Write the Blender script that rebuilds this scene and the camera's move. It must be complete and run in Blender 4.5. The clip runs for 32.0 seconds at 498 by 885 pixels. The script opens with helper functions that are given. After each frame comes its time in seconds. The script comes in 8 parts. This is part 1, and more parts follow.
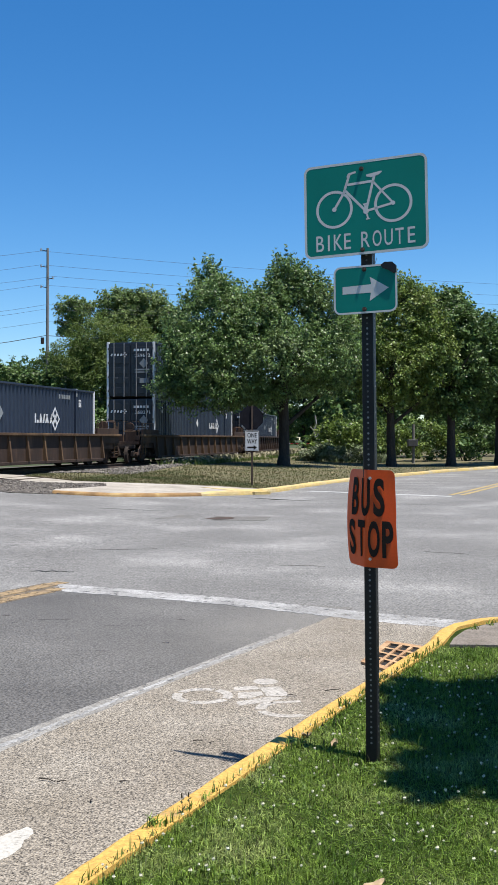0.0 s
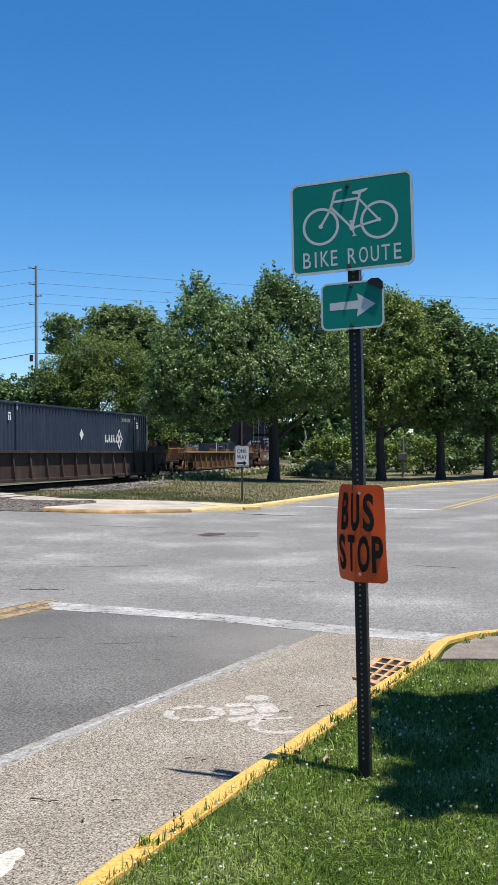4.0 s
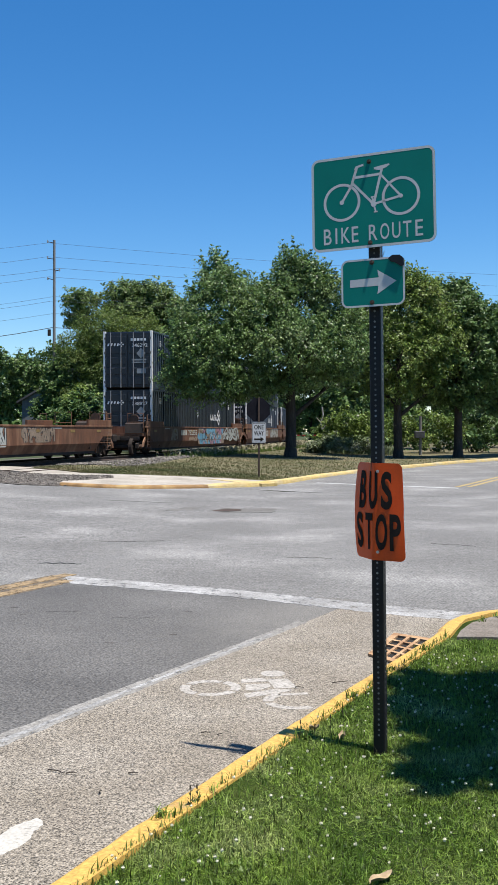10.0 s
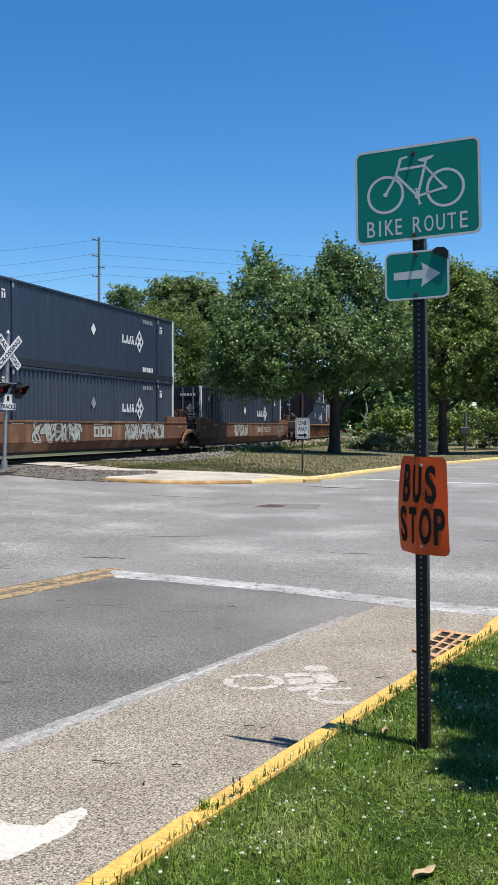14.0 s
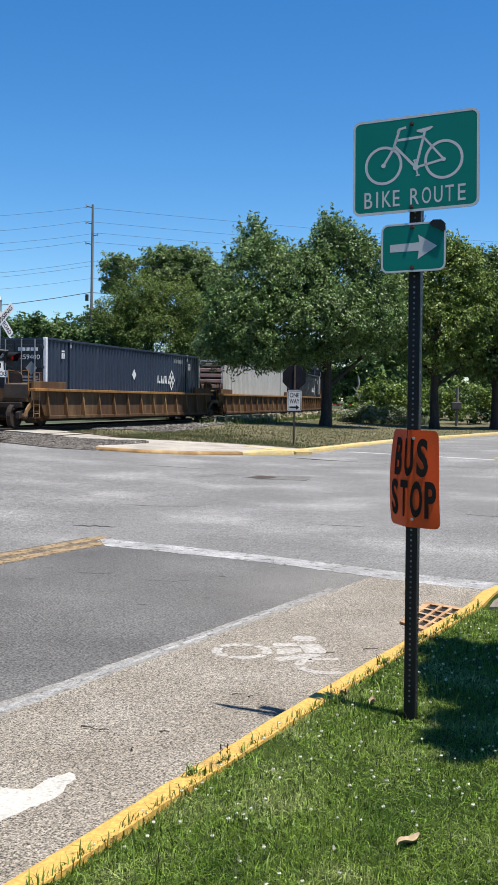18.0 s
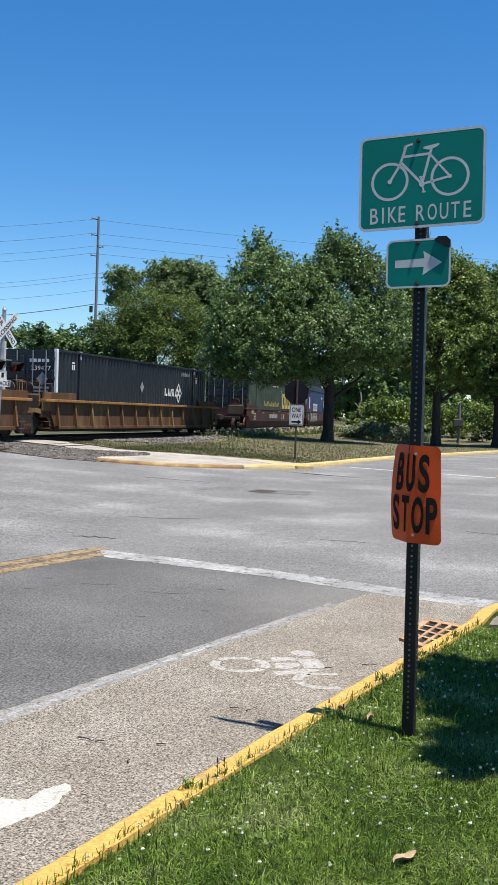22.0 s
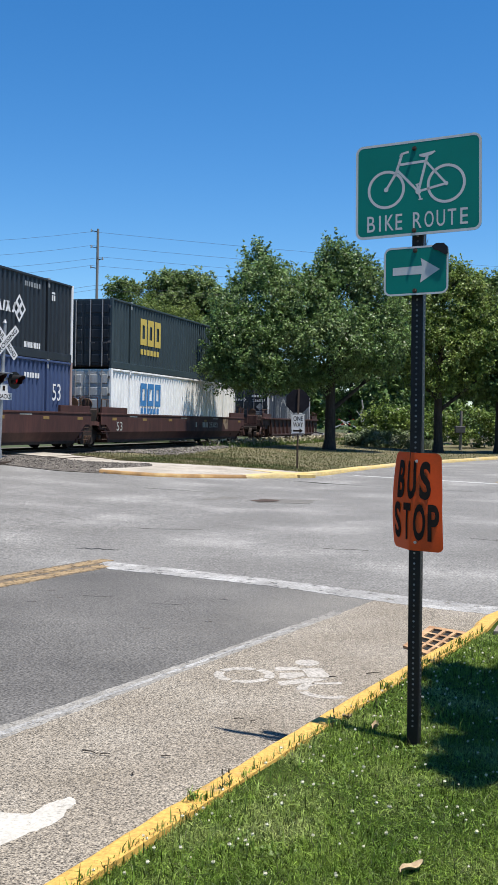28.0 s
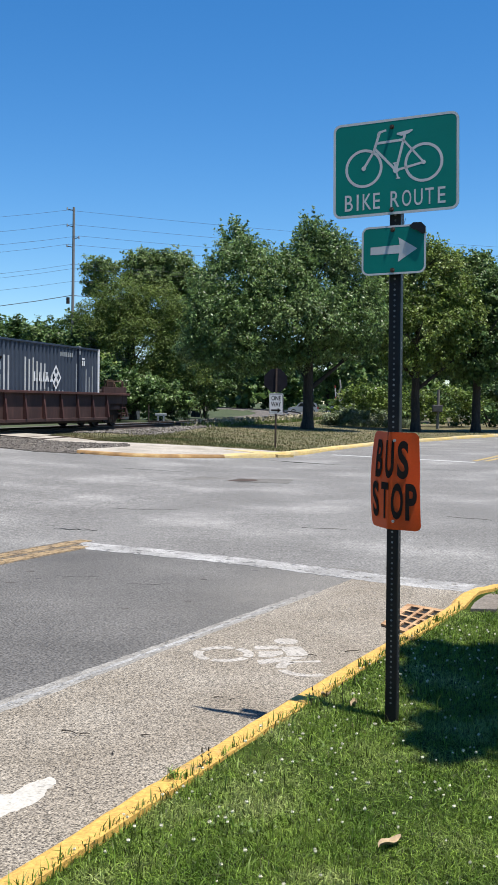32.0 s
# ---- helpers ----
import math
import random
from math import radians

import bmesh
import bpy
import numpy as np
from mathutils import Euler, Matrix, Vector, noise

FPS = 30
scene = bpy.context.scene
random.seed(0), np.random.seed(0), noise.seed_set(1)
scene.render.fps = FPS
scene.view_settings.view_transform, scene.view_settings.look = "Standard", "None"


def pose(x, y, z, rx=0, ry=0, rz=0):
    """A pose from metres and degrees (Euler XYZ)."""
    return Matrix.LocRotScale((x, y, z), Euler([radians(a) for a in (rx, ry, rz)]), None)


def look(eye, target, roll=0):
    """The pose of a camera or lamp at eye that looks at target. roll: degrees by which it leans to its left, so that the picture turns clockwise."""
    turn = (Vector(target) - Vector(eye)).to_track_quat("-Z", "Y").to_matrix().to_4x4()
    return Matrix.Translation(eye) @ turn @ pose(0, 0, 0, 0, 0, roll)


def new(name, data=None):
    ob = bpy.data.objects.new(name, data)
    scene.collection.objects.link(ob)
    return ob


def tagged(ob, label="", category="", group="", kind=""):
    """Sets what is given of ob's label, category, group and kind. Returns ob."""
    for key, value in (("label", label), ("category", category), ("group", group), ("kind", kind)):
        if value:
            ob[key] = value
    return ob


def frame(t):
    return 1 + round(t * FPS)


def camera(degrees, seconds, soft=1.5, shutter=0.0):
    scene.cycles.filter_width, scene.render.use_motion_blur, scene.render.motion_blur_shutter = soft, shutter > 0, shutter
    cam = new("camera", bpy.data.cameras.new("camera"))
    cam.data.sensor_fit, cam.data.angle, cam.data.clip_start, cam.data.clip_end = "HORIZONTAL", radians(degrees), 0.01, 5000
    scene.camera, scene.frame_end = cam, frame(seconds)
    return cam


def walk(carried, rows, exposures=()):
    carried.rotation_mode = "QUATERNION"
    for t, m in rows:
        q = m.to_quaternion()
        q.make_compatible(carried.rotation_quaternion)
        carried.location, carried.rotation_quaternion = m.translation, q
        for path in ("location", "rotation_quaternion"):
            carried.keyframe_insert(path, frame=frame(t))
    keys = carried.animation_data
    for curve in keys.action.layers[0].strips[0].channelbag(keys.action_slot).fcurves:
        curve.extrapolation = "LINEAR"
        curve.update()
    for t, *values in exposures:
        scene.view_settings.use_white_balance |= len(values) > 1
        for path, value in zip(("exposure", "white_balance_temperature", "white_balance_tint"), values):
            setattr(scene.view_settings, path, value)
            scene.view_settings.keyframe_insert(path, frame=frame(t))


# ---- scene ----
cam = camera(28.123, 32.0, soft=1.1)
PATH = [
    (0.0, (0.0000, 0.0000, 1.6700), (0.0000, 9.9999, 1.6355), 0.061),
    (0.5, (0.0015, 0.0089, 1.6746), (0.0223, 10.0088, 1.7213), -0.017),
    (1.0, (0.0036, 0.0081, 1.6755), (0.0345, 10.0073, 1.8022), -0.090),
    (1.5, (0.0043, 0.0045, 1.6769), (0.0439, 10.0027, 1.8620), -0.117),
    (2.0, (0.0050, 0.0014, 1.6775), (0.0558, 9.9991, 1.8862), -0.200),
    (2.5, (0.0057, -0.0014, 1.6787), (0.0765, 9.9961, 1.8911), -0.269),
    (3.0, (0.0042, -0.0078, 1.6745), (0.0970, 9.9898, 1.8762), -0.298),
    (3.5, (0.0033, -0.0118, 1.6744), (0.1034, 9.9863, 1.8428), -0.393),
    (5.5, (0.0066, -0.0108, 1.6717), (0.1084, 9.9887, 1.6883), -0.588),
    (6.0, (0.0055, -0.0055, 1.6749), (0.1120, 9.9939, 1.7088), -0.537),
    (6.5, (0.0054, -0.0094, 1.6775), (0.1044, 9.9897, 1.7697), -0.366),
    (7.0, (0.0041, -0.0054, 1.6739), (0.1010, 9.9926, 1.8508), -0.159),
    (7.5, (0.0045, -0.0080, 1.6806), (0.0941, 9.9883, 1.9400), 0.071),
    (8.0, (0.0058, -0.0125, 1.6888), (0.0917, 9.9819, 2.0129), 0.193),
    (8.5, (0.0040, -0.0055, 1.6840), (0.0859, 9.9887, 2.0144), 0.373),
    (9.0, (0.0045, -0.0049, 1.6807), (0.0693, 9.9917, 1.9347), 0.355),
    (9.5, (0.0082, -0.0015, 1.6793), (0.0313, 9.9981, 1.7664), 0.270),
    (10.0, (-0.0046, -0.0084, 1.6779), (-0.0721, 9.9907, 1.5593), 0.014),
    (10.5, (-0.0077, -0.0162, 1.6624), (-0.2054, 9.9778, 1.3785), -0.246),
    (11.0, (-0.0027, -0.0132, 1.6633), (-0.3362, 9.9742, 1.2893), -0.452),
    (11.5, (-0.0012, -0.0226, 1.6681), (-0.4565, 9.9610, 1.3226), -0.483),
    (12.0, (0.0062, -0.0213, 1.6668), (-0.5274, 9.9613, 1.4172), -0.307),
    (12.5, (0.0062, -0.0203, 1.6671), (-0.5556, 9.9626, 1.5083), -0.082),
    (13.0, (0.0010, -0.0099, 1.6690), (-0.5582, 9.9737, 1.5461), 0.086),
    (13.5, (-0.0001, -0.0059, 1.6646), (-0.5331, 9.9790, 1.5336), 0.070),
    (14.0, (-0.0013, -0.0104, 1.6657), (-0.5074, 9.9755, 1.5092), -0.013),
    (14.5, (0.0018, -0.0116, 1.6650), (-0.4855, 9.9750, 1.4936), -0.006),
    (16.5, (-0.0027, -0.0104, 1.6583), (-0.4570, 9.9736, 1.3216), 0.539),
    (17.0, (-0.0012, -0.0056, 1.6577), (-0.4459, 9.9765, 1.2570), 0.599),
    (17.5, (-0.0054, -0.0052, 1.6562), (-0.4284, 9.9764, 1.2221), 0.795),
    (18.0, (-0.0078, -0.0074, 1.6602), (-0.4231, 9.9742, 1.2175), 0.970),
    (18.5, (-0.0078, -0.0034, 1.6605), (-0.4146, 9.9784, 1.2162), 1.122),
    (19.0, (-0.0097, -0.0039, 1.6560), (-0.3963, 9.9792, 1.2222), 1.307),
    (19.5, (-0.0076, -0.0061, 1.6578), (-0.3878, 9.9779, 1.2399), 1.431),
    (20.0, (-0.0087, -0.0060, 1.6554), (-0.3913, 9.9793, 1.2721), 1.564),
    (20.5, (-0.0086, -0.0105, 1.6579), (-0.4091, 9.9754, 1.3094), 1.698),
    (21.0, (-0.0094, -0.0082, 1.6552), (-0.4229, 9.9780, 1.3318), 1.807),
    (21.5, (-0.0110, -0.0104, 1.6539), (-0.4348, 9.9758, 1.3435), 1.887),
    (22.0, (-0.0118, -0.0078, 1.6540), (-0.4442, 9.9783, 1.3518), 1.943),
    (22.5, (-0.0124, -0.0072, 1.6543), (-0.4485, 9.9791, 1.3663), 1.965),
    (23.0, (-0.0122, -0.0039, 1.6568), (-0.4601, 9.9824, 1.3896), 1.994),
    (23.5, (-0.0108, -0.0044, 1.6549), (-0.4684, 9.9820, 1.4037), 2.004),
    (24.0, (-0.0107, -0.0030, 1.6540), (-0.4747, 9.9830, 1.4034), 1.942),
    (24.5, (-0.0103, -0.0068, 1.6483), (-0.4749, 9.9792, 1.3947), 1.963),
    (25.0, (-0.0102, -0.0030, 1.6516), (-0.4748, 9.9827, 1.3874), 1.804),
    (25.5, (-0.0104, -0.0044, 1.6529), (-0.4683, 9.9814, 1.3796), 1.769),
    (27.5, (-0.0043, 0.0049, 1.6524), (-0.4579, 9.9914, 1.3992), 1.219),
    (28.0, (-0.0033, -0.0037, 1.6545), (-0.4600, 9.9837, 1.4474), 1.114),
    (28.5, (-0.0062, -0.0079, 1.6560), (-0.4746, 9.9799, 1.5010), 1.205),
    (29.0, (-0.0063, -0.0125, 1.6558), (-0.4817, 9.9752, 1.5181), 1.274),
    (29.5, (-0.0044, -0.0149, 1.6541), (-0.4748, 9.9727, 1.4969), 1.408),
    (30.0, (-0.0039, -0.0157, 1.6555), (-0.4511, 9.9719, 1.4393), 1.392),
    (30.5, (-0.0079, -0.0123, 1.6527), (-0.4170, 9.9754, 1.3746), 1.362),
    (31.0, (-0.0043, -0.0066, 1.6535), (-0.3557, 9.9817, 1.3197), 1.217),
    (31.5, (-0.0032, -0.0043, 1.6570), (-0.2931, 9.9844, 1.2813), 1.065),
    (32.0, (-0.0042, -0.0026, 1.6565), (-0.2373, 9.9864, 1.2483), 0.921),
]
walk(cam, [(t, look(e, g, roll)) for t, e, g, roll in PATH])

# ---- light ----
SUN = Vector((0.2247, -0.1350, 0.9650)).normalized()      # the way to the midday sun
world = bpy.data.worlds.new("sky")
scene.world = world
world.use_nodes = True
sky = world.node_tree.nodes.new("ShaderNodeTexSky")
sky.sky_type = "NISHITA"
sky.sun_disc = False
sky.sun_elevation = math.asin(SUN.z)
sky.sun_rotation = math.atan2(SUN.x, SUN.y)
sky.altitude = 200
sky.air_density, sky.dust_density, sky.ozone_density = 1.0, 0.0, 6.0
back = world.node_tree.nodes["Background"]
back.inputs["Strength"].default_value = 0.0832
tone = world.node_tree.nodes.new("ShaderNodeHueSaturation")
tone.inputs["Saturation"].default_value, tone.inputs["Hue"].default_value = 1.27, 0.501
world.node_tree.links.new(sky.outputs[0], tone.inputs["Color"])
world.node_tree.links.new(tone.outputs[0], back.inputs["Color"])
lamp = bpy.data.lights.new("sun", "SUN")
lamp.energy, lamp.angle, lamp.color = 5.0, radians(0.53), (1.0, 0.95, 0.88)
sun = new("sun", lamp)
sun.matrix_world = look(SUN * 60, (0, 0, 0))
scene.view_settings.exposure = 0.86

# ---- materials ----
DULL = 0.75      # scales every base colour down against the raised exposure, so shade renders deeper


def shade(name, colors, rough=0.7, metal=0.0, scale=8.0, fine=60.0, bump=0.2, depth=0.01, detail=6.0, spread=(0.3, 0.7),
          island=0.0, per_object=0.0, translucent=0.0, stretch=(1, 1, 1), grain=0.12, spec=0.4, world_space=False, mid=None, worn=None):
    """A surface whose colour wanders between two or three tones at two scales, with fine relief."""
    colors = [tuple(c * DULL for c in q) for q in colors]
    m = bpy.data.materials.new(name)
    m.use_nodes = True
    nt = m.node_tree
    n, li = nt.nodes, nt.links.new
    b = n["Principled BSDF"]
    b.inputs["Roughness"].default_value, b.inputs["Metallic"].default_value = rough, metal
    b.inputs["Specular IOR Level"].default_value = spec
    tc = n.new("ShaderNodeTexCoord")
    mp = n.new("ShaderNodeMapping")
    mp.inputs["Scale"].default_value = stretch
    if world_space:
        geo = n.new("ShaderNodeNewGeometry")
        li(geo.outputs["Position"], mp.inputs[0])
    else:
        li(tc.outputs["Object"], mp.inputs[0])
    big = n.new("ShaderNodeTexNoise")
    big.inputs["Scale"].default_value, big.inputs["Detail"].default_value = scale, detail
    li(mp.outputs[0], big.inputs["Vector"])
    small = n.new("ShaderNodeTexNoise")
    small.inputs["Scale"].default_value, small.inputs["Detail"].default_value = fine, 3.0
    li(mp.outputs[0], small.inputs["Vector"])
    ramp = n.new("ShaderNodeValToRGB")
    els = ramp.color_ramp.elements
    els[0].position, els[0].color = spread[0], (*colors[0], 1)
    els[1].position, els[1].color = spread[1], (*colors[-1], 1)
    if len(colors) == 3:
        e = els.new(sum(spread) / 2)
        e.color = (*colors[1], 1)
    li(big.outputs[0], ramp.inputs[0])
    hue = n.new("ShaderNodeHueSaturation")
    li(ramp.outputs[0], hue.inputs["Color"])
    amount = n.new("ShaderNodeMath")
    amount.operation = "MULTIPLY_ADD"
    crisp = n.new("ShaderNodeMapRange")
    crisp.inputs["From Min"].default_value, crisp.inputs["From Max"].default_value = 0.32, 0.68
    li(small.outputs[0], crisp.inputs[0])
    li(crisp.outputs[0], amount.inputs[0])
    amount.inputs[1].default_value, amount.inputs[2].default_value = grain * 2, 1 - grain
    last = amount.outputs[0]
    for strength, node, out in ((island, "ShaderNodeNewGeometry", "Random Per Island"), (per_object, "ShaderNodeObjectInfo", "Random")):
        if strength:
            src = n.new(node)
            a = n.new("ShaderNodeMath")
            a.operation = "MULTIPLY_ADD"
            li(src.outputs[out], a.inputs[0])
            a.inputs[1].default_value, a.inputs[2].default_value = strength, 1 - strength / 2
            c = n.new("ShaderNodeMath")
            c.operation = "MULTIPLY"
            li(a.outputs[0], c.inputs[0])
            li(last, c.inputs[1])
            last = c.outputs[0]
    if mid:
        blot = n.new("ShaderNodeTexNoise")
        blot.inputs["Scale"].default_value, blot.inputs["Detail"].default_value, blot.inputs["Roughness"].default_value = mid[0], 9.0, 0.7
        li(mp.outputs[0], blot.inputs["Vector"])
        wide = n.new("ShaderNodeMapRange")
        wide.inputs["From Min"].default_value, wide.inputs["From Max"].default_value = 0.3, 0.7
        wide.inputs["To Min"].default_value, wide.inputs["To Max"].default_value = 1 - mid[1], 1 + mid[1]
        li(blot.outputs[0], wide.inputs[0])
        c = n.new("ShaderNodeMath")
        c.operation = "MULTIPLY"
        li(wide.outputs[0], c.inputs[0])
        li(last, c.inputs[1])
        last = c.outputs[0]
    li(last, hue.inputs["Value"])
    li(hue.outputs[0], b.inputs["Base Color"])
    if bump:
        bp = n.new("ShaderNodeBump")
        bp.inputs["Strength"].default_value, bp.inputs["Distance"].default_value = bump, depth
        li(small.outputs[0], bp.inputs["Height"])
        li(bp.outputs[0], b.inputs["Normal"])
    if worn:
        flake = n.new("ShaderNodeTexNoise")
        flake.inputs["Scale"].default_value, flake.inputs["Detail"].default_value, flake.inputs["Roughness"].default_value = worn[0], 8.0, 0.72
        li(mp.outputs[0], flake.inputs["Vector"])
        gone = n.new("ShaderNodeMapRange")
        gone.inputs["From Min"].default_value, gone.inputs["From Max"].default_value = worn[1] - 0.10, worn[1] + 0.10
        li(flake.outputs[0], gone.inputs[0])
        clear = n.new("ShaderNodeBsdfTransparent")
        blend = n.new("ShaderNodeMixShader")
        li(gone.outputs[0], blend.inputs[0])
        li(b.outputs[0], blend.inputs[1])
        li(clear.outputs[0], blend.inputs[2])
        li(blend.outputs[0], n["Material Output"].inputs[0])
    if translucent:
        tr = n.new("ShaderNodeBsdfTranslucent")
        li(hue.outputs[0], tr.inputs["Color"])
        mix = n.new("ShaderNodeMixShader")
        mix.inputs[0].default_value = translucent
        li(b.outputs[0], mix.inputs[1])
        li(tr.outputs[0], mix.inputs[2])
        li(mix.outputs[0], n["Material Output"].inputs[0])
    return m


def scuffed(m, colour, along, across):
    """Scuffs a coat off towards one corner of it: along and across the street, from where to where (metres)."""
    nt = m.node_tree
    n, li = nt.nodes, nt.links.new
    b = n["Principled BSDF"]
    src = b.inputs["Base Color"].links[0].from_socket
    geo = n.new("ShaderNodeNewGeometry")
    last = None
    for way, (lo, hi) in (((0.4617, 0.8870, 0.0), along), ((0.8870, -0.4617, 0.0), across)):
        dot = n.new("ShaderNodeVectorMath")
        dot.operation = "DOT_PRODUCT"
        dot.inputs[1].default_value = way
        li(geo.outputs["Position"], dot.inputs[0])
        rng_node = n.new("ShaderNodeMapRange")
        rng_node.interpolation_type = "SMOOTHSTEP"
        rng_node.inputs["From Min"].default_value, rng_node.inputs["From Max"].default_value = lo, hi
        li(dot.outputs["Value"], rng_node.inputs[0])
        if last is None:
            last = rng_node.outputs[0]
        else:
            mul = n.new("ShaderNodeMath")
            mul.operation = "MULTIPLY"
            li(last, mul.inputs[0])
            li(rng_node.outputs[0], mul.inputs[1])
            last = mul.outputs[0]
    patchy = n.new("ShaderNodeTexNoise")
    patchy.inputs["Scale"].default_value, patchy.inputs["Detail"].default_value, patchy.inputs["Roughness"].default_value = 3.0, 8.0, 0.7
    li(geo.outputs["Position"], patchy.inputs["Vector"])
    edge = n.new("ShaderNodeMapRange")
    edge.inputs["From Min"].default_value, edge.inputs["From Max"].default_value = 0.3, 0.7
    edge.inputs["To Min"].default_value, edge.inputs["To Max"].default_value = 0.6, 1.15
    li(patchy.outputs[0], edge.inputs[0])
    mul = n.new("ShaderNodeMath")
    mul.operation, mul.use_clamp = "MULTIPLY", True
    li(last, mul.inputs[0])
    li(edge.outputs[0], mul.inputs[1])
    speck = n.new("ShaderNodeTexNoise")
    speck.inputs["Scale"].default_value, speck.inputs["Detail"].default_value = 90.0, 3.0
    li(geo.outputs["Position"], speck.inputs["Vector"])
    tint = n.new("ShaderNodeHueSaturation")
    tint.inputs["Color"].default_value = (*(c * DULL for c in colour), 1)
    amount = n.new("ShaderNodeMapRange")
    amount.inputs["From Min"].default_value, amount.inputs["From Max"].default_value = 0.32, 0.68
    amount.inputs["To Min"].default_value, amount.inputs["To Max"].default_value = 0.45, 1.55
    li(speck.outputs[0], amount.inputs[0])
    li(amount.outputs[0], tint.inputs["Value"])
    mix = n.new("ShaderNodeMix")
    mix.data_type = "RGBA"
    li(mul.outputs[0], mix.inputs["Factor"])
    li(src, mix.inputs[6])
    li(tint.outputs[0], mix.inputs[7])
    li(mix.outputs[2], b.inputs["Base Color"])
    return m


M = {}
M["asphalt_old"] = shade("asphalt_old", [(0.160, 0.155, 0.146), (0.194, 0.189, 0.179), (0.288, 0.281, 0.267)], 0.85, scale=0.5, fine=38, bump=1.0, depth=0.012, grain=0.5, detail=15.0, spread=(0.36, 0.70), mid=(9.0, 0.30), world_space=True)
M["asphalt_lane"] = shade("asphalt_lane", [(0.092, 0.088, 0.083), (0.122, 0.117, 0.110), (0.156, 0.150, 0.141)], 0.85, scale=0.7, fine=62, bump=1.0, depth=0.012, grain=0.62, detail=12.0, mid=(30.0, 0.26), world_space=True)
M["asphalt_mid"] = shade("asphalt_mid", [(0.125, 0.118, 0.107), (0.165, 0.156, 0.142)], 0.85, scale=0.9, fine=40, bump=0.8, depth=0.01, grain=0.4, detail=10.0, mid=(4.0, 0.25), world_space=True)
M["pavement_dusty"] = shade("pavement_dusty", [(0.15, 0.125, 0.10), (0.20, 0.172, 0.142), (0.26, 0.225, 0.19)], 0.9, scale=2.5, fine=60, bump=0.6, depth=0.006, grain=0.3, mid=(9.0, 0.2), world_space=True)
M["aggregate"] = shade("aggregate", [(0.246, 0.212, 0.166), (0.282, 0.247, 0.199), (0.322, 0.287, 0.236)], 0.9, scale=1.6, fine=115, bump=1.0, depth=0.014, grain=0.9, detail=8.0, mid=(48.0, 0.26), world_space=True)
scuffed(M["asphalt_lane"], (0.190, 0.180, 0.163), (5.6, 8.3), (-5.0, -3.7))
M["lane_stain"] = shade("lane_stain", [(0.07, 0.062, 0.054), (0.12, 0.107, 0.094)], 0.9, scale=20, fine=90, bump=0.3, grain=0.3, worn=(30.0, 0.52), world_space=True)
M["paint_ochre"] = shade("paint_ochre", [(0.34, 0.25, 0.10), (0.46, 0.34, 0.14)], 0.75, scale=3, fine=40, bump=0.3, grain=0.25, worn=(6.0, 0.64), world_space=True)
M["paint_bright"] = shade("paint_bright", [(0.40, 0.395, 0.38), (0.52, 0.515, 0.50)], 0.7, scale=2, fine=40, bump=0.3, grain=0.2, worn=(6.0, 0.66), world_space=True)
M["concrete"] = shade("concrete", [(0.30, 0.268, 0.22), (0.385, 0.348, 0.29), (0.45, 0.408, 0.345)], 0.85, scale=1.5, fine=40, bump=0.3, depth=0.004, grain=0.16, mid=(5.0, 0.2), world_space=True)
M["kerb_yellow"] = shade("kerb_yellow", [(0.34, 0.25, 0.13), (0.55, 0.33, 0.075), (0.60, 0.365, 0.085)], 0.65, scale=3.5, fine=60, bump=0.6, depth=0.006, grain=0.2, spread=(0.29, 0.43), mid=(24.0, 0.2), world_space=True)
M["kerb_far"] = shade("kerb_far", [(0.46, 0.39, 0.25), (0.56, 0.43, 0.20), (0.58, 0.42, 0.15)], 0.7, scale=1.3, fine=30, bump=0.3, grain=0.14, spread=(0.3, 0.6), mid=(5.0, 0.2), world_space=True)
M["paint_white"] = shade("paint_white", [(0.26, 0.254, 0.242), (0.32, 0.314, 0.30), (0.42, 0.414, 0.40)], 0.7, scale=1.8, fine=70, bump=0.5, depth=0.004, grain=0.4, spread=(0.36, 0.64), worn=(8.0, 0.62), world_space=True)
M["paint_cyclist"] = shade("paint_cyclist", [(0.38, 0.353, 0.312), (0.46, 0.432, 0.39)], 0.75, scale=5, fine=80, bump=0.4, depth=0.004, grain=0.22, worn=(44.0, 0.605), world_space=True)
M["paint_fresh"] = shade("paint_fresh", [(0.46, 0.437, 0.39), (0.55, 0.525, 0.47)], 0.7, scale=4, fine=70, bump=0.5, depth=0.004, grain=0.16, worn=(16.0, 0.66), world_space=True)
M["paint_faded"] = shade("paint_faded", [(0.225, 0.212, 0.19), (0.255, 0.242, 0.218), (0.30, 0.287, 0.262)], 0.75, scale=4, fine=80, bump=0.5, depth=0.004, grain=0.36, spread=(0.35, 0.6), worn=(16.0, 0.62), world_space=True)
M["paint_yellow"] = shade("paint_yellow", [(0.18, 0.132, 0.082), (0.25, 0.178, 0.098), (0.31, 0.22, 0.115)], 0.75, scale=5, fine=60, bump=0.4, grain=0.26, spread=(0.34, 0.5), worn=(11.0, 0.60), world_space=True)
M["turf"] = shade("turf", [(0.021, 0.038, 0.007), (0.036, 0.060, 0.011), (0.064, 0.080, 0.022)], 0.95, scale=2.5, fine=50, bump=0.8, depth=0.03, grain=0.3, spec=0.05, world_space=True)
M["dry_verge"] = shade("dry_verge", [(0.072, 0.080, 0.026), (0.125, 0.108, 0.050), (0.190, 0.155, 0.086)], 0.95, scale=0.7, fine=9, bump=0.8, depth=0.05, grain=0.3, mid=(2.5, 0.25), world_space=True)
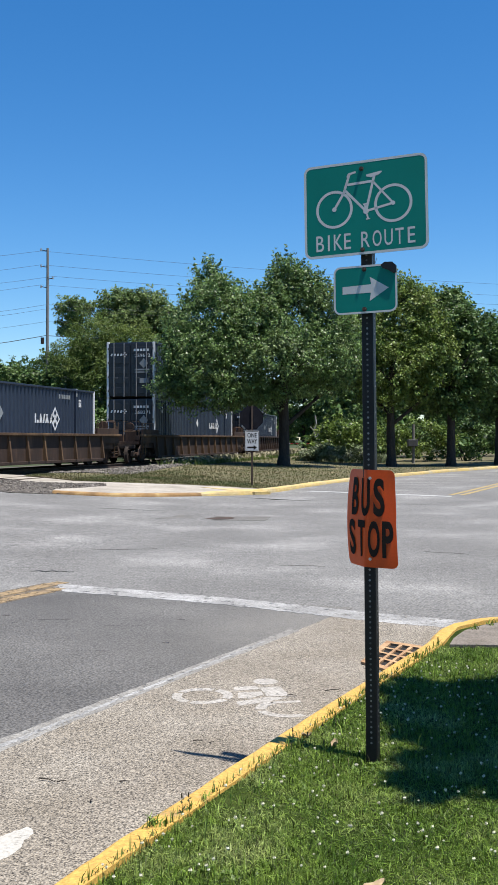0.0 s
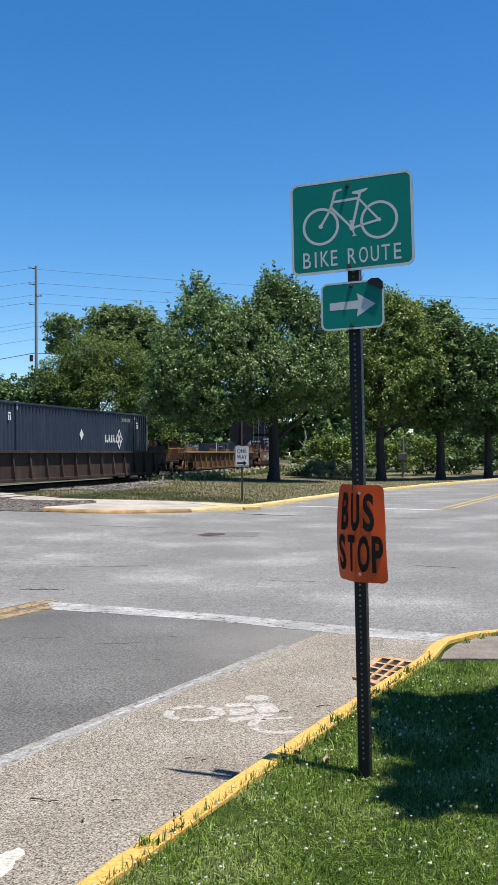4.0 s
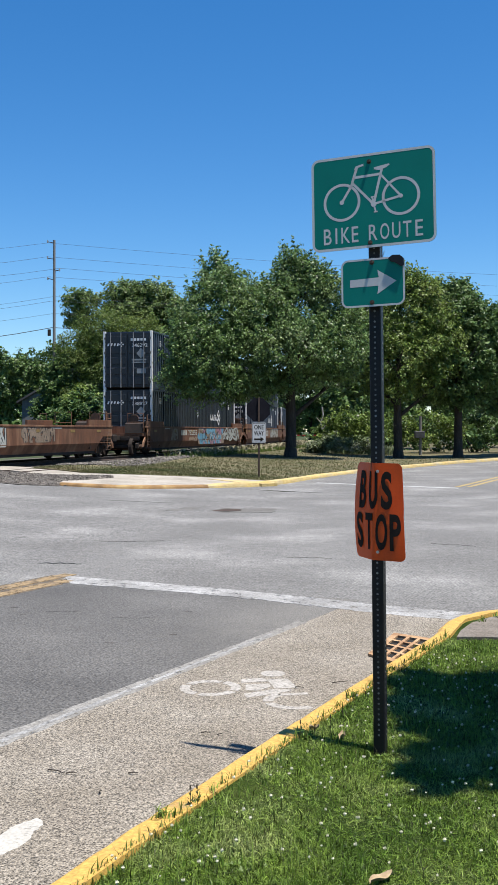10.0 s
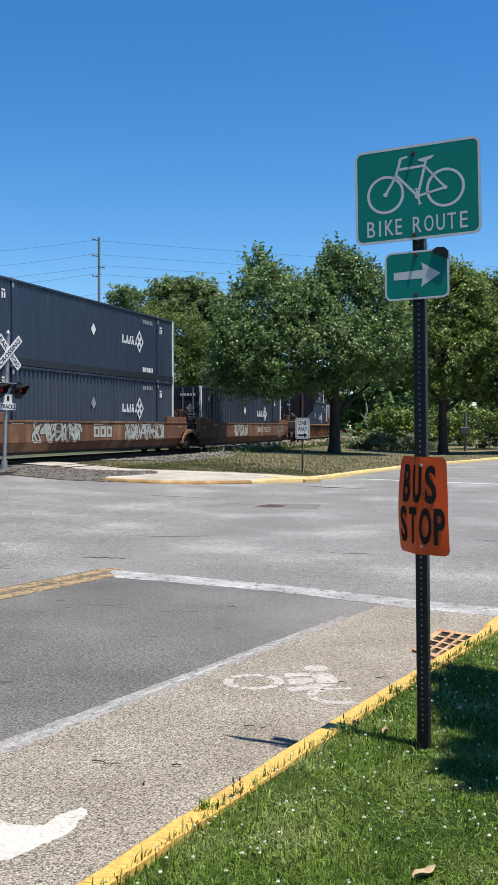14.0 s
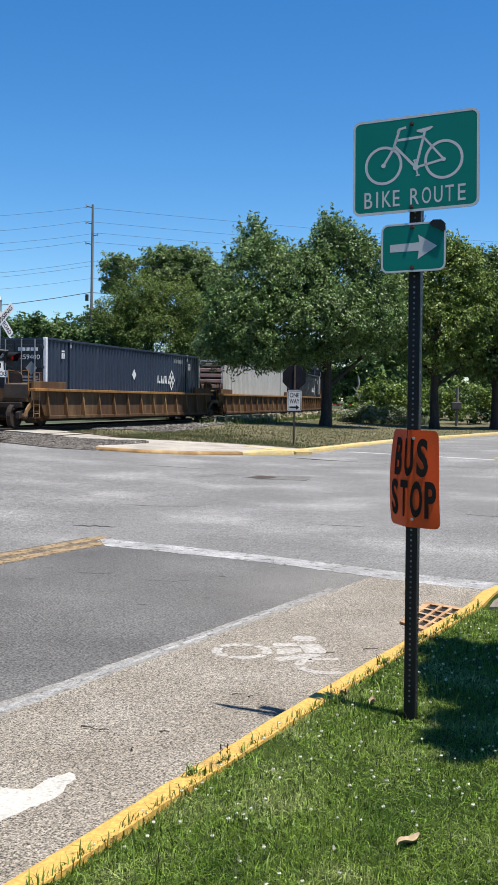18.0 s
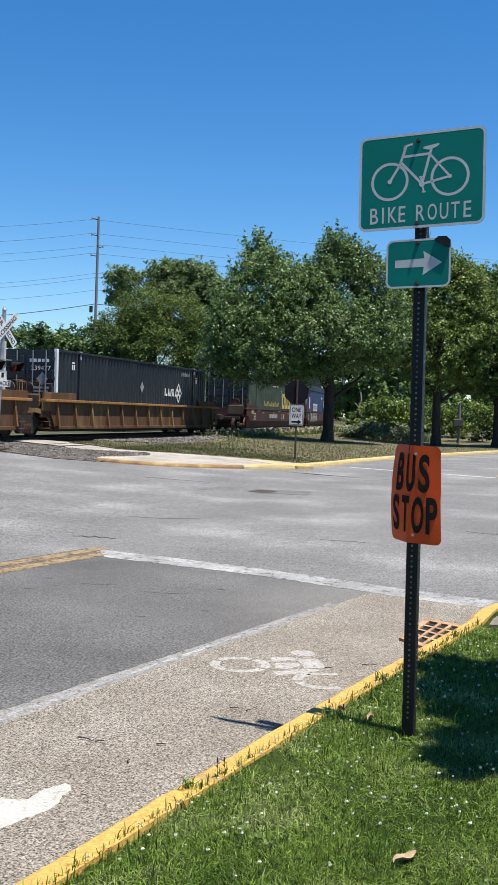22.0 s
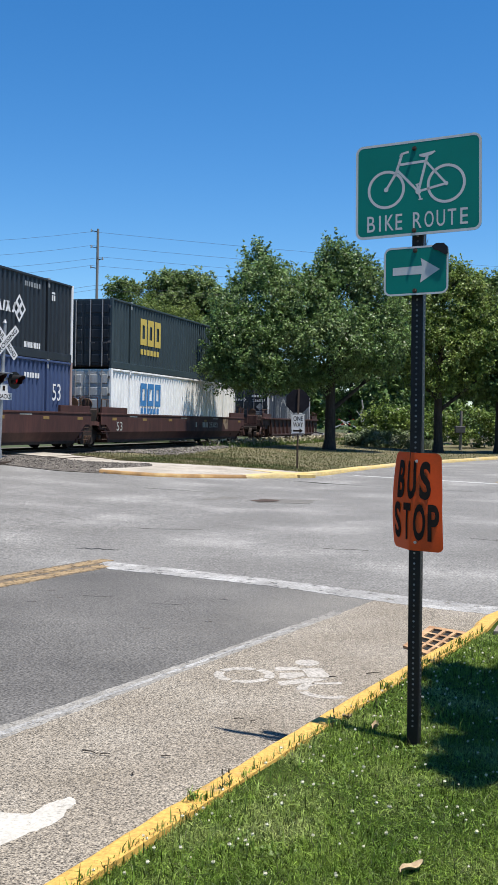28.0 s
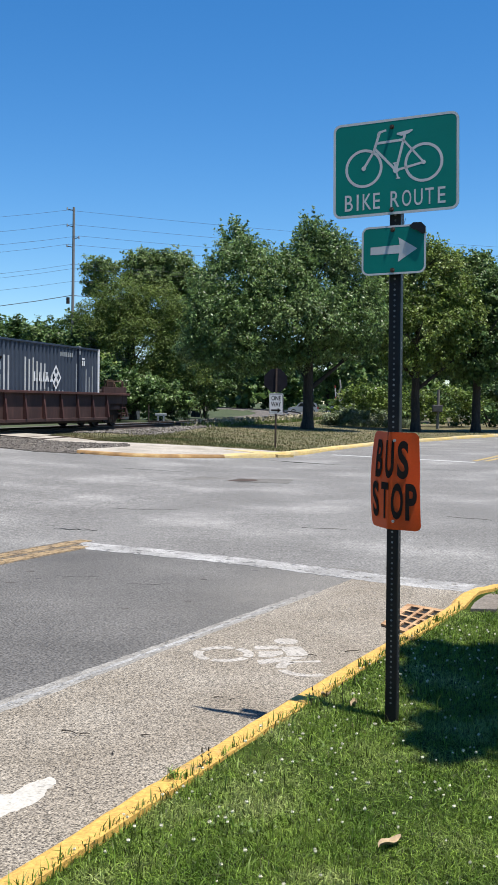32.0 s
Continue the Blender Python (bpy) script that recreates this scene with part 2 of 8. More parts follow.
M["gravel"] = shade("gravel", [(0.058, 0.050, 0.042), (0.122, 0.106, 0.090), (0.235, 0.208, 0.178)], 0.9, scale=9, fine=26, bump=1.0, depth=0.05, grain=0.45, mid=(3.0, 0.28), world_space=True)
M["blade"] = shade("blade", [(0.110, 0.190, 0.024), (0.194, 0.288, 0.046), (0.37, 0.43, 0.15)], 0.5, scale=2.6, fine=30, bump=0, island=1.7, translucent=0.36, spread=(0.34, 0.70), grain=0.16, spec=0.3)
M["dry_blade"] = shade("dry_blade", [(0.080, 0.108, 0.026), (0.138, 0.138, 0.050), (0.240, 0.195, 0.100)], 0.7, scale=0.6, fine=10, bump=0, island=0.7, translucent=0.3, grain=0.1, spread=(0.38, 0.72))
M["clover"] = shade("clover", [(0.66, 0.63, 0.46), (0.86, 0.82, 0.62)], 0.9, scale=30, fine=200, bump=0.3, depth=0.003, island=0.5, spec=0.05)
M["broadleaf"] = shade("broadleaf", [(0.12, 0.205, 0.03), (0.175, 0.275, 0.05)], 0.5, scale=20, fine=90, bump=0.2, translucent=0.35, island=0.5)
M["leaf"] = shade("leaf", [(0.090, 0.166, 0.050), (0.158, 0.254, 0.074), (0.262, 0.352, 0.142)], 0.44, scale=0.7, fine=4, bump=0, island=1.35, translucent=0.36, grain=0.14, spec=0.42)
M["leaf_light"] = shade("leaf_light", [(0.115, 0.188, 0.036), (0.190, 0.272, 0.056), (0.28, 0.350, 0.100)], 0.46, scale=0.6, fine=4, bump=0, island=1.25, translucent=0.36, grain=0.14, spec=0.38)
M["leaf_dark"] = shade("leaf_dark", [(0.064, 0.125, 0.036), (0.110, 0.190, 0.050), (0.170, 0.250, 0.080)], 0.50, scale=0.5, fine=4, bump=0, island=1.1, translucent=0.28, grain=0.14, spec=0.35)
M["leaf_olive"] = shade("leaf_olive", [(0.088, 0.138, 0.030), (0.140, 0.205, 0.042), (0.205, 0.262, 0.066)], 0.55, scale=0.6, fine=4, bump=0, island=1.1, translucent=0.34, grain=0.14, spec=0.3)
M["leaf_grey"] = shade("leaf_grey", [(0.105, 0.168, 0.050), (0.170, 0.250, 0.072), (0.250, 0.325, 0.115)], 0.5, scale=0.6, fine=4, bump=0, island=1.1, translucent=0.34, grain=0.14, spec=0.36)
M["stem_dark"] = shade("stem_dark", [(0.030, 0.026, 0.014), (0.055, 0.045, 0.022)], 0.9, bump=0)
M["weed_dark"] = shade("weed_dark", [(0.035, 0.055, 0.014), (0.06, 0.085, 0.022)], 0.7, bump=0, translucent=0.2)
M["bark"] = shade("bark", [(0.030, 0.025, 0.020), (0.065, 0.054, 0.044)], 0.95, scale=6, fine=25, bump=1.0, depth=0.03, stretch=(1, 1, 0.25), grain=0.2)
M["black_steel"] = shade("black_steel", [(0.006, 0.006, 0.006), (0.013, 0.013, 0.013)], 0.5, 0.0, scale=10, fine=120, bump=0.15, depth=0.001, grain=0.2, spec=0.3)
M["steel"] = shade("steel", [(0.45, 0.45, 0.45), (0.6, 0.6, 0.6)], 0.4, 0.9, scale=10, fine=80, bump=0.1, depth=0.001)
M["galvanised"] = shade("galvanised", [(0.35, 0.36, 0.37), (0.5, 0.51, 0.52)], 0.5, 0.6, scale=6, fine=60, bump=0.1, depth=0.001)
M["sign_green"] = shade("sign_green", [(0.0, 0.205, 0.160), (0.0, 0.235, 0.183)], 0.45, scale=5, fine=200, bump=0.05, depth=0.0005, grain=0.03, spec=0.2)
M["sign_white"] = shade("sign_white", [(0.62, 0.62, 0.61), (0.7, 0.7, 0.69)], 0.5, scale=8, fine=200, bump=0.05, depth=0.0005, grain=0.03)
M["sign_orange"] = shade("sign_orange", [(0.80, 0.078, 0.006), (0.90, 0.105, 0.008)], 0.4, scale=4, fine=120, bump=0.1, depth=0.001, grain=0.05, spec=0.3)
M["sign_black"] = shade("sign_black", [(0.016, 0.012, 0.010), (0.028, 0.021, 0.017)], 0.8, scale=10, fine=120, bump=0.05, depth=0.0005, spec=0.12)
M["sign_back"] = shade("sign_back", [(0.010, 0.010, 0.014), (0.018, 0.018, 0.024)], 0.9, scale=4, fine=60, bump=0.05, grain=0.05, spec=0.1)
M["rust_iron"] = shade("rust_iron", [(0.28, 0.15, 0.075), (0.42, 0.255, 0.135), (0.56, 0.375, 0.21)], 0.9, scale=9, fine=80, bump=0.5, depth=0.003, grain=0.25)
M["shaft_shade"] = shade("shaft_shade", [(0.01, 0.009, 0.008), (0.02, 0.018, 0.016)], 0.9, bump=0)
M["rail_top"] = shade("rail_top", [(0.5, 0.48, 0.46), (0.65, 0.63, 0.6)], 0.3, 0.9, scale=3, fine=40, bump=0.1)
M["rail_side"] = shade("rail_side", [(0.05, 0.035, 0.026), (0.09, 0.06, 0.045)], 0.9, scale=4, fine=40, bump=0.3)
M["tie"] = shade("tie", [(0.045, 0.035, 0.028), (0.10, 0.08, 0.065)], 0.95, scale=3, fine=40, bump=0.6, per_object=0.5, stretch=(0.3, 1, 1))
M["wood_pole"] = shade("wood_pole", [(0.19, 0.18, 0.17), (0.29, 0.28, 0.265)], 0.95, scale=3, fine=30, bump=0.6, stretch=(1, 1, 0.1))
M["wire"] = shade("wire", [(0.03, 0.03, 0.032), (0.05, 0.05, 0.052)], 0.6, bump=0)
M["rust_kerb"] = shade("rust_kerb", [(0.20, 0.12, 0.055), (0.34, 0.20, 0.08), (0.50, 0.36, 0.16)], 0.9, scale=2.5, fine=40, bump=0.4, grain=0.12, world_space=True)
M["tar"] = shade("tar", [(0.02, 0.02, 0.021), (0.05, 0.05, 0.05)], 0.8, scale=8, fine=60, bump=0.3)
M["hole_grey"] = shade("hole_grey", [(0.05, 0.05, 0.05), (0.26, 0.26, 0.25)], 0.7, scale=40, fine=300, bump=0, island=1.2)
M["rust_post"] = shade("rust_post", [(0.05, 0.035, 0.028), (0.09, 0.06, 0.045)], 0.9, scale=8, fine=60, bump=0.3, depth=0.002)


def painted(name, base, dirt, rough=0.5, scale=1.2, amount=(0.45, 0.75)):
    """Painted steel with dirt and rust in streaks that run down."""
    return shade(name, [base, base, dirt], rough, scale=scale, fine=12, bump=0.2, depth=0.004, grain=0.16 if rough >= 0.7 else 0.09, spread=amount, stretch=(1.0, 1.0, 0.22), mid=(2.0, 0.34 if rough >= 0.7 else 0.12))


M["navy"] = painted("navy", (0.032, 0.046, 0.078), (0.060, 0.077, 0.108), 0.42)
M["navy_dark"] = painted("navy_dark", (0.023, 0.028, 0.036), (0.048, 0.054, 0.064), 0.42)
M["navy_grey"] = painted("navy_grey", (0.05, 0.065, 0.095), (0.085, 0.10, 0.13), 0.5)
M["door_black"] = painted("door_black", (0.015, 0.019, 0.027), (0.038, 0.042, 0.052), 0.38)
M["pale_box"] = painted("pale_box", (0.56, 0.57, 0.56), (0.42, 0.41, 0.38), 0.55)
M["white_box"] = painted("white_box", (1.0, 1.0, 0.97), (0.70, 0.64, 0.56), 0.55, amount=(0.5, 0.85))
M["green_box"] = painted("green_box", (0.060, 0.088, 0.066), (0.10, 0.125, 0.10), 0.6)
M["teal_box"] = painted("teal_box", (0.038, 0.060, 0.070), (0.064, 0.088, 0.098), 0.5)
M["sage_box"] = painted("sage_box", (0.12, 0.19, 0.15), (0.17, 0.23, 0.19), 0.6)
M["blue_box"] = painted("blue_box", (0.055, 0.085, 0.19), (0.10, 0.13, 0.22), 0.5)
M["white_paint"] = shade("white_paint", [(0.78, 0.78, 0.78), (0.92, 0.92, 0.92)], 0.5, scale=4, fine=40, bump=0.05, grain=0.08)
M["yellow_paint"] = shade("yellow_paint", [(0.62, 0.46, 0.10), (0.70, 0.54, 0.14)], 0.5, scale=4, fine=40, bump=0.05, grain=0.08)
M["blue_paint"] = shade("blue_paint", [(0.05, 0.22, 0.50), (0.07, 0.26, 0.55)], 0.5, scale=4, fine=40, bump=0.05, grain=0.08)
M["grey_paint"] = shade("grey_paint", [(0.25, 0.27, 0.28), (0.35, 0.37, 0.38)], 0.5, scale=4, fine=40, bump=0.05, grain=0.08)
# ribbed cars: darker panel and lighter rib tones paint in shade and sun
M["car_brown"] = painted("car_brown", (0.048, 0.027, 0.018), (0.115, 0.064, 0.037), 0.8, 0.9, (0.4, 0.7))
M["car_ochre"] = painted("car_ochre", (0.165, 0.080, 0.027), (0.32, 0.185, 0.075), 0.8, 0.9, (0.36, 0.68))
M["car_panel"] = painted("car_panel", (0.105, 0.050, 0.019), (0.22, 0.125, 0.052), 0.8, 0.9, (0.36, 0.66))
M["car_rim"] = painted("car_rim", (0.10, 0.056, 0.028), (0.22, 0.13, 0.06), 0.8, 0.9, (0.4, 0.7))
M["car_orange"] = painted("car_orange", (0.34, 0.165, 0.045), (0.24, 0.12, 0.05), 0.75, 0.9, (0.45, 0.75))
M["car_rust"] = painted("car_rust", (0.160, 0.068, 0.034), (0.285, 0.152, 0.084), 0.8, 0.9, (0.36, 0.66))
M["car_maroon"] = painted("car_maroon", (0.062, 0.022, 0.018), (0.115, 0.048, 0.036), 0.7, 0.9, (0.4, 0.7))
M["car_plum"] = painted("car_plum", (0.050, 0.022, 0.019), (0.09, 0.042, 0.034), 0.75, 0.9, (0.4, 0.7))
M["iron_dark"] = shade("iron_dark", [(0.014, 0.011, 0.009), (0.045, 0.029, 0.021)], 0.85, scale=3, fine=30, bump=0.3, depth=0.005, grain=0.15)
M["safety_yellow"] = shade("safety_yellow", [(0.38, 0.23, 0.05), (0.55, 0.36, 0.09)], 0.7, scale=5, fine=40, bump=0.1, grain=0.1)
M["graffiti_pale"] = shade("graffiti_pale", [(0.42, 0.42, 0.38), (0.55, 0.56, 0.50)], 0.6, scale=2, fine=30, bump=0.05)
M["graffiti_tan"] = shade("graffiti_tan", [(0.26, 0.19, 0.13), (0.36, 0.27, 0.19)], 0.7, scale=2, fine=30, bump=0.05)
M["graffiti_blue"] = shade("graffiti_blue", [(0.10, 0.28, 0.42), (0.18, 0.40, 0.52)], 0.6, scale=2, fine=30, bump=0.05)
M["graffiti_pink"] = shade("graffiti_pink", [(0.34, 0.15, 0.20), (0.42, 0.22, 0.26)], 0.6, scale=2, fine=30, bump=0.05)
M["graffiti_dark"] = shade("graffiti_dark", [(0.02, 0.02, 0.022), (0.04, 0.04, 0.042)], 0.6, scale=2, fine=30, bump=0.05)
M["rib_pink"] = painted("rib_pink", (0.42, 0.30, 0.27), (0.30, 0.17, 0.13), 0.6)
M["galvanised_dark"] = shade("galvanised_dark", [(0.07, 0.07, 0.075), (0.13, 0.13, 0.135)], 0.55, 0.3, scale=4, fine=40, bump=0.1)
M["rust_dark"] = shade("rust_dark", [(0.07, 0.04, 0.026), (0.14, 0.075, 0.045)], 0.9, scale=5, fine=40, bump=0.3)
M["sage_light"] = shade("sage_light", [(0.28, 0.33, 0.26), (0.36, 0.40, 0.33)], 0.6, scale=4, fine=30, bump=0.05)
M["sign_white_bright"] = shade("sign_white_bright", [(0.74, 0.74, 0.73), (0.82, 0.82, 0.81)], 0.5, scale=8, fine=200, bump=0.05, depth=0.0005, grain=0.03)
M["siding"] = shade("siding", [(0.12, 0.135, 0.145), (0.155, 0.17, 0.18)], 0.7, scale=2, fine=20, bump=0.1, stretch=(1, 1, 6))
M["roof_dark"] = shade("roof_dark", [(0.05, 0.05, 0.055), (0.08, 0.08, 0.085)], 0.9, scale=2, fine=20, bump=0.3)
M["pale_wood"] = shade("pale_wood", [(0.30, 0.29, 0.26), (0.45, 0.44, 0.40)], 0.9, scale=3, fine=30, bump=0.3)
M["car_silver"] = shade("car_silver", [(0.42, 0.43, 0.45), (0.48, 0.49, 0.51)], 0.3, 0.4, scale=1, fine=20, bump=0)
M["car_blue"] = shade("car_blue", [(0.14, 0.18, 0.21), (0.17, 0.21, 0.24)], 0.3, 0.3, scale=1, fine=20, bump=0)
M["car_glass"] = shade("car_glass", [(0.012, 0.014, 0.016), (0.02, 0.022, 0.025)], 0.08, bump=0, spec=0.6)
M["rubber"] = shade("rubber", [(0.015, 0.015, 0.015), (0.03, 0.03, 0.03)], 0.85, bump=0.1)
M["stem_green"] = shade("stem_green", [(0.08, 0.13, 0.03), (0.12, 0.17, 0.05)], 0.7, bump=0)
M["seed_head"] = shade("seed_head", [(0.30, 0.27, 0.17), (0.46, 0.42, 0.28)], 0.9, scale=3, fine=20, bump=0, island=0.6)
M["stone"] = shade("stone", [(0.066, 0.058, 0.050), (0.132, 0.117, 0.102), (0.265, 0.240, 0.210)], 0.9, scale=2.5, fine=20, bump=0.4, island=1.1)
M["dead_leaf"] = shade("dead_leaf", [(0.36, 0.26, 0.15), (0.50, 0.39, 0.25)], 0.8, scale=20, fine=90, bump=0.3, depth=0.004)
lens = M["red_lens"] = shade("red_lens", [(0.22, 0.004, 0.006), (0.30, 0.008, 0.01)], 0.2, bump=0, spec=0.6)
lens.node_tree.nodes["Principled BSDF"].inputs["Emission Color"].default_value = (1.0, 0.03, 0.04, 1)
lens.node_tree.nodes["Principled BSDF"].inputs["Emission Strength"].default_value = 0.08
M["seed_green"] = shade("seed_green", [(0.10, 0.15, 0.05), (0.18, 0.23, 0.11), (0.34, 0.36, 0.26)], 0.8, scale=1.5, fine=10, bump=0, island=0.9, translucent=0.2)
M["meadow"] = shade("meadow", [(0.030, 0.045, 0.014), (0.05, 0.07, 0.022), (0.085, 0.09, 0.04)], 0.95, scale=0.3, fine=3, bump=0.6, depth=0.1, grain=0.3, mid=(1.0, 0.2), world_space=True)
M["gate_white"] = shade("gate_white", [(0.62, 0.61, 0.59), (0.72, 0.71, 0.69)], 0.5, scale=4, fine=40, bump=0.05)
M["gate_red"] = shade("gate_red", [(0.45, 0.04, 0.03), (0.55, 0.06, 0.045)], 0.5, scale=4, fine=40, bump=0.05)
M["weed"] = shade("weed", [(0.075, 0.125, 0.024), (0.125, 0.180, 0.036), (0.20, 0.225, 0.075)], 0.7, scale=0.8, fine=10, bump=0, island=0.9, translucent=0.3, grain=0.1)
M["paint_brown"] = shade("paint_brown", [(0.15, 0.118, 0.083), (0.21, 0.155, 0.092)], 0.8, scale=5, fine=60, bump=0.4, grain=0.26, worn=(9.0, 0.55), world_space=True)
M["rod_grey"] = shade("rod_grey", [(0.24, 0.245, 0.255), (0.36, 0.365, 0.375)], 0.5, 0.2, scale=4, fine=40, bump=0.1)
M["stencil_dull"] = shade("stencil_dull", [(0.22, 0.14, 0.045), (0.32, 0.21, 0.07)], 0.7, scale=5, fine=40, bump=0.1, grain=0.2)

# ---- building helpers ----
class Kit:
    """Gathers vertices and faces of one mesh."""

    def __init__(self):
        self.v, self.f, self.k = [], [], []
        self.slot = 0

    def add(self, verts, faces, m=None):
        o = len(self.v)
        if m is None:
            self.v.extend(tuple(p) for p in verts)
        else:
            self.v.extend(tuple(m @ Vector(p)) for p in verts)
        self.f.extend(tuple(i + o for i in f) for f in faces)
        self.k.extend([self.slot] * len(faces))
        return self

    def box(self, x0, x1, y0, y1, z0, z1, m=None, bevel=0.0):
        if bevel <= 0:
            v = [(x, y, z) for z in (z0, z1) for y in (y0, y1) for x in (x0, x1)]
            return self.add(v, [(0, 2, 3, 1), (4, 5, 7, 6), (0, 1, 5, 4), (2, 6, 7, 3), (0, 4, 6, 2), (1, 3, 7, 5)], m)
        b = bevel
        ring = lambda z, e: [(x0 + b + e, y0 + e, z), (x1 - b - e, y0 + e, z), (x1 - e, y0 + b + e, z), (x1 - e, y1 - b - e, z),
                             (x1 - b - e, y1 - e, z), (x0 + b + e, y1 - e, z), (x0 + e, y1 - b - e, z), (x0 + e, y0 + b + e, z)]
        v = ring(z0, b * 0.5) + ring(z0 + b, 0) + ring(z1 - b, 0) + ring(z1, b * 0.5)
        f = [tuple(reversed(range(8))), tuple(range(24, 32))]
        for r in range(3):
            f += [(r * 8 + i, r * 8 + (i + 1) % 8, r * 8 + 8 + (i + 1) % 8, r * 8 + 8 + i) for i in range(8)]
        return self.add(v, f, m)

    def tube(self, a, b, r0, r1=None, n=8, cap=True):
        a, b = Vector(a), Vector(b)
        r1 = r0 if r1 is None else r1
        d = (b - a).normalized()
        u = d.orthogonal().normalized()
        w = d.cross(u)
        v = []
        for p, r in ((a, r0), (b, r1)):
            v += [p + (u * math.cos(t) + w * math.sin(t)) * r for t in (2 * math.pi * i / n for i in range(n))]
        f = [(i, (i + 1) % n, n + (i + 1) % n, n + i) for i in range(n)]
        if cap:
            f += [tuple(reversed(range(n))), tuple(range(n, 2 * n))]
        return self.add(v, f)

    def pipe(self, points, r, n=6):
        """One bent tube through the points."""
        p = [Vector(q) for q in points]
        v, f = [], []
        for i, c in enumerate(p):
            d = (p[min(i + 1, len(p) - 1)] - p[max(i - 1, 0)]).normalized()
            u = d.cross(Vector((0, 1, 0)) if abs(d.y) < 0.8 else Vector((1, 0, 0))).normalized()
            w = d.cross(u)
            v += [c + (u * math.cos(t) + w * math.sin(t)) * r for t in (2 * math.pi * j / n for j in range(n))]
        for i in range(len(p) - 1):
            f += [(i * n + j, i * n + (j + 1) % n, (i + 1) * n + (j + 1) % n, (i + 1) * n + j) for j in range(n)]
        f += [tuple(reversed(range(n))), tuple(range(len(v) - n, len(v)))]
        return self.add(v, f)

    def prism(self, outline, y0, y1, m=None):
        """An outline in x and z, pushed out along y."""
        n = len(outline)
        v = [(x, y0, z) for x, z in outline] + [(x, y1, z) for x, z in outline]
        f = [tuple(range(n)), tuple(reversed(range(n, 2 * n)))] + [(i, n + i, n + (i + 1) % n, (i + 1) % n) for i in range(n)]
        return self.add(v, f, m)

    def grid(self, rows):
        """A sheet through rows of points."""
        h, w = len(rows), len(rows[0])
        v = [p for r in rows for p in r]
        f = [(j * w + i, j * w + i + 1, (j + 1) * w + i + 1, (j + 1) * w + i) for j in range(h - 1) for i in range(w - 1)]
        return self.add(v, f)

    def mesh(self, name, mats, smooth=False):
        me = bpy.data.meshes.new(name)
        me.from_pydata(self.v, [], self.f)
        for m in mats if isinstance(mats, (list, tuple)) else [mats]:
            me.materials.append(m)
        if any(self.k):
            me.polygons.foreach_set("material_index", self.k)
        if smooth:
            me.polygons.foreach_set("use_smooth", [True] * len(me.polygons))
        me.update()
        return me


def part(name, kit, material, parent=None, label="", smooth=False, at=None):
    me = kit if isinstance(kit, bpy.types.Mesh) else kit.mesh(name, material, smooth)
    ob = new(name, me)
    ob.parent = parent
    if at is not None:
        ob.matrix_basis = at
    if label:
        tagged(ob, label)
    return ob


def thing(name, label, category, group="", kind="", at=None):
    ob = tagged(new(name), label, category, group, kind)
    ob.empty_display_size = 0.2
    if at is not None:
        ob.matrix_basis = at
    return ob


def raw_mesh(name, verts, quads, material, n=4):
    """A mesh from arrays, quick for many small pieces."""
    me = bpy.data.meshes.new(name)
    verts, quads = np.asarray(verts, np.float32), np.asarray(quads, np.int32)
    me.vertices.add(len(verts))
    me.vertices.foreach_set("co", verts.ravel())
    me.loops.add(quads.size)
    me.loops.foreach_set("vertex_index", quads.ravel())
    me.polygons.add(len(quads))
    me.polygons.foreach_set("loop_start", np.arange(len(quads), dtype=np.int32) * n)
    me.materials.append(material)
    me.update(calc_edges=True)
    return me


def rounded(w, h, r, n=6):
    """Outline of a sheet with round corners, in x and z about the middle."""
    out = []
    for cx, cz, a0 in ((w / 2 - r, h / 2 - r, 0), (-w / 2 + r, h / 2 - r, 90), (-w / 2 + r, -h / 2 + r, 180), (w / 2 - r, -h / 2 + r, 270)):
        out += [(cx + r * math.cos(radians(a0 + 90 * i / n)), cz + r * math.sin(radians(a0 + 90 * i / n))) for i in range(n + 1)]
    return out


def lettering(name, text, height, material, parent, at, wide=1.0, depth=0.002, label="", bend=None, bold=0.0, space=1.0):
    """Raised letters whose middle is at the pose; they face -y in its space. wide: their width in metres."""
    cu = bpy.data.curves.new(name, "FONT")
    cu.body, cu.align_x, cu.align_y, cu.extrude, cu.offset, cu.resolution_u = text, "CENTER", "CENTER", 0.01, bold, 4
    cu.space_character = space
    tmp = new(name, cu)
    bpy.context.view_layer.update()
    me = bpy.data.meshes.new_from_object(tmp.evaluated_get(bpy.context.evaluated_depsgraph_get()))
    bpy.data.objects.remove(tmp)
    co = np.empty(len(me.vertices) * 3, np.float32)
    me.vertices.foreach_get("co", co)
    co = co.reshape(-1, 3)
    lo, hi = co.min(0), co.max(0)
    mid, size = (lo + hi) / 2, hi - lo
    x = (co[:, 0] - mid[0]) / size[0] * wide
    z = (co[:, 1] - mid[1]) / size[1] * height
    y = (co[:, 2] > 0) * -depth
    if bend:
        y = y + bend(x, z)
    me.vertices.foreach_set("co", np.stack([x, y, z], 1).astype(np.float32).ravel())
    me.materials.clear()
    me.materials.append(material)
    me.update()
    ob = new(name, me)
    ob.parent = parent
    ob.matrix_basis = at
    if label:
        tagged(ob, label)
    return ob


def set_letters(text, z, height, spans, material, parent, y, depth, bold):
    """Letters one by one, each between the two x of its span, with one stroke weight."""
    return [lettering("lettering", ch, height, material, parent, pose((a + b) / 2, y, z), b - a, depth, "", bold=bold) for ch, (a, b) in zip(text, spans)]


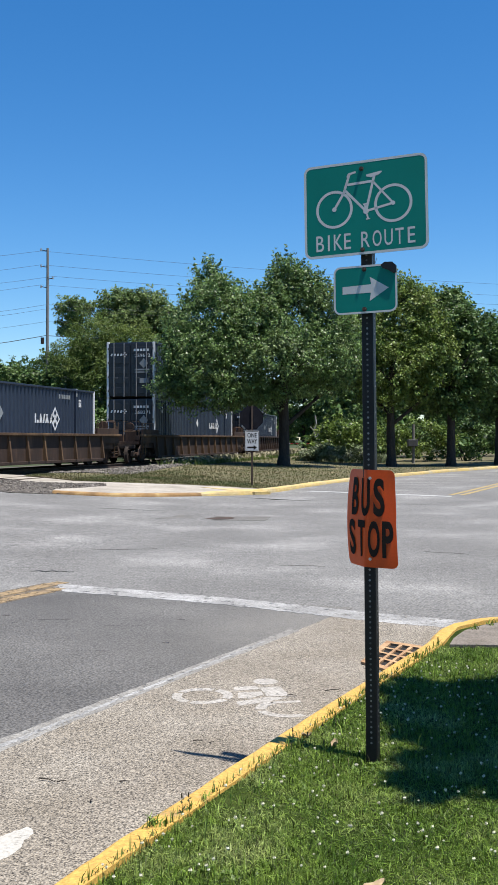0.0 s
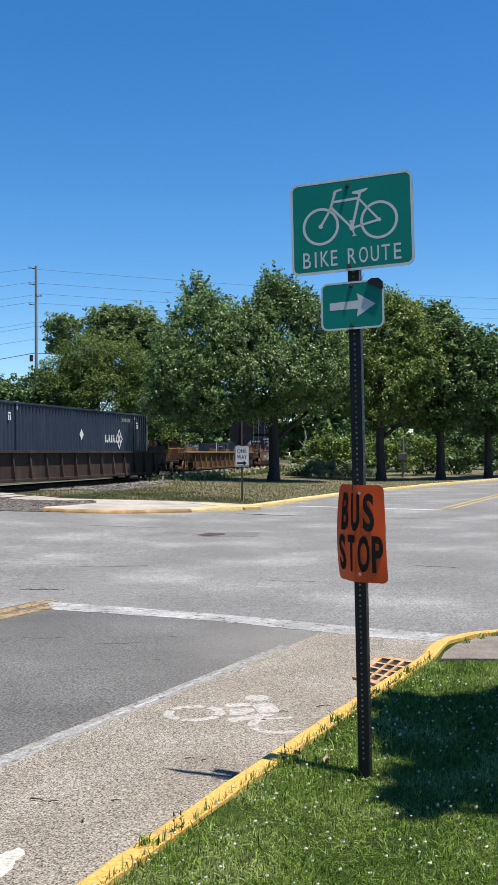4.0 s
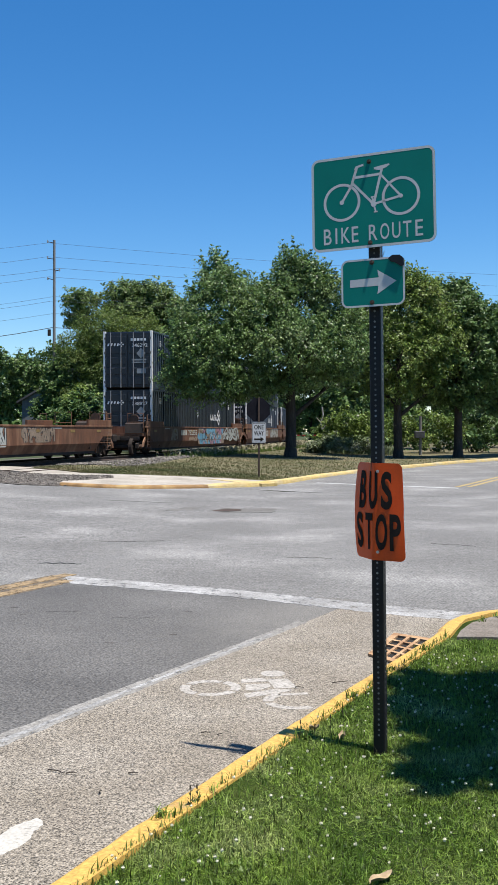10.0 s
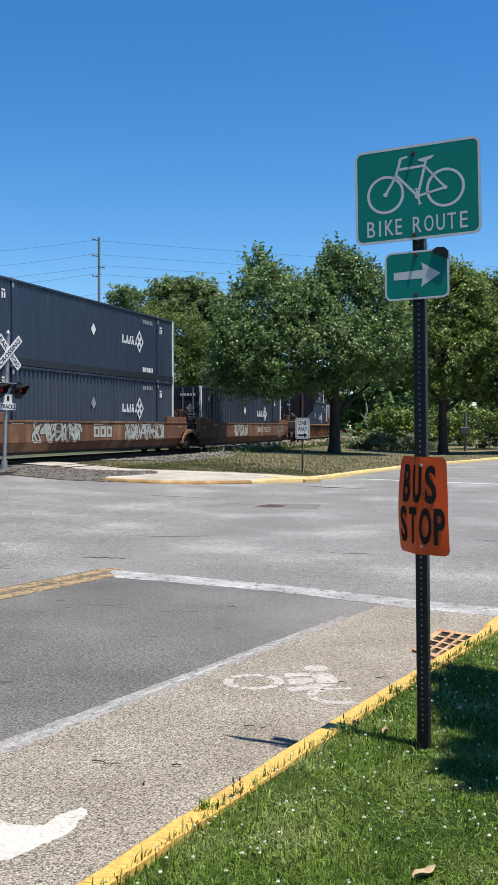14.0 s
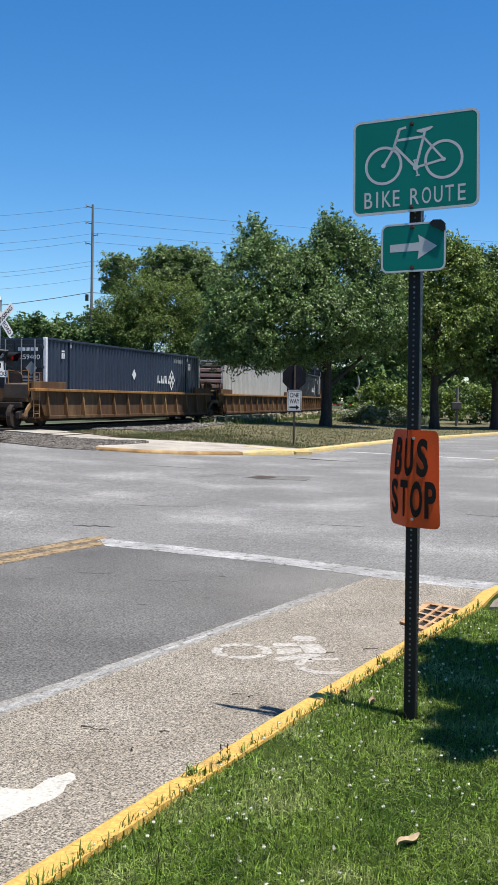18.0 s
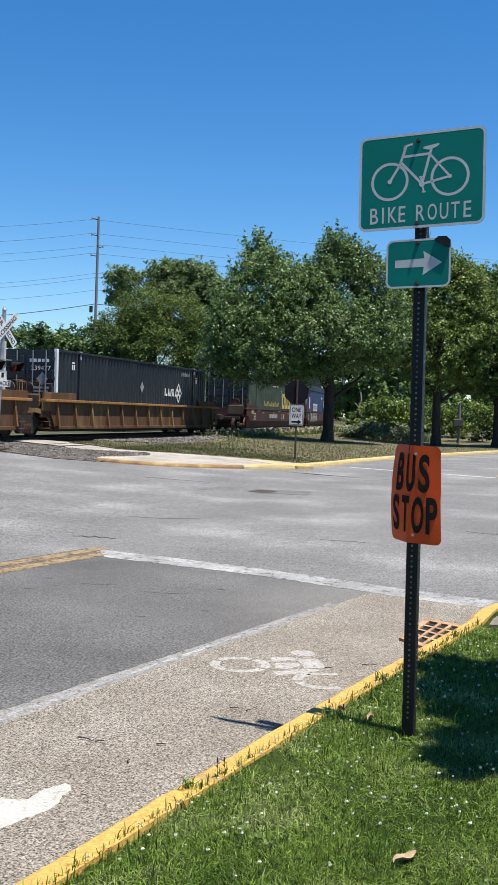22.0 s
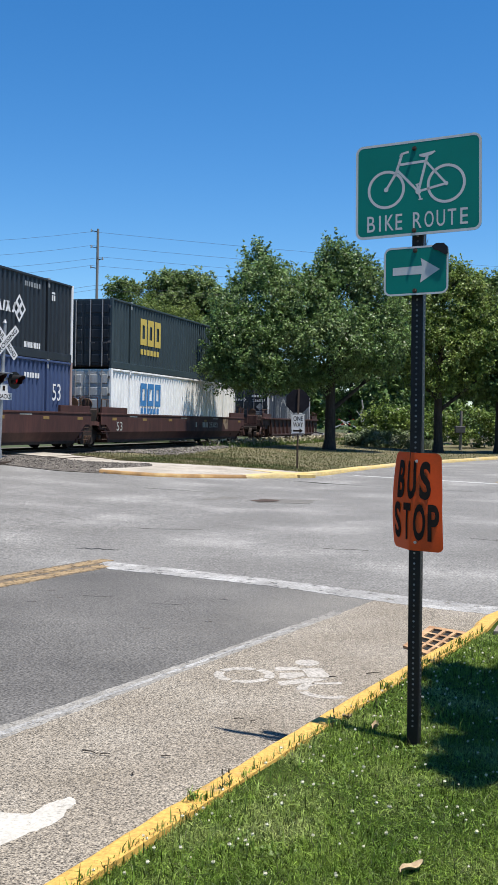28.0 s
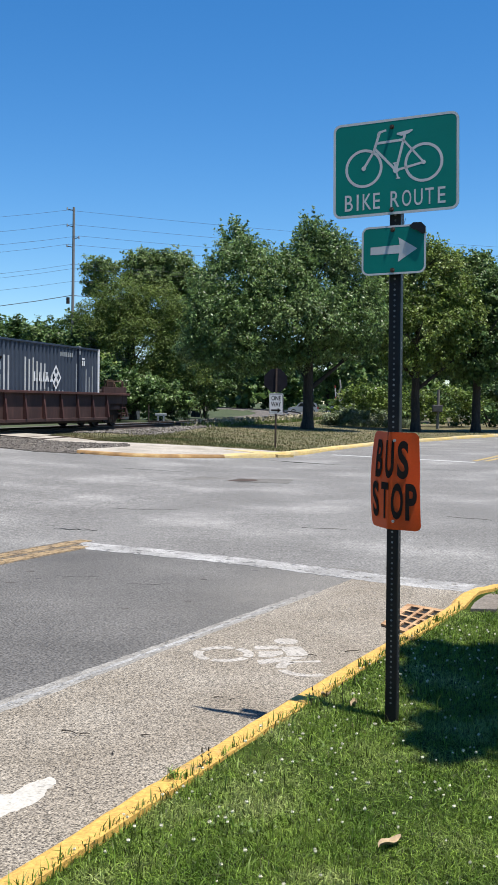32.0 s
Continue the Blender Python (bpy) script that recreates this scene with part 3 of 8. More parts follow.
# ---- plan ----
HEAD = radians(14.835)            # the railway's bearing, right of straight ahead
OFF = 18.975                      # from the camera to the track's middle
BEND_AT, BEND_R = 48.0, 258.7     # the track bends to the left from here on
RAIL = 0.49                       # top of the rails
AL, AC = Vector((math.sin(HEAD), math.cos(HEAD))), Vector((-math.cos(HEAD), math.sin(HEAD)))


def track(s, side=0.0):
    """Place and bearing on the track, s metres along it; side: metres to the left of its middle."""
    if s <= BEND_AT:
        p, a = AL * s + AC * OFF, HEAD
    else:
        th = (s - BEND_AT) / BEND_R
        p, a = AL * (BEND_AT + BEND_R * math.sin(th)) + AC * (OFF + BEND_R * (1 - math.cos(th))), HEAD - th
    return p + Vector((-math.cos(a), math.sin(a))) * side, a


def track_pose(s, z=RAIL):
    p, a = track(s)
    return pose(p.x, p.y, z, 0, 0, 90 - math.degrees(a))


BEND_C = AL * BEND_AT + AC * (OFF + BEND_R)


def from_track(x, y):
    if x * AL.x + y * AL.y < BEND_AT:
        return OFF - (x * AC.x + y * AC.y)
    return math.hypot(x - BEND_C.x, y - BEND_C.y) - BEND_R


def lie(x, y):
    """Height of the land: level, rising gently to the railway."""
    q = abs(from_track(x, y))
    return 0.36 * min(max((12.5 - q) / 8.5, 0), 1)


RD, RN = Vector((0.4617, 0.8870)), Vector((0.8870, -0.4617))     # along the street, and to its right


def street(a, b):
    p = RD * a + RN * b
    return p.x, p.y


def drape(name, left, right, material, lift=0.0, across=6, along=1, label="", category="", kind="structure", parent=None, crown=0.0):
    """A sheet on the land between two lines with the same number of points."""
    rows = []
    for i in range((len(left) - 1) * along + 1):
        k, f = divmod(i, along)
        f /= along
        l = Vector(left[k]) if f == 0 else Vector(left[k]).lerp(Vector(left[k + 1]), f)
        r = Vector(right[k]) if f == 0 else Vector(right[k]).lerp(Vector(right[k + 1]), f)
        row = []
        for j in range(across + 1):
            p = l.lerp(r, j / across)
            row.append((p.x, p.y, lie(p.x, p.y) + lift + crown * math.sin(math.pi * j / across)))
        rows.append(row)
    sink = -0.04 if lift > 0.02 else -0.002
    low = lambda p: (p[0], p[1], p[2] - lift + sink)
    rows = [[low(r[0])] + r + [low(r[-1])] for r in rows]
    rows = [[low(p) if 0 < i < len(rows[0]) - 1 else p for i, p in enumerate(rows[0])]] + rows + [[low(p) if 0 < i < len(rows[-1]) - 1 else p for i, p in enumerate(rows[-1])]]
    ob = part(name, Kit().grid(rows), material, parent)
    return tagged(ob, label, category, kind=kind) if parent is None else ob


def smooth_line(points, n=4):
    """A line through the points with soft bends."""
    out = []
    p = [Vector(q) for q in points]
    for i in range(len(p) - 1):
        a, b, c, d = p[max(i - 1, 0)], p[i], p[i + 1], p[min(i + 2, len(p) - 1)]
        for k in range(n):
            t = k / n
            q = 0.5 * ((2 * b) + (c - a) * t + (2 * a - 5 * b + 4 * c - d) * t * t + (3 * b - a - 3 * c + d) * t ** 3)
            out.append((q.x, q.y))
    out.append((p[-1].x, p[-1].y))
    return out


def shift(line, d):
    """A line moved d metres to its right."""
    out = []
    for i, q in enumerate(line):
        a, b = Vector(line[max(i - 1, 0)]), Vector(line[min(i + 1, len(line) - 1)])
        t = (b - a).normalized()
        out.append((q[0] + t.y * d, q[1] - t.x * d))
    return out


# ground: one sheet to the horizon, finer near the place
xs = [-1800, -600, -250, -120] + list(range(-80, 81, 4)) + [120, 250, 600, 1800]
ys = [-1500, -400, -120, -50] + list(range(-30, 181, 4)) + [240, 400, 800, 1800]
tagged(part("ground", Kit().grid([[(x, y, lie(x, y) - 0.05) for x in xs] for y in ys]), M["meadow"]), "rough green land, level to the horizon", "ground", kind="structure")

# the crossing of two streets, in two coats: old pale asphalt, and the darker lane
road = drape("road", [street(a, -80) for a in (8.6, 12, 16, 20, 24.6)], [street(a, 60) for a in (8.6, 12, 16, 20, 24.6)], M["asphalt_old"], across=140, label="pale worn asphalt of a wide street crossing", category="road")
drape("road_ahead", [street(a, -15.2) for a in (24.6, 40, 60, 100, 160)], [street(a, -1.5) for a in (24.6, 40, 60, 100, 160)], M["asphalt_old"], 0.002, across=6, along=4, label="grey asphalt street running on past the crossing", category="road")
drape("road_near", [street(a, -13.3) for a in (-30, -10, 0, 8.6)], [street(a, -7.1) for a in (-30, -10, 0, 8.6)], M["asphalt_old"], 0.001, across=8, along=6, label="pale worn asphalt of the opposite lane", category="road")
drape("traffic_lane", [street(a, -7.12) for a in (-30, -10, 0, 8.86)], [street(a, -3.62) for a in (-30, -10, 0, 9.2)], M["asphalt_lane"], 0.003, across=12, along=6, label="dark grey asphalt of the near traffic lane", category="road")
drape("bicycle_lane", [street(a, -3.62) for a in (-30, -10, 0, 9.0)], [street(a, -2.0) for a in (-30, -10, 0, 9.0)], M["aggregate"], 0.005, across=4, along=6, label="pale exposed-aggregate bicycle lane beside the kerb", category="road")

# ---- kerbs, verges, paint ----
NEAR_KERB = [(-4.9, -5.1), (-2.38, 0.0), (-1.46, 1.9), (-0.72, 3.47), (-0.548, 3.84), (-0.382, 4.18), (-0.150, 4.66), (0.130, 5.23), (0.315, 5.60), (0.83, 6.61), (1.27, 7.47), (1.44, 7.90), (1.61, 8.26), (1.96, 8.58), (2.5, 8.82), (3.4, 8.8), (5.0, 8.2), (9.0, 6.2)]
near_line = smooth_line(NEAR_KERB, 4)


def kerb(name, line, material, label, width=0.2, height=0.13, side=1, lift=0.0, wobble=0.006, fade=False):
    """A kerb stone line with a sloping face, a rounded nose and a back edge buried in the verge."""
    rnd = random.Random(5)
    prof = [(0.0, -0.02), (0.012, height * 0.45), (0.035, height * 0.86), (0.062, height), (width, height + 0.004), (width + 0.02, -0.02)]
    rows = []
    for d, z in prof:
        l = shift(line, d * side)
        rows.append([(x, y, lie(x, y) + z * (min(1.0, 0.66 + i * 0.12) if fade else 1.0) + lift + rnd.uniform(-wobble, wobble)) for i, (x, y) in enumerate(l)])
    ob = part(name, Kit().grid(rows), material)
    return tagged(ob, label, "kerb", kind="structure")


kerb("kerb", near_line, M["kerb_yellow"], "yellow-painted concrete kerb, chipped and weedy, at the verge's edge", 0.165)
verge_edge = shift(near_line, 0.155)
n = len(verge_edge)
rows = []
for i, (x, y) in enumerate(verge_edge):
    f = i / (n - 1)
    e = Vector((11.0, -9.0 + 15.0 * f))
    row = []
    for j in range(13):
        p = Vector((x, y)).lerp(e, (j / 12) ** 1.6)
        row.append((p.x, p.y, (0.112 if j == 0 else 0.098) + 0.02 * noise.noise(Vector((p.x * 1.3, p.y * 1.3, 0))) + 0.02 * min(j, 4) / 4))
    rows.append(row)
tagged(part("verge", Kit().grid(rows), M["turf"]), "mown grass verge with clover beside the kerb", "grass", kind="structure")
# the end of a pavement slab behind the bend of the kerb
k = Kit()
edge = [(1.50, 7.42), (1.58, 7.66), (1.73, 7.97), (1.93, 8.20), (2.2, 8.40), (2.6, 8.55), (3.6, 8.55), (3.5, 7.2), (2.2, 7.38)]
k.add([(x, y, z) for z in (0.138, 0.04) for x, y in edge], [tuple(reversed(range(9)))] + [(i, (i + 1) % 9, 9 + (i + 1) % 9, 9 + i) for i in range(9)])
tagged(part("pavement_corner", k, M["pavement_dusty"]), "dusty concrete pavement slab at the street corner", "pavement", kind="structure")

FAR_KERB = [(-5.18, 26.16), (-3.57, 26.07), (-2.01, 27.02), (-0.70, 28.2), (0.1, 29.1), (1.05, 31.2), (2.36, 34.86), (3.99, 38.9), (6.11, 43.2), (10.22, 50.6), (14.0, 56.5), (22.0, 71.5), (40.0, 106.0)]
far_line = smooth_line(FAR_KERB, 4)
bend = 8
kerb("kerb_far", far_line[bend + 2:], M["kerb_far"], "long pale yellow kerb of the far verge", 0.22, 0.13, -1, wobble=0.012, fade=True)
kerb("kerb_ramp", far_line[:bend + 3], M["rust_kerb"], "low rust-stained kerb of the far pavement ramp", 0.22, 0.085, -1, wobble=0.004)
# pavement beyond the crossing: a ramp slab and a path to the railway
drape("earth", [(-4.6, 26.2), (-7.0, 26.3), (-10, 28.1), (-16, 31.2)], [(-5.0, 31.3), (-7.2, 34.6), (-11.2, 38.0), (-17, 43)], M["gravel"], 0.006, 8, 4, "bare stony earth by the railway crossing", "ground")
drape("pavement", [(-5.2, 26.3), (-4.4, 26.15), (-3.57, 26.2), (-2.06, 27.12), (-0.76, 28.3), (0.02, 29.3)], [(-5.4, 30.9), (-4.6, 30.9), (-3.4, 31.1), (-2.0, 31.3), (-0.73, 31.15), (0.45, 30.7)], M["concrete"], 0.085, 4, 3, "sunlit pale concrete pavement ramp at the far corner", "pavement")
drape("path", [(-5.35, 27.5), (-7.1, 30.6), (-9.3, 33.3), (-14, 37.5)], [(-5.2, 30.95), (-6.73, 33.3), (-10.1, 36.3), (-14.5, 40.5)], M["concrete"], 0.06, 4, 4, "narrow concrete path towards the railway crossing", "pavement")
drape("gravel", [(-5.15, 26.0), (-6.26, 25.9), (-7.35, 26.6), (-10, 28.3), (-16, 31.5)], [(-5.4, 27.6), (-7.15, 30.7), (-9.35, 33.4), (-12, 36.0), (-17, 40)], M["gravel"], 0.02, 8, 3, "heap of grey gravel and earth between road and path", "gravel")
WASH_BACK = [(-9.8, 31.6), (-8.09, 30.67), (-6.92, 30.24), (-6.07, 30.11), (-5.1, 29.9), (-4.25, 29.5)]
WASH_FRONT = [(-8.6, 27.5), (-7.2, 26.5), (-6.26, 26.0), (-5.25, 25.95), (-4.75, 27.1), (-4.15, 29.0)]
drape("gravel_wash", WASH_BACK, WASH_FRONT, M["gravel"], 0.014, 8, 4, "low mound of dark gravel washed over the pavement", "gravel", crown=0.13)
# the far verge, from the pavement's back to the ballast
right = [(-5.2, 31.0), (-4.2, 31.0), (-2.0, 31.35), (-0.73, 31.2), (0.40, 30.75), (1.0, 31.9), (2.2, 35.1), (3.85, 39.1), (5.95, 43.3), (10.05, 50.7), (13.85, 56.6), (21.8, 71.6), (39.8, 106)]
left = [tuple(track(s, -3.3)[0]) for s in (30, 31.5, 34, 36, 38, 41, 46, 52, 58, 66, 74, 95, 140)]
drape("verge_far", left, right, M["dry_verge"], 0.09, 14, 3, "sun-dried grass verge below the street trees", "grass")
gl = [track(s, -3.2)[0] for s in (33.2, 34, 35, 37, 40, 43, 46, 50, 54)]
gr = [track(s, d)[0] for s, d in ((33.2, -5.2), (34, -5.6), (35, -5.6), (37, -5.2), (40, -4.7), (43, -4.3), (46, -4.0), (50, -3.7), (54, -3.4))]
drape("gravel_strip", [tuple(p) for p in gl], [tuple(p) for p in gr], M["gravel"], 0.098, 6, 3, "strip of brown-grey gravel beside the track", "gravel")
# ballast bed and rails
ss = [-330, -240, -160, -100, -60, -20, 0, 10, 20, 30, 40] + [48 + 6 * i for i in range(28)] + [220, 240, 260, 280, 300, 320, 340, 360, 380]
rows = []
for s in ss:
    rows.append([(*track(s, d)[0], lie(*track(s, d)[0]) * (0 if abs(d) > 4 else 1) + z) for d, z in ((-4.4, 0.3), (-3.4, -0.02), (-2.0, 0.0), (2.0, 0.0), (3.4, -0.02), (4.6, 0.3))])
    rows[-1] = [(x, y, RAIL - 0.17 if abs(j - 2.5) < 1 else (RAIL - 0.2 if abs(j - 2.5) < 2 else lie(x, y) - 0.04)) for j, (x, y, z) in enumerate(rows[-1])]
tagged(part("ballast", Kit().grid(rows), M["gravel"]), "grey stone ballast under the railway track", "gravel", kind="structure")


def rail(side, label):
    prof = [(-0.07, -0.15), (-0.065, -0.135), (-0.012, -0.12), (-0.01, -0.04), (-0.036, -0.03), (-0.036, -0.004), (-0.028, 0.0), (0.028, 0.0), (0.036, -0.004), (0.036, -0.03), (0.01, -0.04), (0.012, -0.12), (0.065, -0.135), (0.07, -0.15)]
    pts = [-330, -200, -120, -60, 0, 20, 40] + [48 + 4 * i for i in range(42)] + [220 + 6 * i for i in range(28)]
    k = Kit()
    k.grid([[(*track(s, side + d)[0], RAIL + z) for s in pts] for d, z in prof])
    w = len(pts) - 1
    k.k = [1 if 5 <= i // w <= 7 else 0 for i in range(len(k.f))]
    tagged(part("rail", k, [M["rail_side"], M["rail_top"]]), label, "rail", "rails of the track", "structure")


rail(-0.755, "rusty steel rail with a bright worn head")
rail(0.755, "rusty steel rail with a bright worn head")
for g in (-5.4, -6.91):    # a siding on the near side, half sunk beside the path
    pts = [-60, -20, 0, 10, 20, 28, 34]
    k = Kit()
    for d0, d1, z0, z1 in ((-0.035, 0.035, -0.15, 0.0),):
        k.grid([[(*track(s, g * 0.62 + d)[0], RAIL - 0.06 + z) for s in pts] for d, z in ((d0, z0), (d0, z1), (d1, z1), (d1, z0))])
    tagged(part("rail", k, M["rail_side"]), "old dark rail lying beside the track", "rail", "rails of the track", "structure")


def paint(name, left, right, material, label, across=3, along=24, lift=0.0062, rag=1.0):
    rnd = random.Random(len(name) + len(left))

    def ragged(line):
        out = []
        for i in range(len(line) - 1):
            a, b = Vector(line[i]), Vector(line[i + 1])
            for j in range(along):
                p = a.lerp(b, j / along)
                out.append((p.x + rnd.uniform(-0.012, 0.012) * rag, p.y + rnd.uniform(-0.022, 0.022) * rag))
        return out + [line[-1]]

    left, right, along = ragged(left), ragged(right), 1
    return drape(name, left, right, material, lift, across, along, label, "road marking")


paint("stop_line", [(-2.22, 11.44), (-0.23, 10.44), (1.20, 9.53), (2.02, 9.1)], [(-2.03, 10.86), (-0.22, 9.98), (1.15, 9.07), (1.75, 8.78)], M["paint_white"], "worn white stop line across the street")
paint("lane_line", [street(-12, -3.76), street(0, -3.75), street(4, -3.70), street(7.3, -3.67)], [street(-12, -3.70), street(0, -3.69), street(4, -3.655), street(7.3, -3.645)], M["paint_white"], "faded white line of the bicycle lane", along=60, rag=0.35)
paint("lane_seam", [street(-12, -3.80), street(0, -3.79), street(4, -3.77), street(7.9, -3.70)], [street(-12, -3.64), street(0, -3.63), street(4, -3.615), street(7.9, -3.60)], M["paint_faded"], "pale worn band under the bicycle lane line", along=60, rag=0.5, lift=0.0052)
for b0, b1, a1 in ((-7.34, -7.17, 9.25), (-7.06, -6.90, 8.85)):
    paint("centre_line", [street(-14, b0), street(0, b0), street(a1, b0)], [street(-14, b1), street(0, b1), street(a1, b1)], M["paint_yellow"], "faded yellow centre line", along=60, rag=0.2, lift=0.0074)
paint("centre_band", [street(-14, -7.40), street(0, -7.40), street(9.1, -7.40)], [street(-14, -6.86), street(0, -6.86), street(8.8, -6.86)], M["paint_brown"], "worn brownish band of old yellow paint", along=60, rag=0.2, lift=0.0045)
for dx in (0.0, 0.34):
    paint("centre_line", [(5.95 + dx, 29.75), (6.25 + dx, 30.4), (9.30 + dx, 37.4), (17.4 + dx, 55.7)], [(6.09 + dx, 29.70), (6.39 + dx, 30.35), (9.44 + dx, 37.35), (17.54 + dx, 55.65)], M["paint_ochre"], "yellow centre line of the street beyond", along=40, rag=0.3)
paint("stop_line", [(1.95, 32.05), (4.45, 30.22), (5.95, 29.12)], [(1.85, 31.72), (4.35, 29.90), (5.85, 28.80)], M["paint_bright"], "white stop line beyond the crossing")



def flat(name, polys, material, label, category="road marking", lift=0.0062, parent=None):
    k = Kit()
    for poly in polys:
        n = len(poly)
        k.add([(x, y, lie(x, y) + lift) for x, y in poly] + [(x, y, lie(x, y) - 0.002) for x, y in poly], [tuple(range(n))] + [(i, (i + 1) % n, n + (i + 1) % n, n + i) for i in range(n)])
    ob = part(name, k, material, parent)
    return tagged(ob, label, category, kind="structure") if parent is None else ob


def ring_pieces(c, r0, r1, a0=0, a1=360, n=28, sa=1.0):
    """A band round a place on the street, longer along it by sa."""
    out = []
    cx, cy = Vector(c).dot(RD), Vector(c).dot(RN)
    for i in range(n):
        t0, t1 = (radians(a0 + (a1 - a0) * j / n) for j in (i, i + 1))
        out.append([street(cx + r * math.sin(t) * sa, cy + r * math.cos(t)) for r, t in ((r0, t0), (r1, t0), (r1, t1), (r0, t1))])
    return out


def local(c, pts):
    ca, cb = Vector(c).dot(RD), Vector(c).dot(RN)
    return [street(ca + a, cb + b) for b, a in pts]


W1, W2 = (-0.30, 6.44), (0.24, 6.14)
sym = [q for a in (5, 95, 185, 275) for q in ring_pieces(W1, 0.135, 0.20, a, a + 80, 9, 1.0)] + ring_pieces(W2, 0.13, 0.20, 150, 215, 8) + ring_pieces(W2, 0.14, 0.20, 228, 330, 10)
sym += [[(-0.10, 6.67), (0.05, 6.69), (0.08, 6.61), (-0.10, 6.57)], [(-0.07, 6.52), (0.08, 6.55), (0.10, 6.47), (0.0, 6.37), (-0.07, 6.39)],
        [(0.07, 6.66), (0.21, 6.68), (0.27, 6.44), (0.12, 6.42)], [(-0.08, 6.29), (0.10, 6.40), (0.25, 6.40), (0.16, 6.32), (-0.06, 6.20)],
        [(0.12, 6.25), (0.16, 6.30), (0.33, 6.33), (0.33, 6.28)]]
sym.append([(0.115 + 0.085 * math.cos(t), 6.82 + 0.085 * math.sin(t)) for t in (2 * math.pi * i / 16 for i in range(16))])
flat("bicycle_symbol", sym, M["paint_cyclist"], "worn white cyclist symbol on the bicycle lane")
def rough_edge(poly, n=7, amount=0.012, seed=2):
    rnd = random.Random(seed)
    out = []
    for i, a in enumerate(poly):
        a, b = Vector(a), Vector(poly[(i + 1) % len(poly)])
        for j in range(n):
            p = a.lerp(b, j / n)
            out.append((p.x + rnd.uniform(-amount, amount), p.y + rnd.uniform(-amount, amount)))
    return out


flat("lane_arrow", [rough_edge([(-1.75, 4.3), (-1.5, 4.2), (-1.284, 4.105), (-1.201, 4.072), (-1.118, 4.052), (-1.06, 4.066), (-1.04, 4.152), (-0.992, 4.21), (-0.953, 4.257), (-0.923, 4.232), (-0.909, 4.182), (-0.922, 4.138), (-0.932, 4.119), (-0.926, 4.047), (-0.944, 4.0), (-0.969, 3.931), (-1.02, 3.874), (-1.058, 3.798), (-1.097, 3.745), (-1.16, 3.702), (-1.45, 3.74), (-1.7, 3.72)], 3, 0.006)], M["paint_fresh"], "fresh white arrow painted on the bicycle lane")

# iron cover, tar cracks
k = Kit()
mc = Vector((-0.66, 20.9))
k.add([(mc.x + 0.36 * math.cos(t), mc.y + 0.36 * math.sin(t), 0.012) for t in (2 * math.pi * i / 24 for i in range(24))], [tuple(range(24))])
tagged(part("manhole_cover", k, M["rail_side"]), "dark round iron manhole cover in the crossing", "manhole cover", kind="structure")
flat("patch", [rough_edge([(-1.9, 20.5), (-1.5, 21.5), (0.5, 21.35), (0.3, 20.3)], 6, 0.05, 8)], M["asphalt_mid"], "darker asphalt patch round the cover", "road patch", 0.004)


def crack(points, width, seed, material="tar"):
    rnd = random.Random(seed)
    line = smooth_line(points, 8)
    l, r = [], []
    for i, (x, y) in enumerate(line):
        w = width * (0.3 + rnd.random()) * math.sin(math.pi * (i + 0.5) / len(line))
        j = rnd.uniform(-1, 1) * width * 1.6
        l.append((x, y + w + j))
        r.append((x, y - w + j))
    drape("crack", r, l, M[material], 0.0045, 1, 1, "thin dark crack in the asphalt", "crack")


crack([(-3.7, 12.95), (-3.25, 12.78), (-2.8, 12.6), (-2.2, 12.45)], 0.05, 1)
crack([(-3.0, 15.4), (-2.2, 15.0), (-1.4, 15.1)], 0.006, 2, "lane_stain")
crack([(-1.3, 8.9), (-1.1, 8.85), (-0.9, 8.9)], 0.005, 7)
crack([(-2.0, 9.2), (-1.8, 9.15), (-1.6, 9.2)], 0.005, 8)

rnd = random.Random(31)
for i in range(12):
    a, b, r = rnd.uniform(4.2, 8.6), rnd.uniform(-6.6, -4.1), rnd.uniform(0.015, 0.04)
    c = Vector(street(a, b))
    blot = [(c.x + r * rnd.uniform(1.2, 2.2) * math.cos(t), c.y + r * rnd.uniform(0.5, 1.0) * math.sin(t)) for t in (2 * math.pi * q / 9 for q in range(9))]
    flat("stain", [blot], M["lane_stain"], "small dark stain on the asphalt", "stain", 0.0044)
for i, (x, y, ln, a) in enumerate(((2.9, 14.6, 0.35, -35), (-1.9, 17.4, 0.5, 10), (0.7, 13.1, 0.3, -12), (-2.6, 22.4, 0.8, -3))):
    dx, dy = ln * math.cos(radians(a)), ln * math.sin(radians(a))
    crack([(x - dx, y - dy), (x - dx * 0.3, y - dy * 0.1), (x + dx * 0.4, y + dy * 0.2), (x + dx, y + dy)], 0.003 + 0.0002 * y, 40 + i, "lane_stain")

# a pale footway beside the far street
k = Kit().grid([[(-8.0, 152.0, 0.05), (-3.0, 146.0, 0.05), (1.4, 138.0, 0.05), (3.6, 120.0, 0.05)], [(-8.0, 170.0, 0.05), (-3.0, 165.0, 0.05), (1.4, 160.0, 0.05), (4.6, 141.0, 0.05)]])
tagged(part("footway_far", k, M["concrete"]), "pale concrete footway by the far street", "pavement", kind="structure")
flat("yellow_ramp", [rough_edge([(-1.45, 30.3), (0.45, 30.2), (0.62, 29.6), (0.15, 29.1), (-0.35, 29.2)], 6, 0.03, 4)], M["kerb_far"], "yellow-painted corner of the far pavement", "road marking", 0.092)

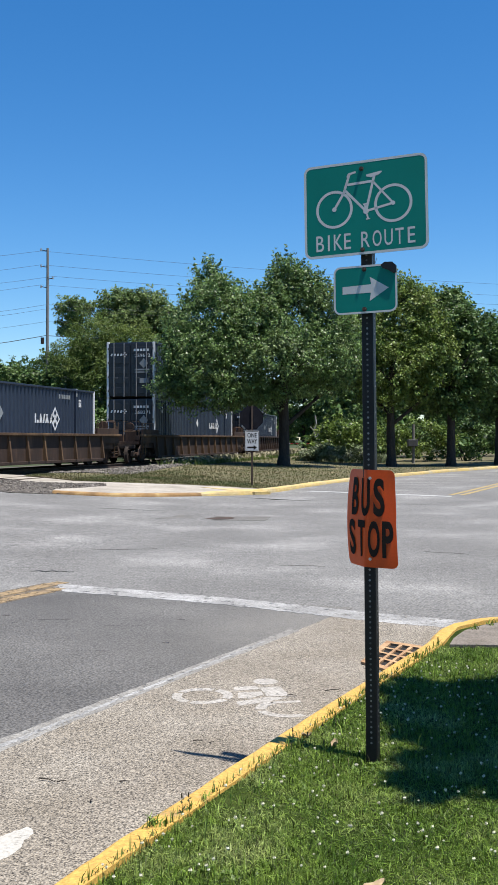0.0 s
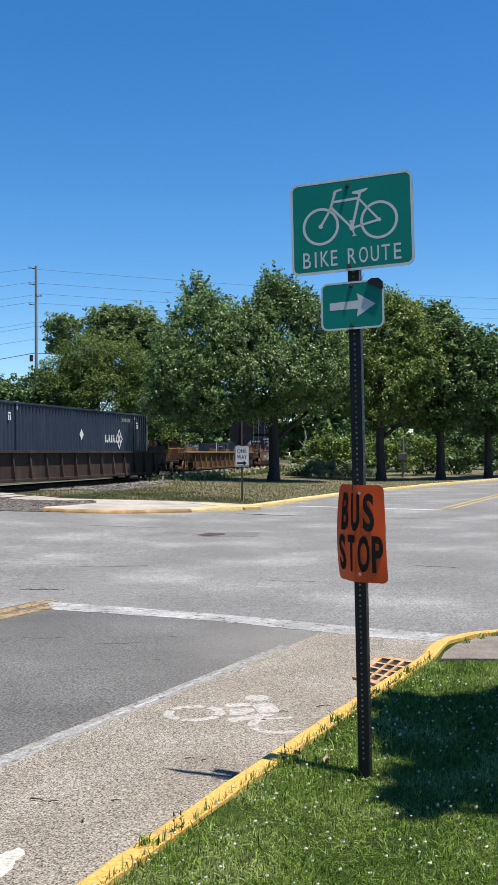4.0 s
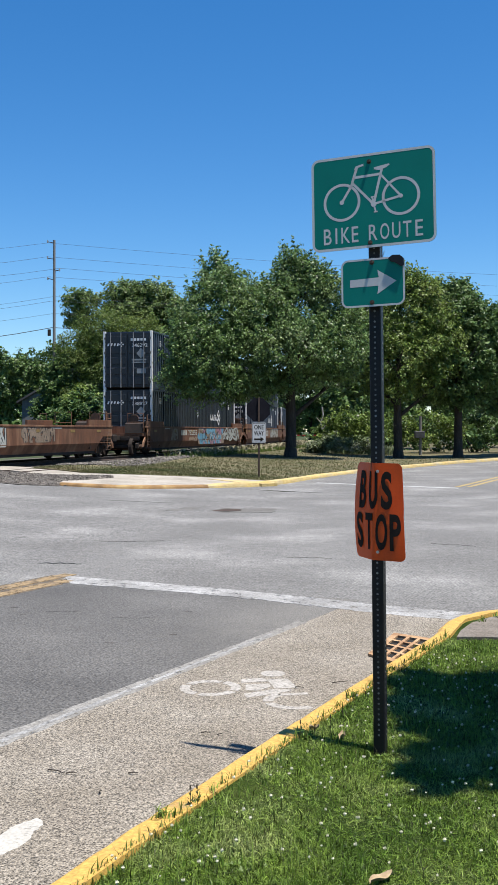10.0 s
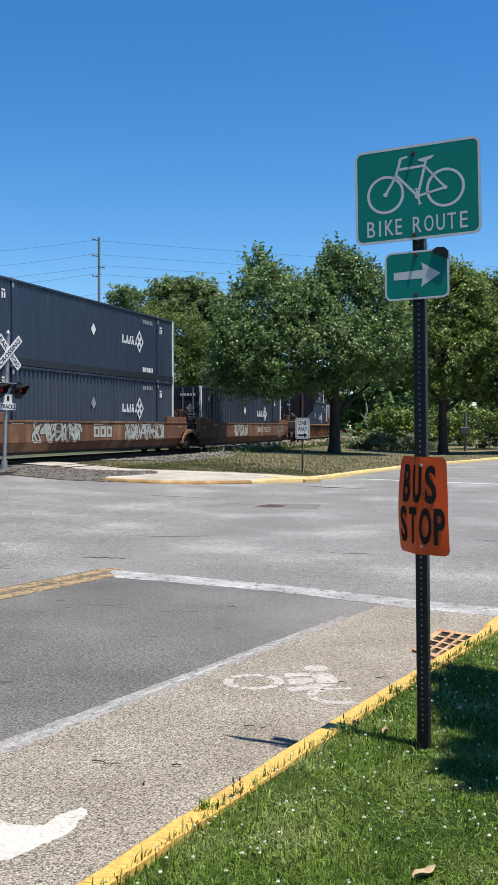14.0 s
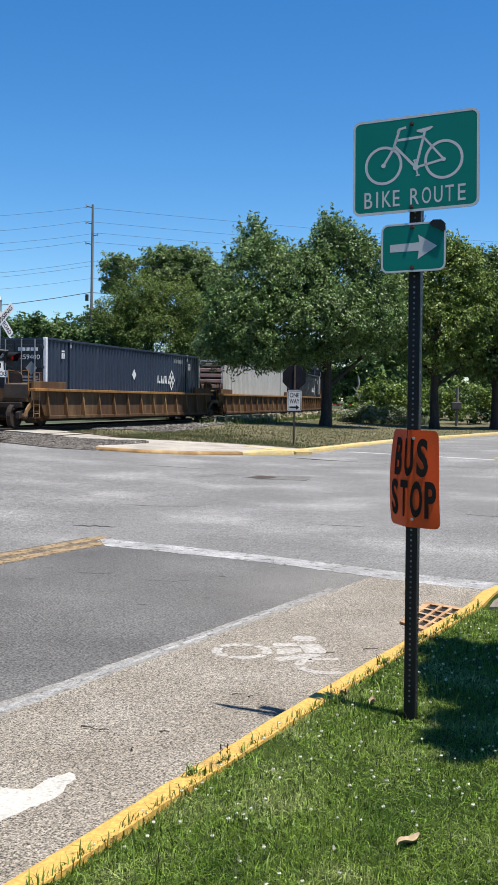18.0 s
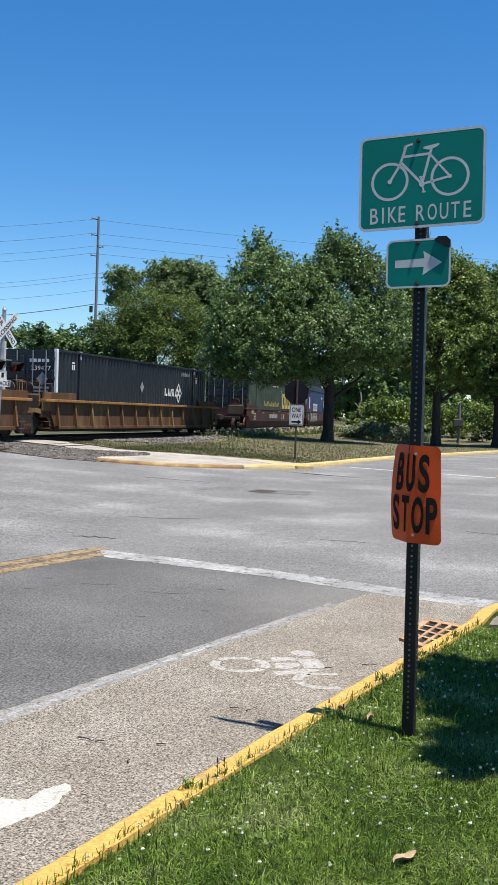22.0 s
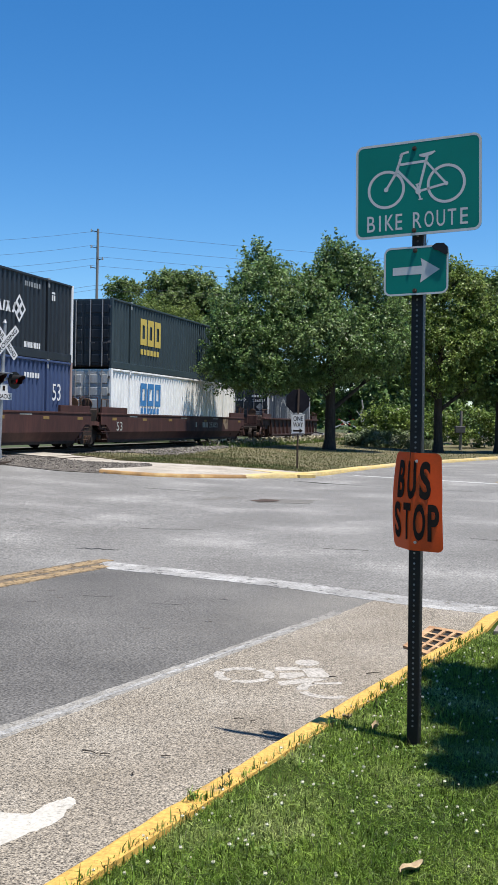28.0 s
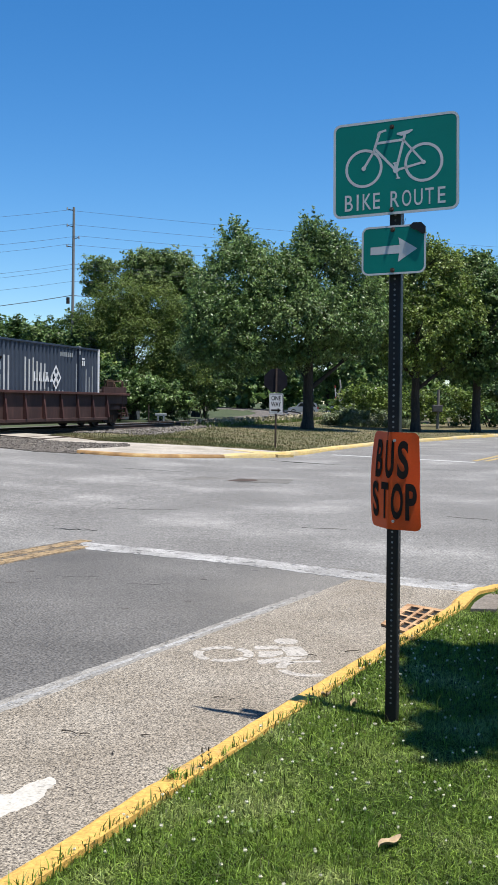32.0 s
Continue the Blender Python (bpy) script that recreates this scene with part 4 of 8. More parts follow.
# ---- the sign post at the kerb ----
POST = Vector((0.606, 4.832))
POST_M = pose(POST.x, POST.y, 0.10, 0, -0.7, -21.5)
sign_post = thing("sign_post", "black perforated square steel post carrying three signs, set in the verge", "sign post", at=POST_M)
PW = 0.0285
k = Kit().box(-PW, PW, -PW, PW, 0, 2.88, bevel=0.004)
part("post", k, M["black_steel"], sign_post)
# flat discs stand in for the holes; their greys paint the glints in them
k = Kit()
for i in range(110):
    z = 0.10 + 0.0254 * i
    for nx, ny in ((0, -1), (1, 0)):
        t = [2 * math.pi * j / 10 for j in range(10)]
        e = PW + 0.0008
        k.add([(ny * -0.0 + (0.0055 * math.cos(a) if nx == 0 else e), (-e if nx == 0 else 0.0055 * math.cos(a)), z + 0.0055 * math.sin(a)) for a in t], [tuple(range(10))])
tagged(part("hole", k, M["hole_grey"], sign_post), kind="stuff")


def bolt(parent, x, y, z, r=0.0075, long=0.011, metal="rust_post"):
    k = Kit().tube((x, y, z), (x, y - 0.003, z), r * 1.5, n=12).tube((x, y - 0.003, z), (x, y - long, z), r, r * 0.9, n=6)
    return part("bolt", k, M[metal], parent)


def face_poly(kit, pts, y=-0.0022):
    """A flat figure on the sign's face, its points in x and z."""
    n = len(pts)
    return kit.add([(x, y, z) for x, z in pts] + [(x, y + 0.0015, z) for x, z in pts], [tuple(range(n))] + [(i, n + i, n + (i + 1) % n, (i + 1) % n) for i in range(n)])


def stroke(kit, a, b, w, y=-0.0022):
    a, b = Vector(a), Vector(b)
    d = (b - a).normalized()
    s = Vector((-d.y, d.x)) * w / 2
    return face_poly(kit, [a - s, b - s, b + s, a + s], y)


def loop(kit, c, r, w, n=40, y=-0.0022):
    for i in range(n):
        t0, t1 = 2 * math.pi * i / n, 2 * math.pi * (i + 1) / n
        kit.add([(c[0] + q * math.cos(t), y, c[1] + q * math.sin(t)) for q, t in ((r - w / 2, t0), (r + w / 2, t0), (r + w / 2, t1), (r - w / 2, t1))], [(0, 1, 2, 3)])
    return kit


def border(kit, w, h, r, inset, wide, y=-0.0022):
    o, i = rounded(w - 2 * inset, h - 2 * inset, r - inset * 0.6, 6), rounded(w - 2 * inset - 2 * wide, h - 2 * inset - 2 * wide, max(r - wide - inset * 0.6, 0.004), 6)
    n = len(o)
    for a in range(n):
        b = (a + 1) % n
        kit.add([(o[a][0], y, o[a][1]), (o[b][0], y, o[b][1]), (i[b][0], y, i[b][1]), (i[a][0], y, i[a][1])], [(0, 1, 2, 3)])
    return kit


SIGN_M = pose(0.556, 4.785, 2.786, -2.3, -1.7, -21.5)
route_sign = thing("bike_route_sign", "green metal sign with white bicycle and lettering, bolted to the post", "sign", at=SIGN_M)
SW, SH = 0.610, 0.457
part("plate", Kit().prism(rounded(SW, SH, 0.038, 8), -0.0018, 0.0018), M["sign_green"], route_sign)
part("border", border(Kit(), SW, SH, 0.038, 0.0, 0.012), M["sign_white"], route_sign, "white border")
FW, BW = (-0.152, 0.004), (0.139, 0.005)
HEADT, CRANK = (-0.092, 0.118), (0.006, -0.020)
figure = part("bicycle", loop(Kit(), FW, 0.086, 0.013), M["sign_white"], route_sign, "white bicycle figure")
part("rear_wheel", loop(Kit(), BW, 0.086, 0.013), M["sign_white"], figure)
for name, a, b, w in (("fork", FW, (-0.104, 0.078), 0.012), ("head_tube", (-0.104, 0.078), (-0.074, 0.168), 0.012), ("top_tube", HEADT, (0.038, 0.122), 0.012), ("down_tube", (-0.100, 0.095), CRANK, 0.012),
                      ("seat_tube", CRANK, (0.050, 0.152), 0.012), ("chain_stay", CRANK, BW, 0.011), ("seat_stay", (0.040, 0.122), BW, 0.010), ("handlebar", (-0.080, 0.168), (-0.042, 0.176), 0.010),
                      ("handlebar", (-0.078, 0.168), (-0.084, 0.154), 0.010), ("crank", CRANK, (0.016, -0.058), 0.008), ("crank", CRANK, (0.0, 0.012), 0.008), ("pedal", (0.006, -0.059), (0.026, -0.058), 0.006), ("pedal", (-0.008, 0.014), (0.010, 0.016), 0.006)):
    part(name, stroke(Kit(), a, b, w), M["sign_white"], figure)
part("saddle", face_poly(Kit(), [(0.010, 0.148), (0.034, 0.141), (0.070, 0.150), (0.088, 0.162), (0.084, 0.167), (0.010, 0.157)], -0.0024), M["sign_white"], figure)
for c, r in ((FW, 0.011), (BW, 0.010), (CRANK, 0.014)):
    part("hub", face_poly(Kit(), [(c[0] + r * math.cos(t), c[1] + r * math.sin(t)) for t in (2 * math.pi * i / 16 for i in range(16))], -0.0026), M["sign_white"], figure)
set_letters("BIKE", -0.157, 0.077, ((-0.246, -0.207), (-0.187, -0.178), (-0.157, -0.114), (-0.105, -0.072)), M["sign_white"], route_sign, -0.0018, 0.0005, 0.004)
set_letters("ROUTE", -0.157, 0.077, ((-0.020, 0.022), (0.036, 0.080), (0.094, 0.134), (0.147, 0.187), (0.206, 0.242)), M["sign_white"], route_sign, -0.0018, 0.0005, 0.004)
bolt(route_sign, -0.014, -0.002, 0.188)
bolt(route_sign, -0.014, -0.002, -0.205)

arrow_sign = thing("arrow_sign", "small green sign with a white arrow, bolted to the post", "sign", at=pose(0.556, 4.765, 2.388, -2.0, -1.3, -21.5))
AW, AH = 0.312, 0.232
part("plate", Kit().prism(rounded(AW, AH, 0.034, 8), -0.0018, 0.0018), M["sign_green"], arrow_sign)
part("border", border(Kit(), AW, AH, 0.034, 0.0, 0.009), M["sign_white"], arrow_sign, "white border")
k = Kit()
face_poly(k, [(-0.112, -0.018), (0.028, -0.018), (0.022, -0.058), (0.115, 0.0), (0.024, 0.058), (0.030, 0.022), (-0.112, 0.018)])
part("arrow", k, M["sign_white"], arrow_sign, "white arrow")
bolt(arrow_sign, -0.004, -0.002, 0.096)
bolt(arrow_sign, -0.004, -0.002, -0.096)
k = Kit().prism([(0.078, 0.108), (0.098, 0.122), (0.135, 0.120), (0.152, 0.104), (0.154, 0.072), (0.140, 0.066), (0.110, 0.086), (0.088, 0.094)], -0.012, 0.008)
part("tape", k, M["black_steel"], arrow_sign, "black tape wrapped round one corner")
k = Kit().tube((0.035, 0.01, 0.115), (0.037, 0.012, 0.165), 0.002, n=5).tube((0.045, 0.01, 0.115), (0.055, 0.014, 0.150), 0.0015, n=5)
part("wire_end", k, M["galvanised"], arrow_sign)

# the orange sign is curled and creased down its length
BWD, BHT = 0.325, 0.470
bus_sign = thing("bus_stop_sign", "curled orange metal sign with black lettering, bolted to the post", "sign", at=pose(0.592, 4.790, 1.287, 0, 0.6, -21.5))
FOLD = radians(50)
SHIFT = -0.0405


def bent(x, z):
    """Where a place of the flat sheet lies once its one side is bent back behind the post."""
    x, z = np.asarray(x, float), np.asarray(z, float)
    l = np.maximum(-x - 0.027, 0)
    soft = l * l / (l + 0.006)
    bx = np.maximum(x, -0.027) - l + soft * (1 - math.cos(FOLD))
    by = soft * math.sin(FOLD) - 0.02 * np.maximum(x, 0) + 0.006 * np.sin(z * 8) * np.clip(x * 12, 0, 1)
    bx = bx + np.clip(x * 9, 0, 1) * (np.where(z < -0.02, -(z + 0.02) * 0.07, 0) - 0.06 * np.maximum(z - 0.02, 0) - 0.002)
    bx = bx - 0.017 * np.clip(-(x + 0.03) * 9, 0, 1) * (1 - (z / 0.235) ** 2)
    return bx, by


rows = []
levels = [-BHT / 2 + 0.028 * (1 - math.cos(radians(9 * i))) for i in range(11)]
levels = levels + [-BHT / 2 + 0.028 + (BHT - 0.056) * i / 20 for i in range(1, 20)] + [-z for z in reversed(levels)]
for z in levels:
    e = 0.028 - math.sqrt(max(0.028 ** 2 - max(0.0, abs(z) - (BHT / 2 - 0.028)) ** 2, 0))
    row = []
    for i in range(31):
        x = SHIFT + (-BWD / 2 + e) + (BWD - 2 * e) * i / 30
        bx, by = bent(x, z)
        row.append((float(bx), float(by), z))
    rows.append(row)
k = Kit().grid(rows)
k.grid([[(x, y + 0.002, z) for x, y, z in reversed(r)] for r in rows])
part("plate", k, M["sign_orange"], bus_sign, smooth=True)
glyphs = []
for text, z, h, spans in (("BUS", 0.103, 0.184, ((-0.148, -0.092), (-0.066, -0.010), (0.008, 0.066))), ("STOP", -0.098, 0.176, ((-0.176, -0.116), (-0.092, -0.036), (-0.018, 0.040), (0.052, 0.108)))):
    glyphs += [(ob, (a + b) / 2, z) for ob, (a, b) in zip(set_letters(text, z, h, spans, M["sign_black"], bus_sign, 0, 0.0015, 0.030), spans)]
for ob, x, z in glyphs:
    me = ob.data
    bm = bmesh.new()
    bm.from_mesh(me)
    for i in range(11):
        bmesh.ops.bisect_plane(bm, geom=bm.verts[:] + bm.edges[:] + bm.faces[:], plane_co=(-0.0325 + 0.0065 * i, 0, 0), plane_no=(1, 0, 0))
    for i in range(10):
        bmesh.ops.bisect_plane(bm, geom=bm.verts[:] + bm.edges[:] + bm.faces[:], plane_co=(0, 0, -0.09 + 0.02 * i), plane_no=(0, 0, 1))
    bm.to_mesh(me)
    bm.free()
    co = np.empty(len(me.vertices) * 3, np.float32)
    me.vertices.foreach_get("co", co)
    co = co.reshape(-1, 3)
    bx, by = bent(co[:, 0] + x, co[:, 2] + z)
    co[:, 1] += by - 0.0028
    co[:, 0] = bx - x
    me.vertices.foreach_set("co", co.ravel())
    me.update()
bolt(bus_sign, -0.010, -0.002, 0.195, 0.005, 0.006, "steel")
bolt(bus_sign, -0.005, -0.002, -0.195, 0.005, 0.006, "steel")

# ---- storm drain ----
drain = thing("storm_drain", "rusty iron drain grate set in the gutter", "drain", at=pose(0, 0, 0.012))
c0, c1, c2, c3 = Vector((0.86, 7.36)), Vector((1.14, 8.06)), Vector((1.40, 7.84)), Vector((1.04, 7.06))
k = Kit()
cols, rws = 3, 4
bl = lambda u, v: (c0.lerp(c1, v)).lerp(c3.lerp(c2, v), u)
k.add([(*bl(u, v), 0) for u, v in ((-0.12, -0.06), (1.05, -0.06), (1.05, 1.06), (-0.12, 1.06))], [(0, 1, 2, 3)])
# no depth here: a near-black sheet paints the shade under the bars
part("well", Kit().add([(*bl(u, v), -0.003) for u, v in ((0, 0), (1, 0), (1, 1), (0, 1))], [(0, 1, 2, 3)]), M["shaft_shade"], drain, "near-black sheet painted as the shade below the grate")
k = Kit()


def slab(kit, u0, u1, v0, v1, top=0.014):
    q = [bl(u, v) for u, v in ((u0, v0), (u1, v0), (u1, v1), (u0, v1))]
    kit.add([(*p, top) for p in q] + [(*p, -0.002) for p in q], [(0, 1, 2, 3), (0, 4, 5, 1), (1, 5, 6, 2), (2, 6, 7, 3), (3, 7, 4, 0)])


slab(k, -0.10, 0.07, -0.05, 1.05)
slab(k, 0.93, 1.04, -0.05, 1.05)
slab(k, 0.07, 0.93, -0.05, 0.05)
slab(k, 0.07, 0.93, 0.95, 1.05)
part("frame", k, M["rust_iron"], drain)
for i in range(1, cols):
    k = Kit()
    u = 0.07 + 0.86 * i / cols
    slab(k, u - 0.04, u + 0.04, 0.05, 0.95, 0.013)
    part("bar", k, M["rust_iron"], drain)
for i in range(1, rws):
    k = Kit()
    v = 0.05 + 0.9 * i / rws
    slab(k, 0.07, 0.93, v - 0.026, v + 0.026, 0.0125)
    part("bar", k, M["rust_iron"], drain)
# ---- one-way sign with the back of a stop sign ----
ow = thing("one_way_sign", "white one-way sign below the dark back of a stop sign", "sign", at=pose(0.10, 32.6, lie(0.1, 32.6) + 0.07, 0, 0, 1.5))
part("post", Kit().box(-0.03, 0.03, -0.022, 0.022, 0, 2.62, bevel=0.004), M["rust_post"], ow)
part("plate", Kit().prism(rounded(0.457, 0.66, 0.04, 5), -0.035, -0.031, pose(0, 0, 1.47)), M["sign_white"], ow, "white plate")
part("border", border(Kit(), 0.457, 0.66, 0.04, 0.018, 0.014, -0.0365), M["sign_black"], ow, "black border", at=pose(0, 0, 1.47))
lettering("lettering", "ONE", 0.155, M["sign_black"], ow, pose(0, -0.036, 1.65), 0.31, 0.003, "black lettering", bold=0.015)
lettering("lettering", "WAY", 0.155, M["sign_black"], ow, pose(0, -0.036, 1.45), 0.33, 0.003, "black lettering", bold=0.015)
k = Kit()
face_poly(k, [(-0.16, -0.03), (0.05, -0.03), (0.05, -0.085), (0.165, 0.0), (0.05, 0.085), (0.05, 0.03), (-0.16, 0.03)])
part("arrow", k, M["sign_black"], ow, "black arrow", at=pose(0, -0.036, 1.25))
r8 = 0.38 / math.cos(radians(22.5))
part("stop_plate", Kit().prism([(r8 * math.cos(radians(22.5 + 45 * i)), r8 * math.sin(radians(22.5 + 45 * i))) for i in range(8)], 0.03, 0.034, pose(-0.02, 0, 2.22)), M["sign_back"], ow, "dark back of an octagonal sign")

# ---- railway crossing signal ----
signal = thing("crossing_signal", "railway crossing mast with white crossbuck and red lamps", "crossing signal", at=pose(-8.51, 28.25, 0.36, 0, 1.9, 0) @ pose(0, 0, 0, 0, 0, 62.5))
part("mast", Kit().tube((0, 0, 0), (0, 0, 4.0), 0.055, 0.055, 12).tube((0, 0, 4.0), (0, 0, 4.1), 0.07, 0.02, 12), M["galvanised"], signal)
part("foot", Kit().tube((0, 0, 0), (0, 0, 0.35), 0.10, 0.085, 12).box(-0.2, 0.2, -0.2, 0.2, -0.05, 0.04, bevel=0.01), M["galvanised"], signal)
for name, ang, words in (("RAILROAD", 45, (("RAIL", -0.34), ("ROAD", 0.34))), ("CROSSING", -45, (("CROSSING", 0.0),))):
    yy = -0.075 if ang > 0 else -0.085
    blade = part("crossbuck_blade", Kit().prism(rounded(1.22, 0.229, 0.02, 4), -0.003, 0.003), M["sign_white_bright"], signal, "white crossbuck blade", at=pose(0, yy, 3.46, 0, ang, 0))
    for w, x in words:
        lettering("lettering", w, 0.135, M["sign_black"], blade, pose(x, -0.0035, 0), 0.42 if len(w) == 4 else 1.08, 0.003, "black lettering", bold=0.012)
bar = part("lamp_bar", Kit().tube((-0.42, 0, 2.42), (0.42, 0, 2.42), 0.03, n=8).box(-0.09, 0.09, -0.09, 0.09, 2.34, 2.5, bevel=0.01), M["galvanised"], signal)
part("cover_plate", Kit().box(-0.5, 0.25, -0.16, 0.1, 2.56, 2.585, bevel=0.005), M["galvanised"], signal)
for x in (-0.38, 0.38):
    disc = part("lamp_backing", Kit().tube((x, -0.10, 2.38), (x, -0.125, 2.38), 0.25, n=28), M["black_steel"], signal, "black round lamp backing")
    part("lens", Kit().tube((x, -0.125, 2.38), (x, -0.15, 2.38), 0.105, 0.09, 20), M["red_lens"], disc, "red lamp lens")
    k = Kit()
    rows = []
    for yy, rr, cut in ((-0.125, 0.165, 0.0), (-0.30, 0.155, 0.05), (-0.50, 0.145, 0.20)):
        rows.append([(x + rr * math.cos(radians(a)), yy + cut * (1 - max(math.sin(radians(a)), 0)), 2.38 + rr * math.sin(radians(a))) for a in range(-40, 221, 20)])
    k.grid(rows)
    part("hood", k, M["black_steel"], disc, "black lamp hood")
plate = part("track_plate", Kit().prism([(-0.17, -0.02), (-0.17, 0.24), (0.17, 0.24), (0.17, -0.02), (0.34, -0.02), (0.34, -0.22), (-0.34, -0.22), (-0.34, -0.02)], -0.003, 0.003), M["sign_white_bright"], signal, "white stepped plate below the lamps", at=pose(0, -0.075, 2.02))
lettering("lettering", "TRACKS", 0.125, M["sign_black"], plate, pose(0, -0.0035, -0.12), 0.58, 0.003, "black lettering", bold=0.012)
part("bars", Kit().box(-0.05, 0.05, -0.006, -0.003, 0.04, 0.18), M["sign_black"], plate)

# ---- power line ----
PX, PY = -14.35, 70.6
pole = thing("utility_pole", "tall weathered wooden utility pole", "utility pole", at=pose(PX, PY, 0.1))
part("mast", Kit().tube((0, 0, 0), (0.05, 0, 15.1), 0.125, 0.085, 12), M["wood_pole"], pole)
for s, z in ((-1, 13.75), (1, 12.9), (-1, 12.3), (-1, 14.9)):
    b = part("bracket", Kit().tube((0, 0, z), (s * 0.42, 0, z + 0.08), 0.03, n=6), M["iron_dark"], pole)
    part("insulator", Kit().tube((s * 0.42, 0, z), (s * 0.42, 0, z + 0.2), 0.055, 0.04, 8), M["grey_paint"], b)
part("transformer", Kit().tube((-0.30, -0.1, 8.3), (-0.30, -0.1, 8.75), 0.12, 0.12, 12), M["iron_dark"], pole)
for s, z, sag in ((-0.42, 14.9, 1.4), (-0.42, 13.92, 1.5), (0.42, 13.1, 1.5), (-0.42, 12.5, 1.5), (0, 11.1, 1.6), (0, 10.8, 1.6), (0, 9.9, 1.5), (-0.1, 8.9, 1.7)):
    cable = thing("power_line", "thin dark overhead power line", "cable", "power lines")
    for ex, ey, dz, sg in ((-48, 62, -0.6, sag), (60, 104, 2.2, 0.8)):
        pts = []
        for i in range(15):
            t = i / 14
            pts.append(Vector((PX + s, PY, z + 0.1)).lerp(Vector((ex, ey, z + dz)), t) - Vector((0, 0, 4 * sg * t * (1 - t))))
        part("span", Kit().pipe(pts, 0.009 if z > 9.5 else 0.024, 5), M["wire"], cable)

# ---- house behind the trees ----
house = thing("house", "blue-grey gabled house behind the trees", "house", at=pose(-14.75, 80.0, 0.1, 0, 0, 8))
part("wall", Kit().prism([(-4, 0), (4, 0), (4, 4.0), (0, 6.35), (-4, 4.0)], 0, 7), M["siding"], house)
part("roof", Kit().prism([(-4.4, 3.76), (0, 6.42), (4.4, 3.76), (4.4, 3.92), (0, 6.62), (-4.4, 3.92)], -0.3, 7.3), M["roof_dark"], house)
window = part("window", Kit().box(-2.4, -1.4, -0.03, 0.02, 1.2, 2.4), M["black_steel"], house)
for x0, x1, z0, z1 in ((-2.48, -2.4, 1.12, 2.48), (-1.4, -1.32, 1.12, 2.48), (-2.4, -1.4, 1.12, 1.2), (-2.4, -1.4, 2.4, 2.48)):
    part("frame", Kit().box(x0, x1, -0.05, 0.02, z0, z1), M["gate_white"], window)

# ---- small things by the far verge ----
meter = thing("utility_box", "grey utility post with a box", "utility post", at=pose(10.75, 65.0, lie(10.75, 65) + 0.05))
part("post", Kit().tube((0, 0, 0), (0, 0, 2.6), 0.10, 0.09, 10), M["wood_pole"], meter)
part("box", Kit().box(-0.40, 0.25, -0.3, 0.1, 1.15, 1.6, bevel=0.03), M["galvanised_dark"], meter)
dead = thing("dead_tree", "pale leaning dead tree among the bushes", "dead tree", at=pose(5.1, 77.0, 0.0))
part("trunk", Kit().pipe([(0, 0, 0), (0.05, 0, 1.6), (-0.06, 0, 2.3), (0.12, 0, 2.9), (0.02, 0, 3.5)], 0.06).tube((-0.06, 0, 2.3), (-0.4, 0, 2.7), 0.035, 0.02, 6).tube((0.05, 0, 1.7), (0.4, 0, 2.3), 0.04, 0.02, 6), M["pale_wood"], dead)
buffer = thing("switch_stand", "low iron switch stand beside the track", "switch stand", at=pose(*track(57.5, 3.4)[0], 0.25))
part("base", Kit().box(-0.5, 0.5, -0.15, 0.15, 0, 0.15, bevel=0.02), M["iron_dark"], buffer)
part("stand", Kit().tube((-0.55, 0, 0), (-0.55, 0, 1.15), 0.035, n=8), M["rust_post"], buffer)
part("lever", Kit().box(-0.15, 0.55, -0.1, 0.1, 0.45, 0.62, bevel=0.02).box(0.0, 0.08, -0.1, 0.1, 0.1, 0.5).box(0.35, 0.43, -0.1, 0.1, 0.1, 0.5), M["grey_paint"], buffer)

# ---- the street behind the woods, with traffic ----
tagged(part("far_street", Kit().grid([[(x, y, 0.02) for x in (-90, -30, 0, 30, 90, 260)] for y in (146.5, 153.5)]), M["asphalt_old"]), "grey street behind the railway", "road", kind="structure")


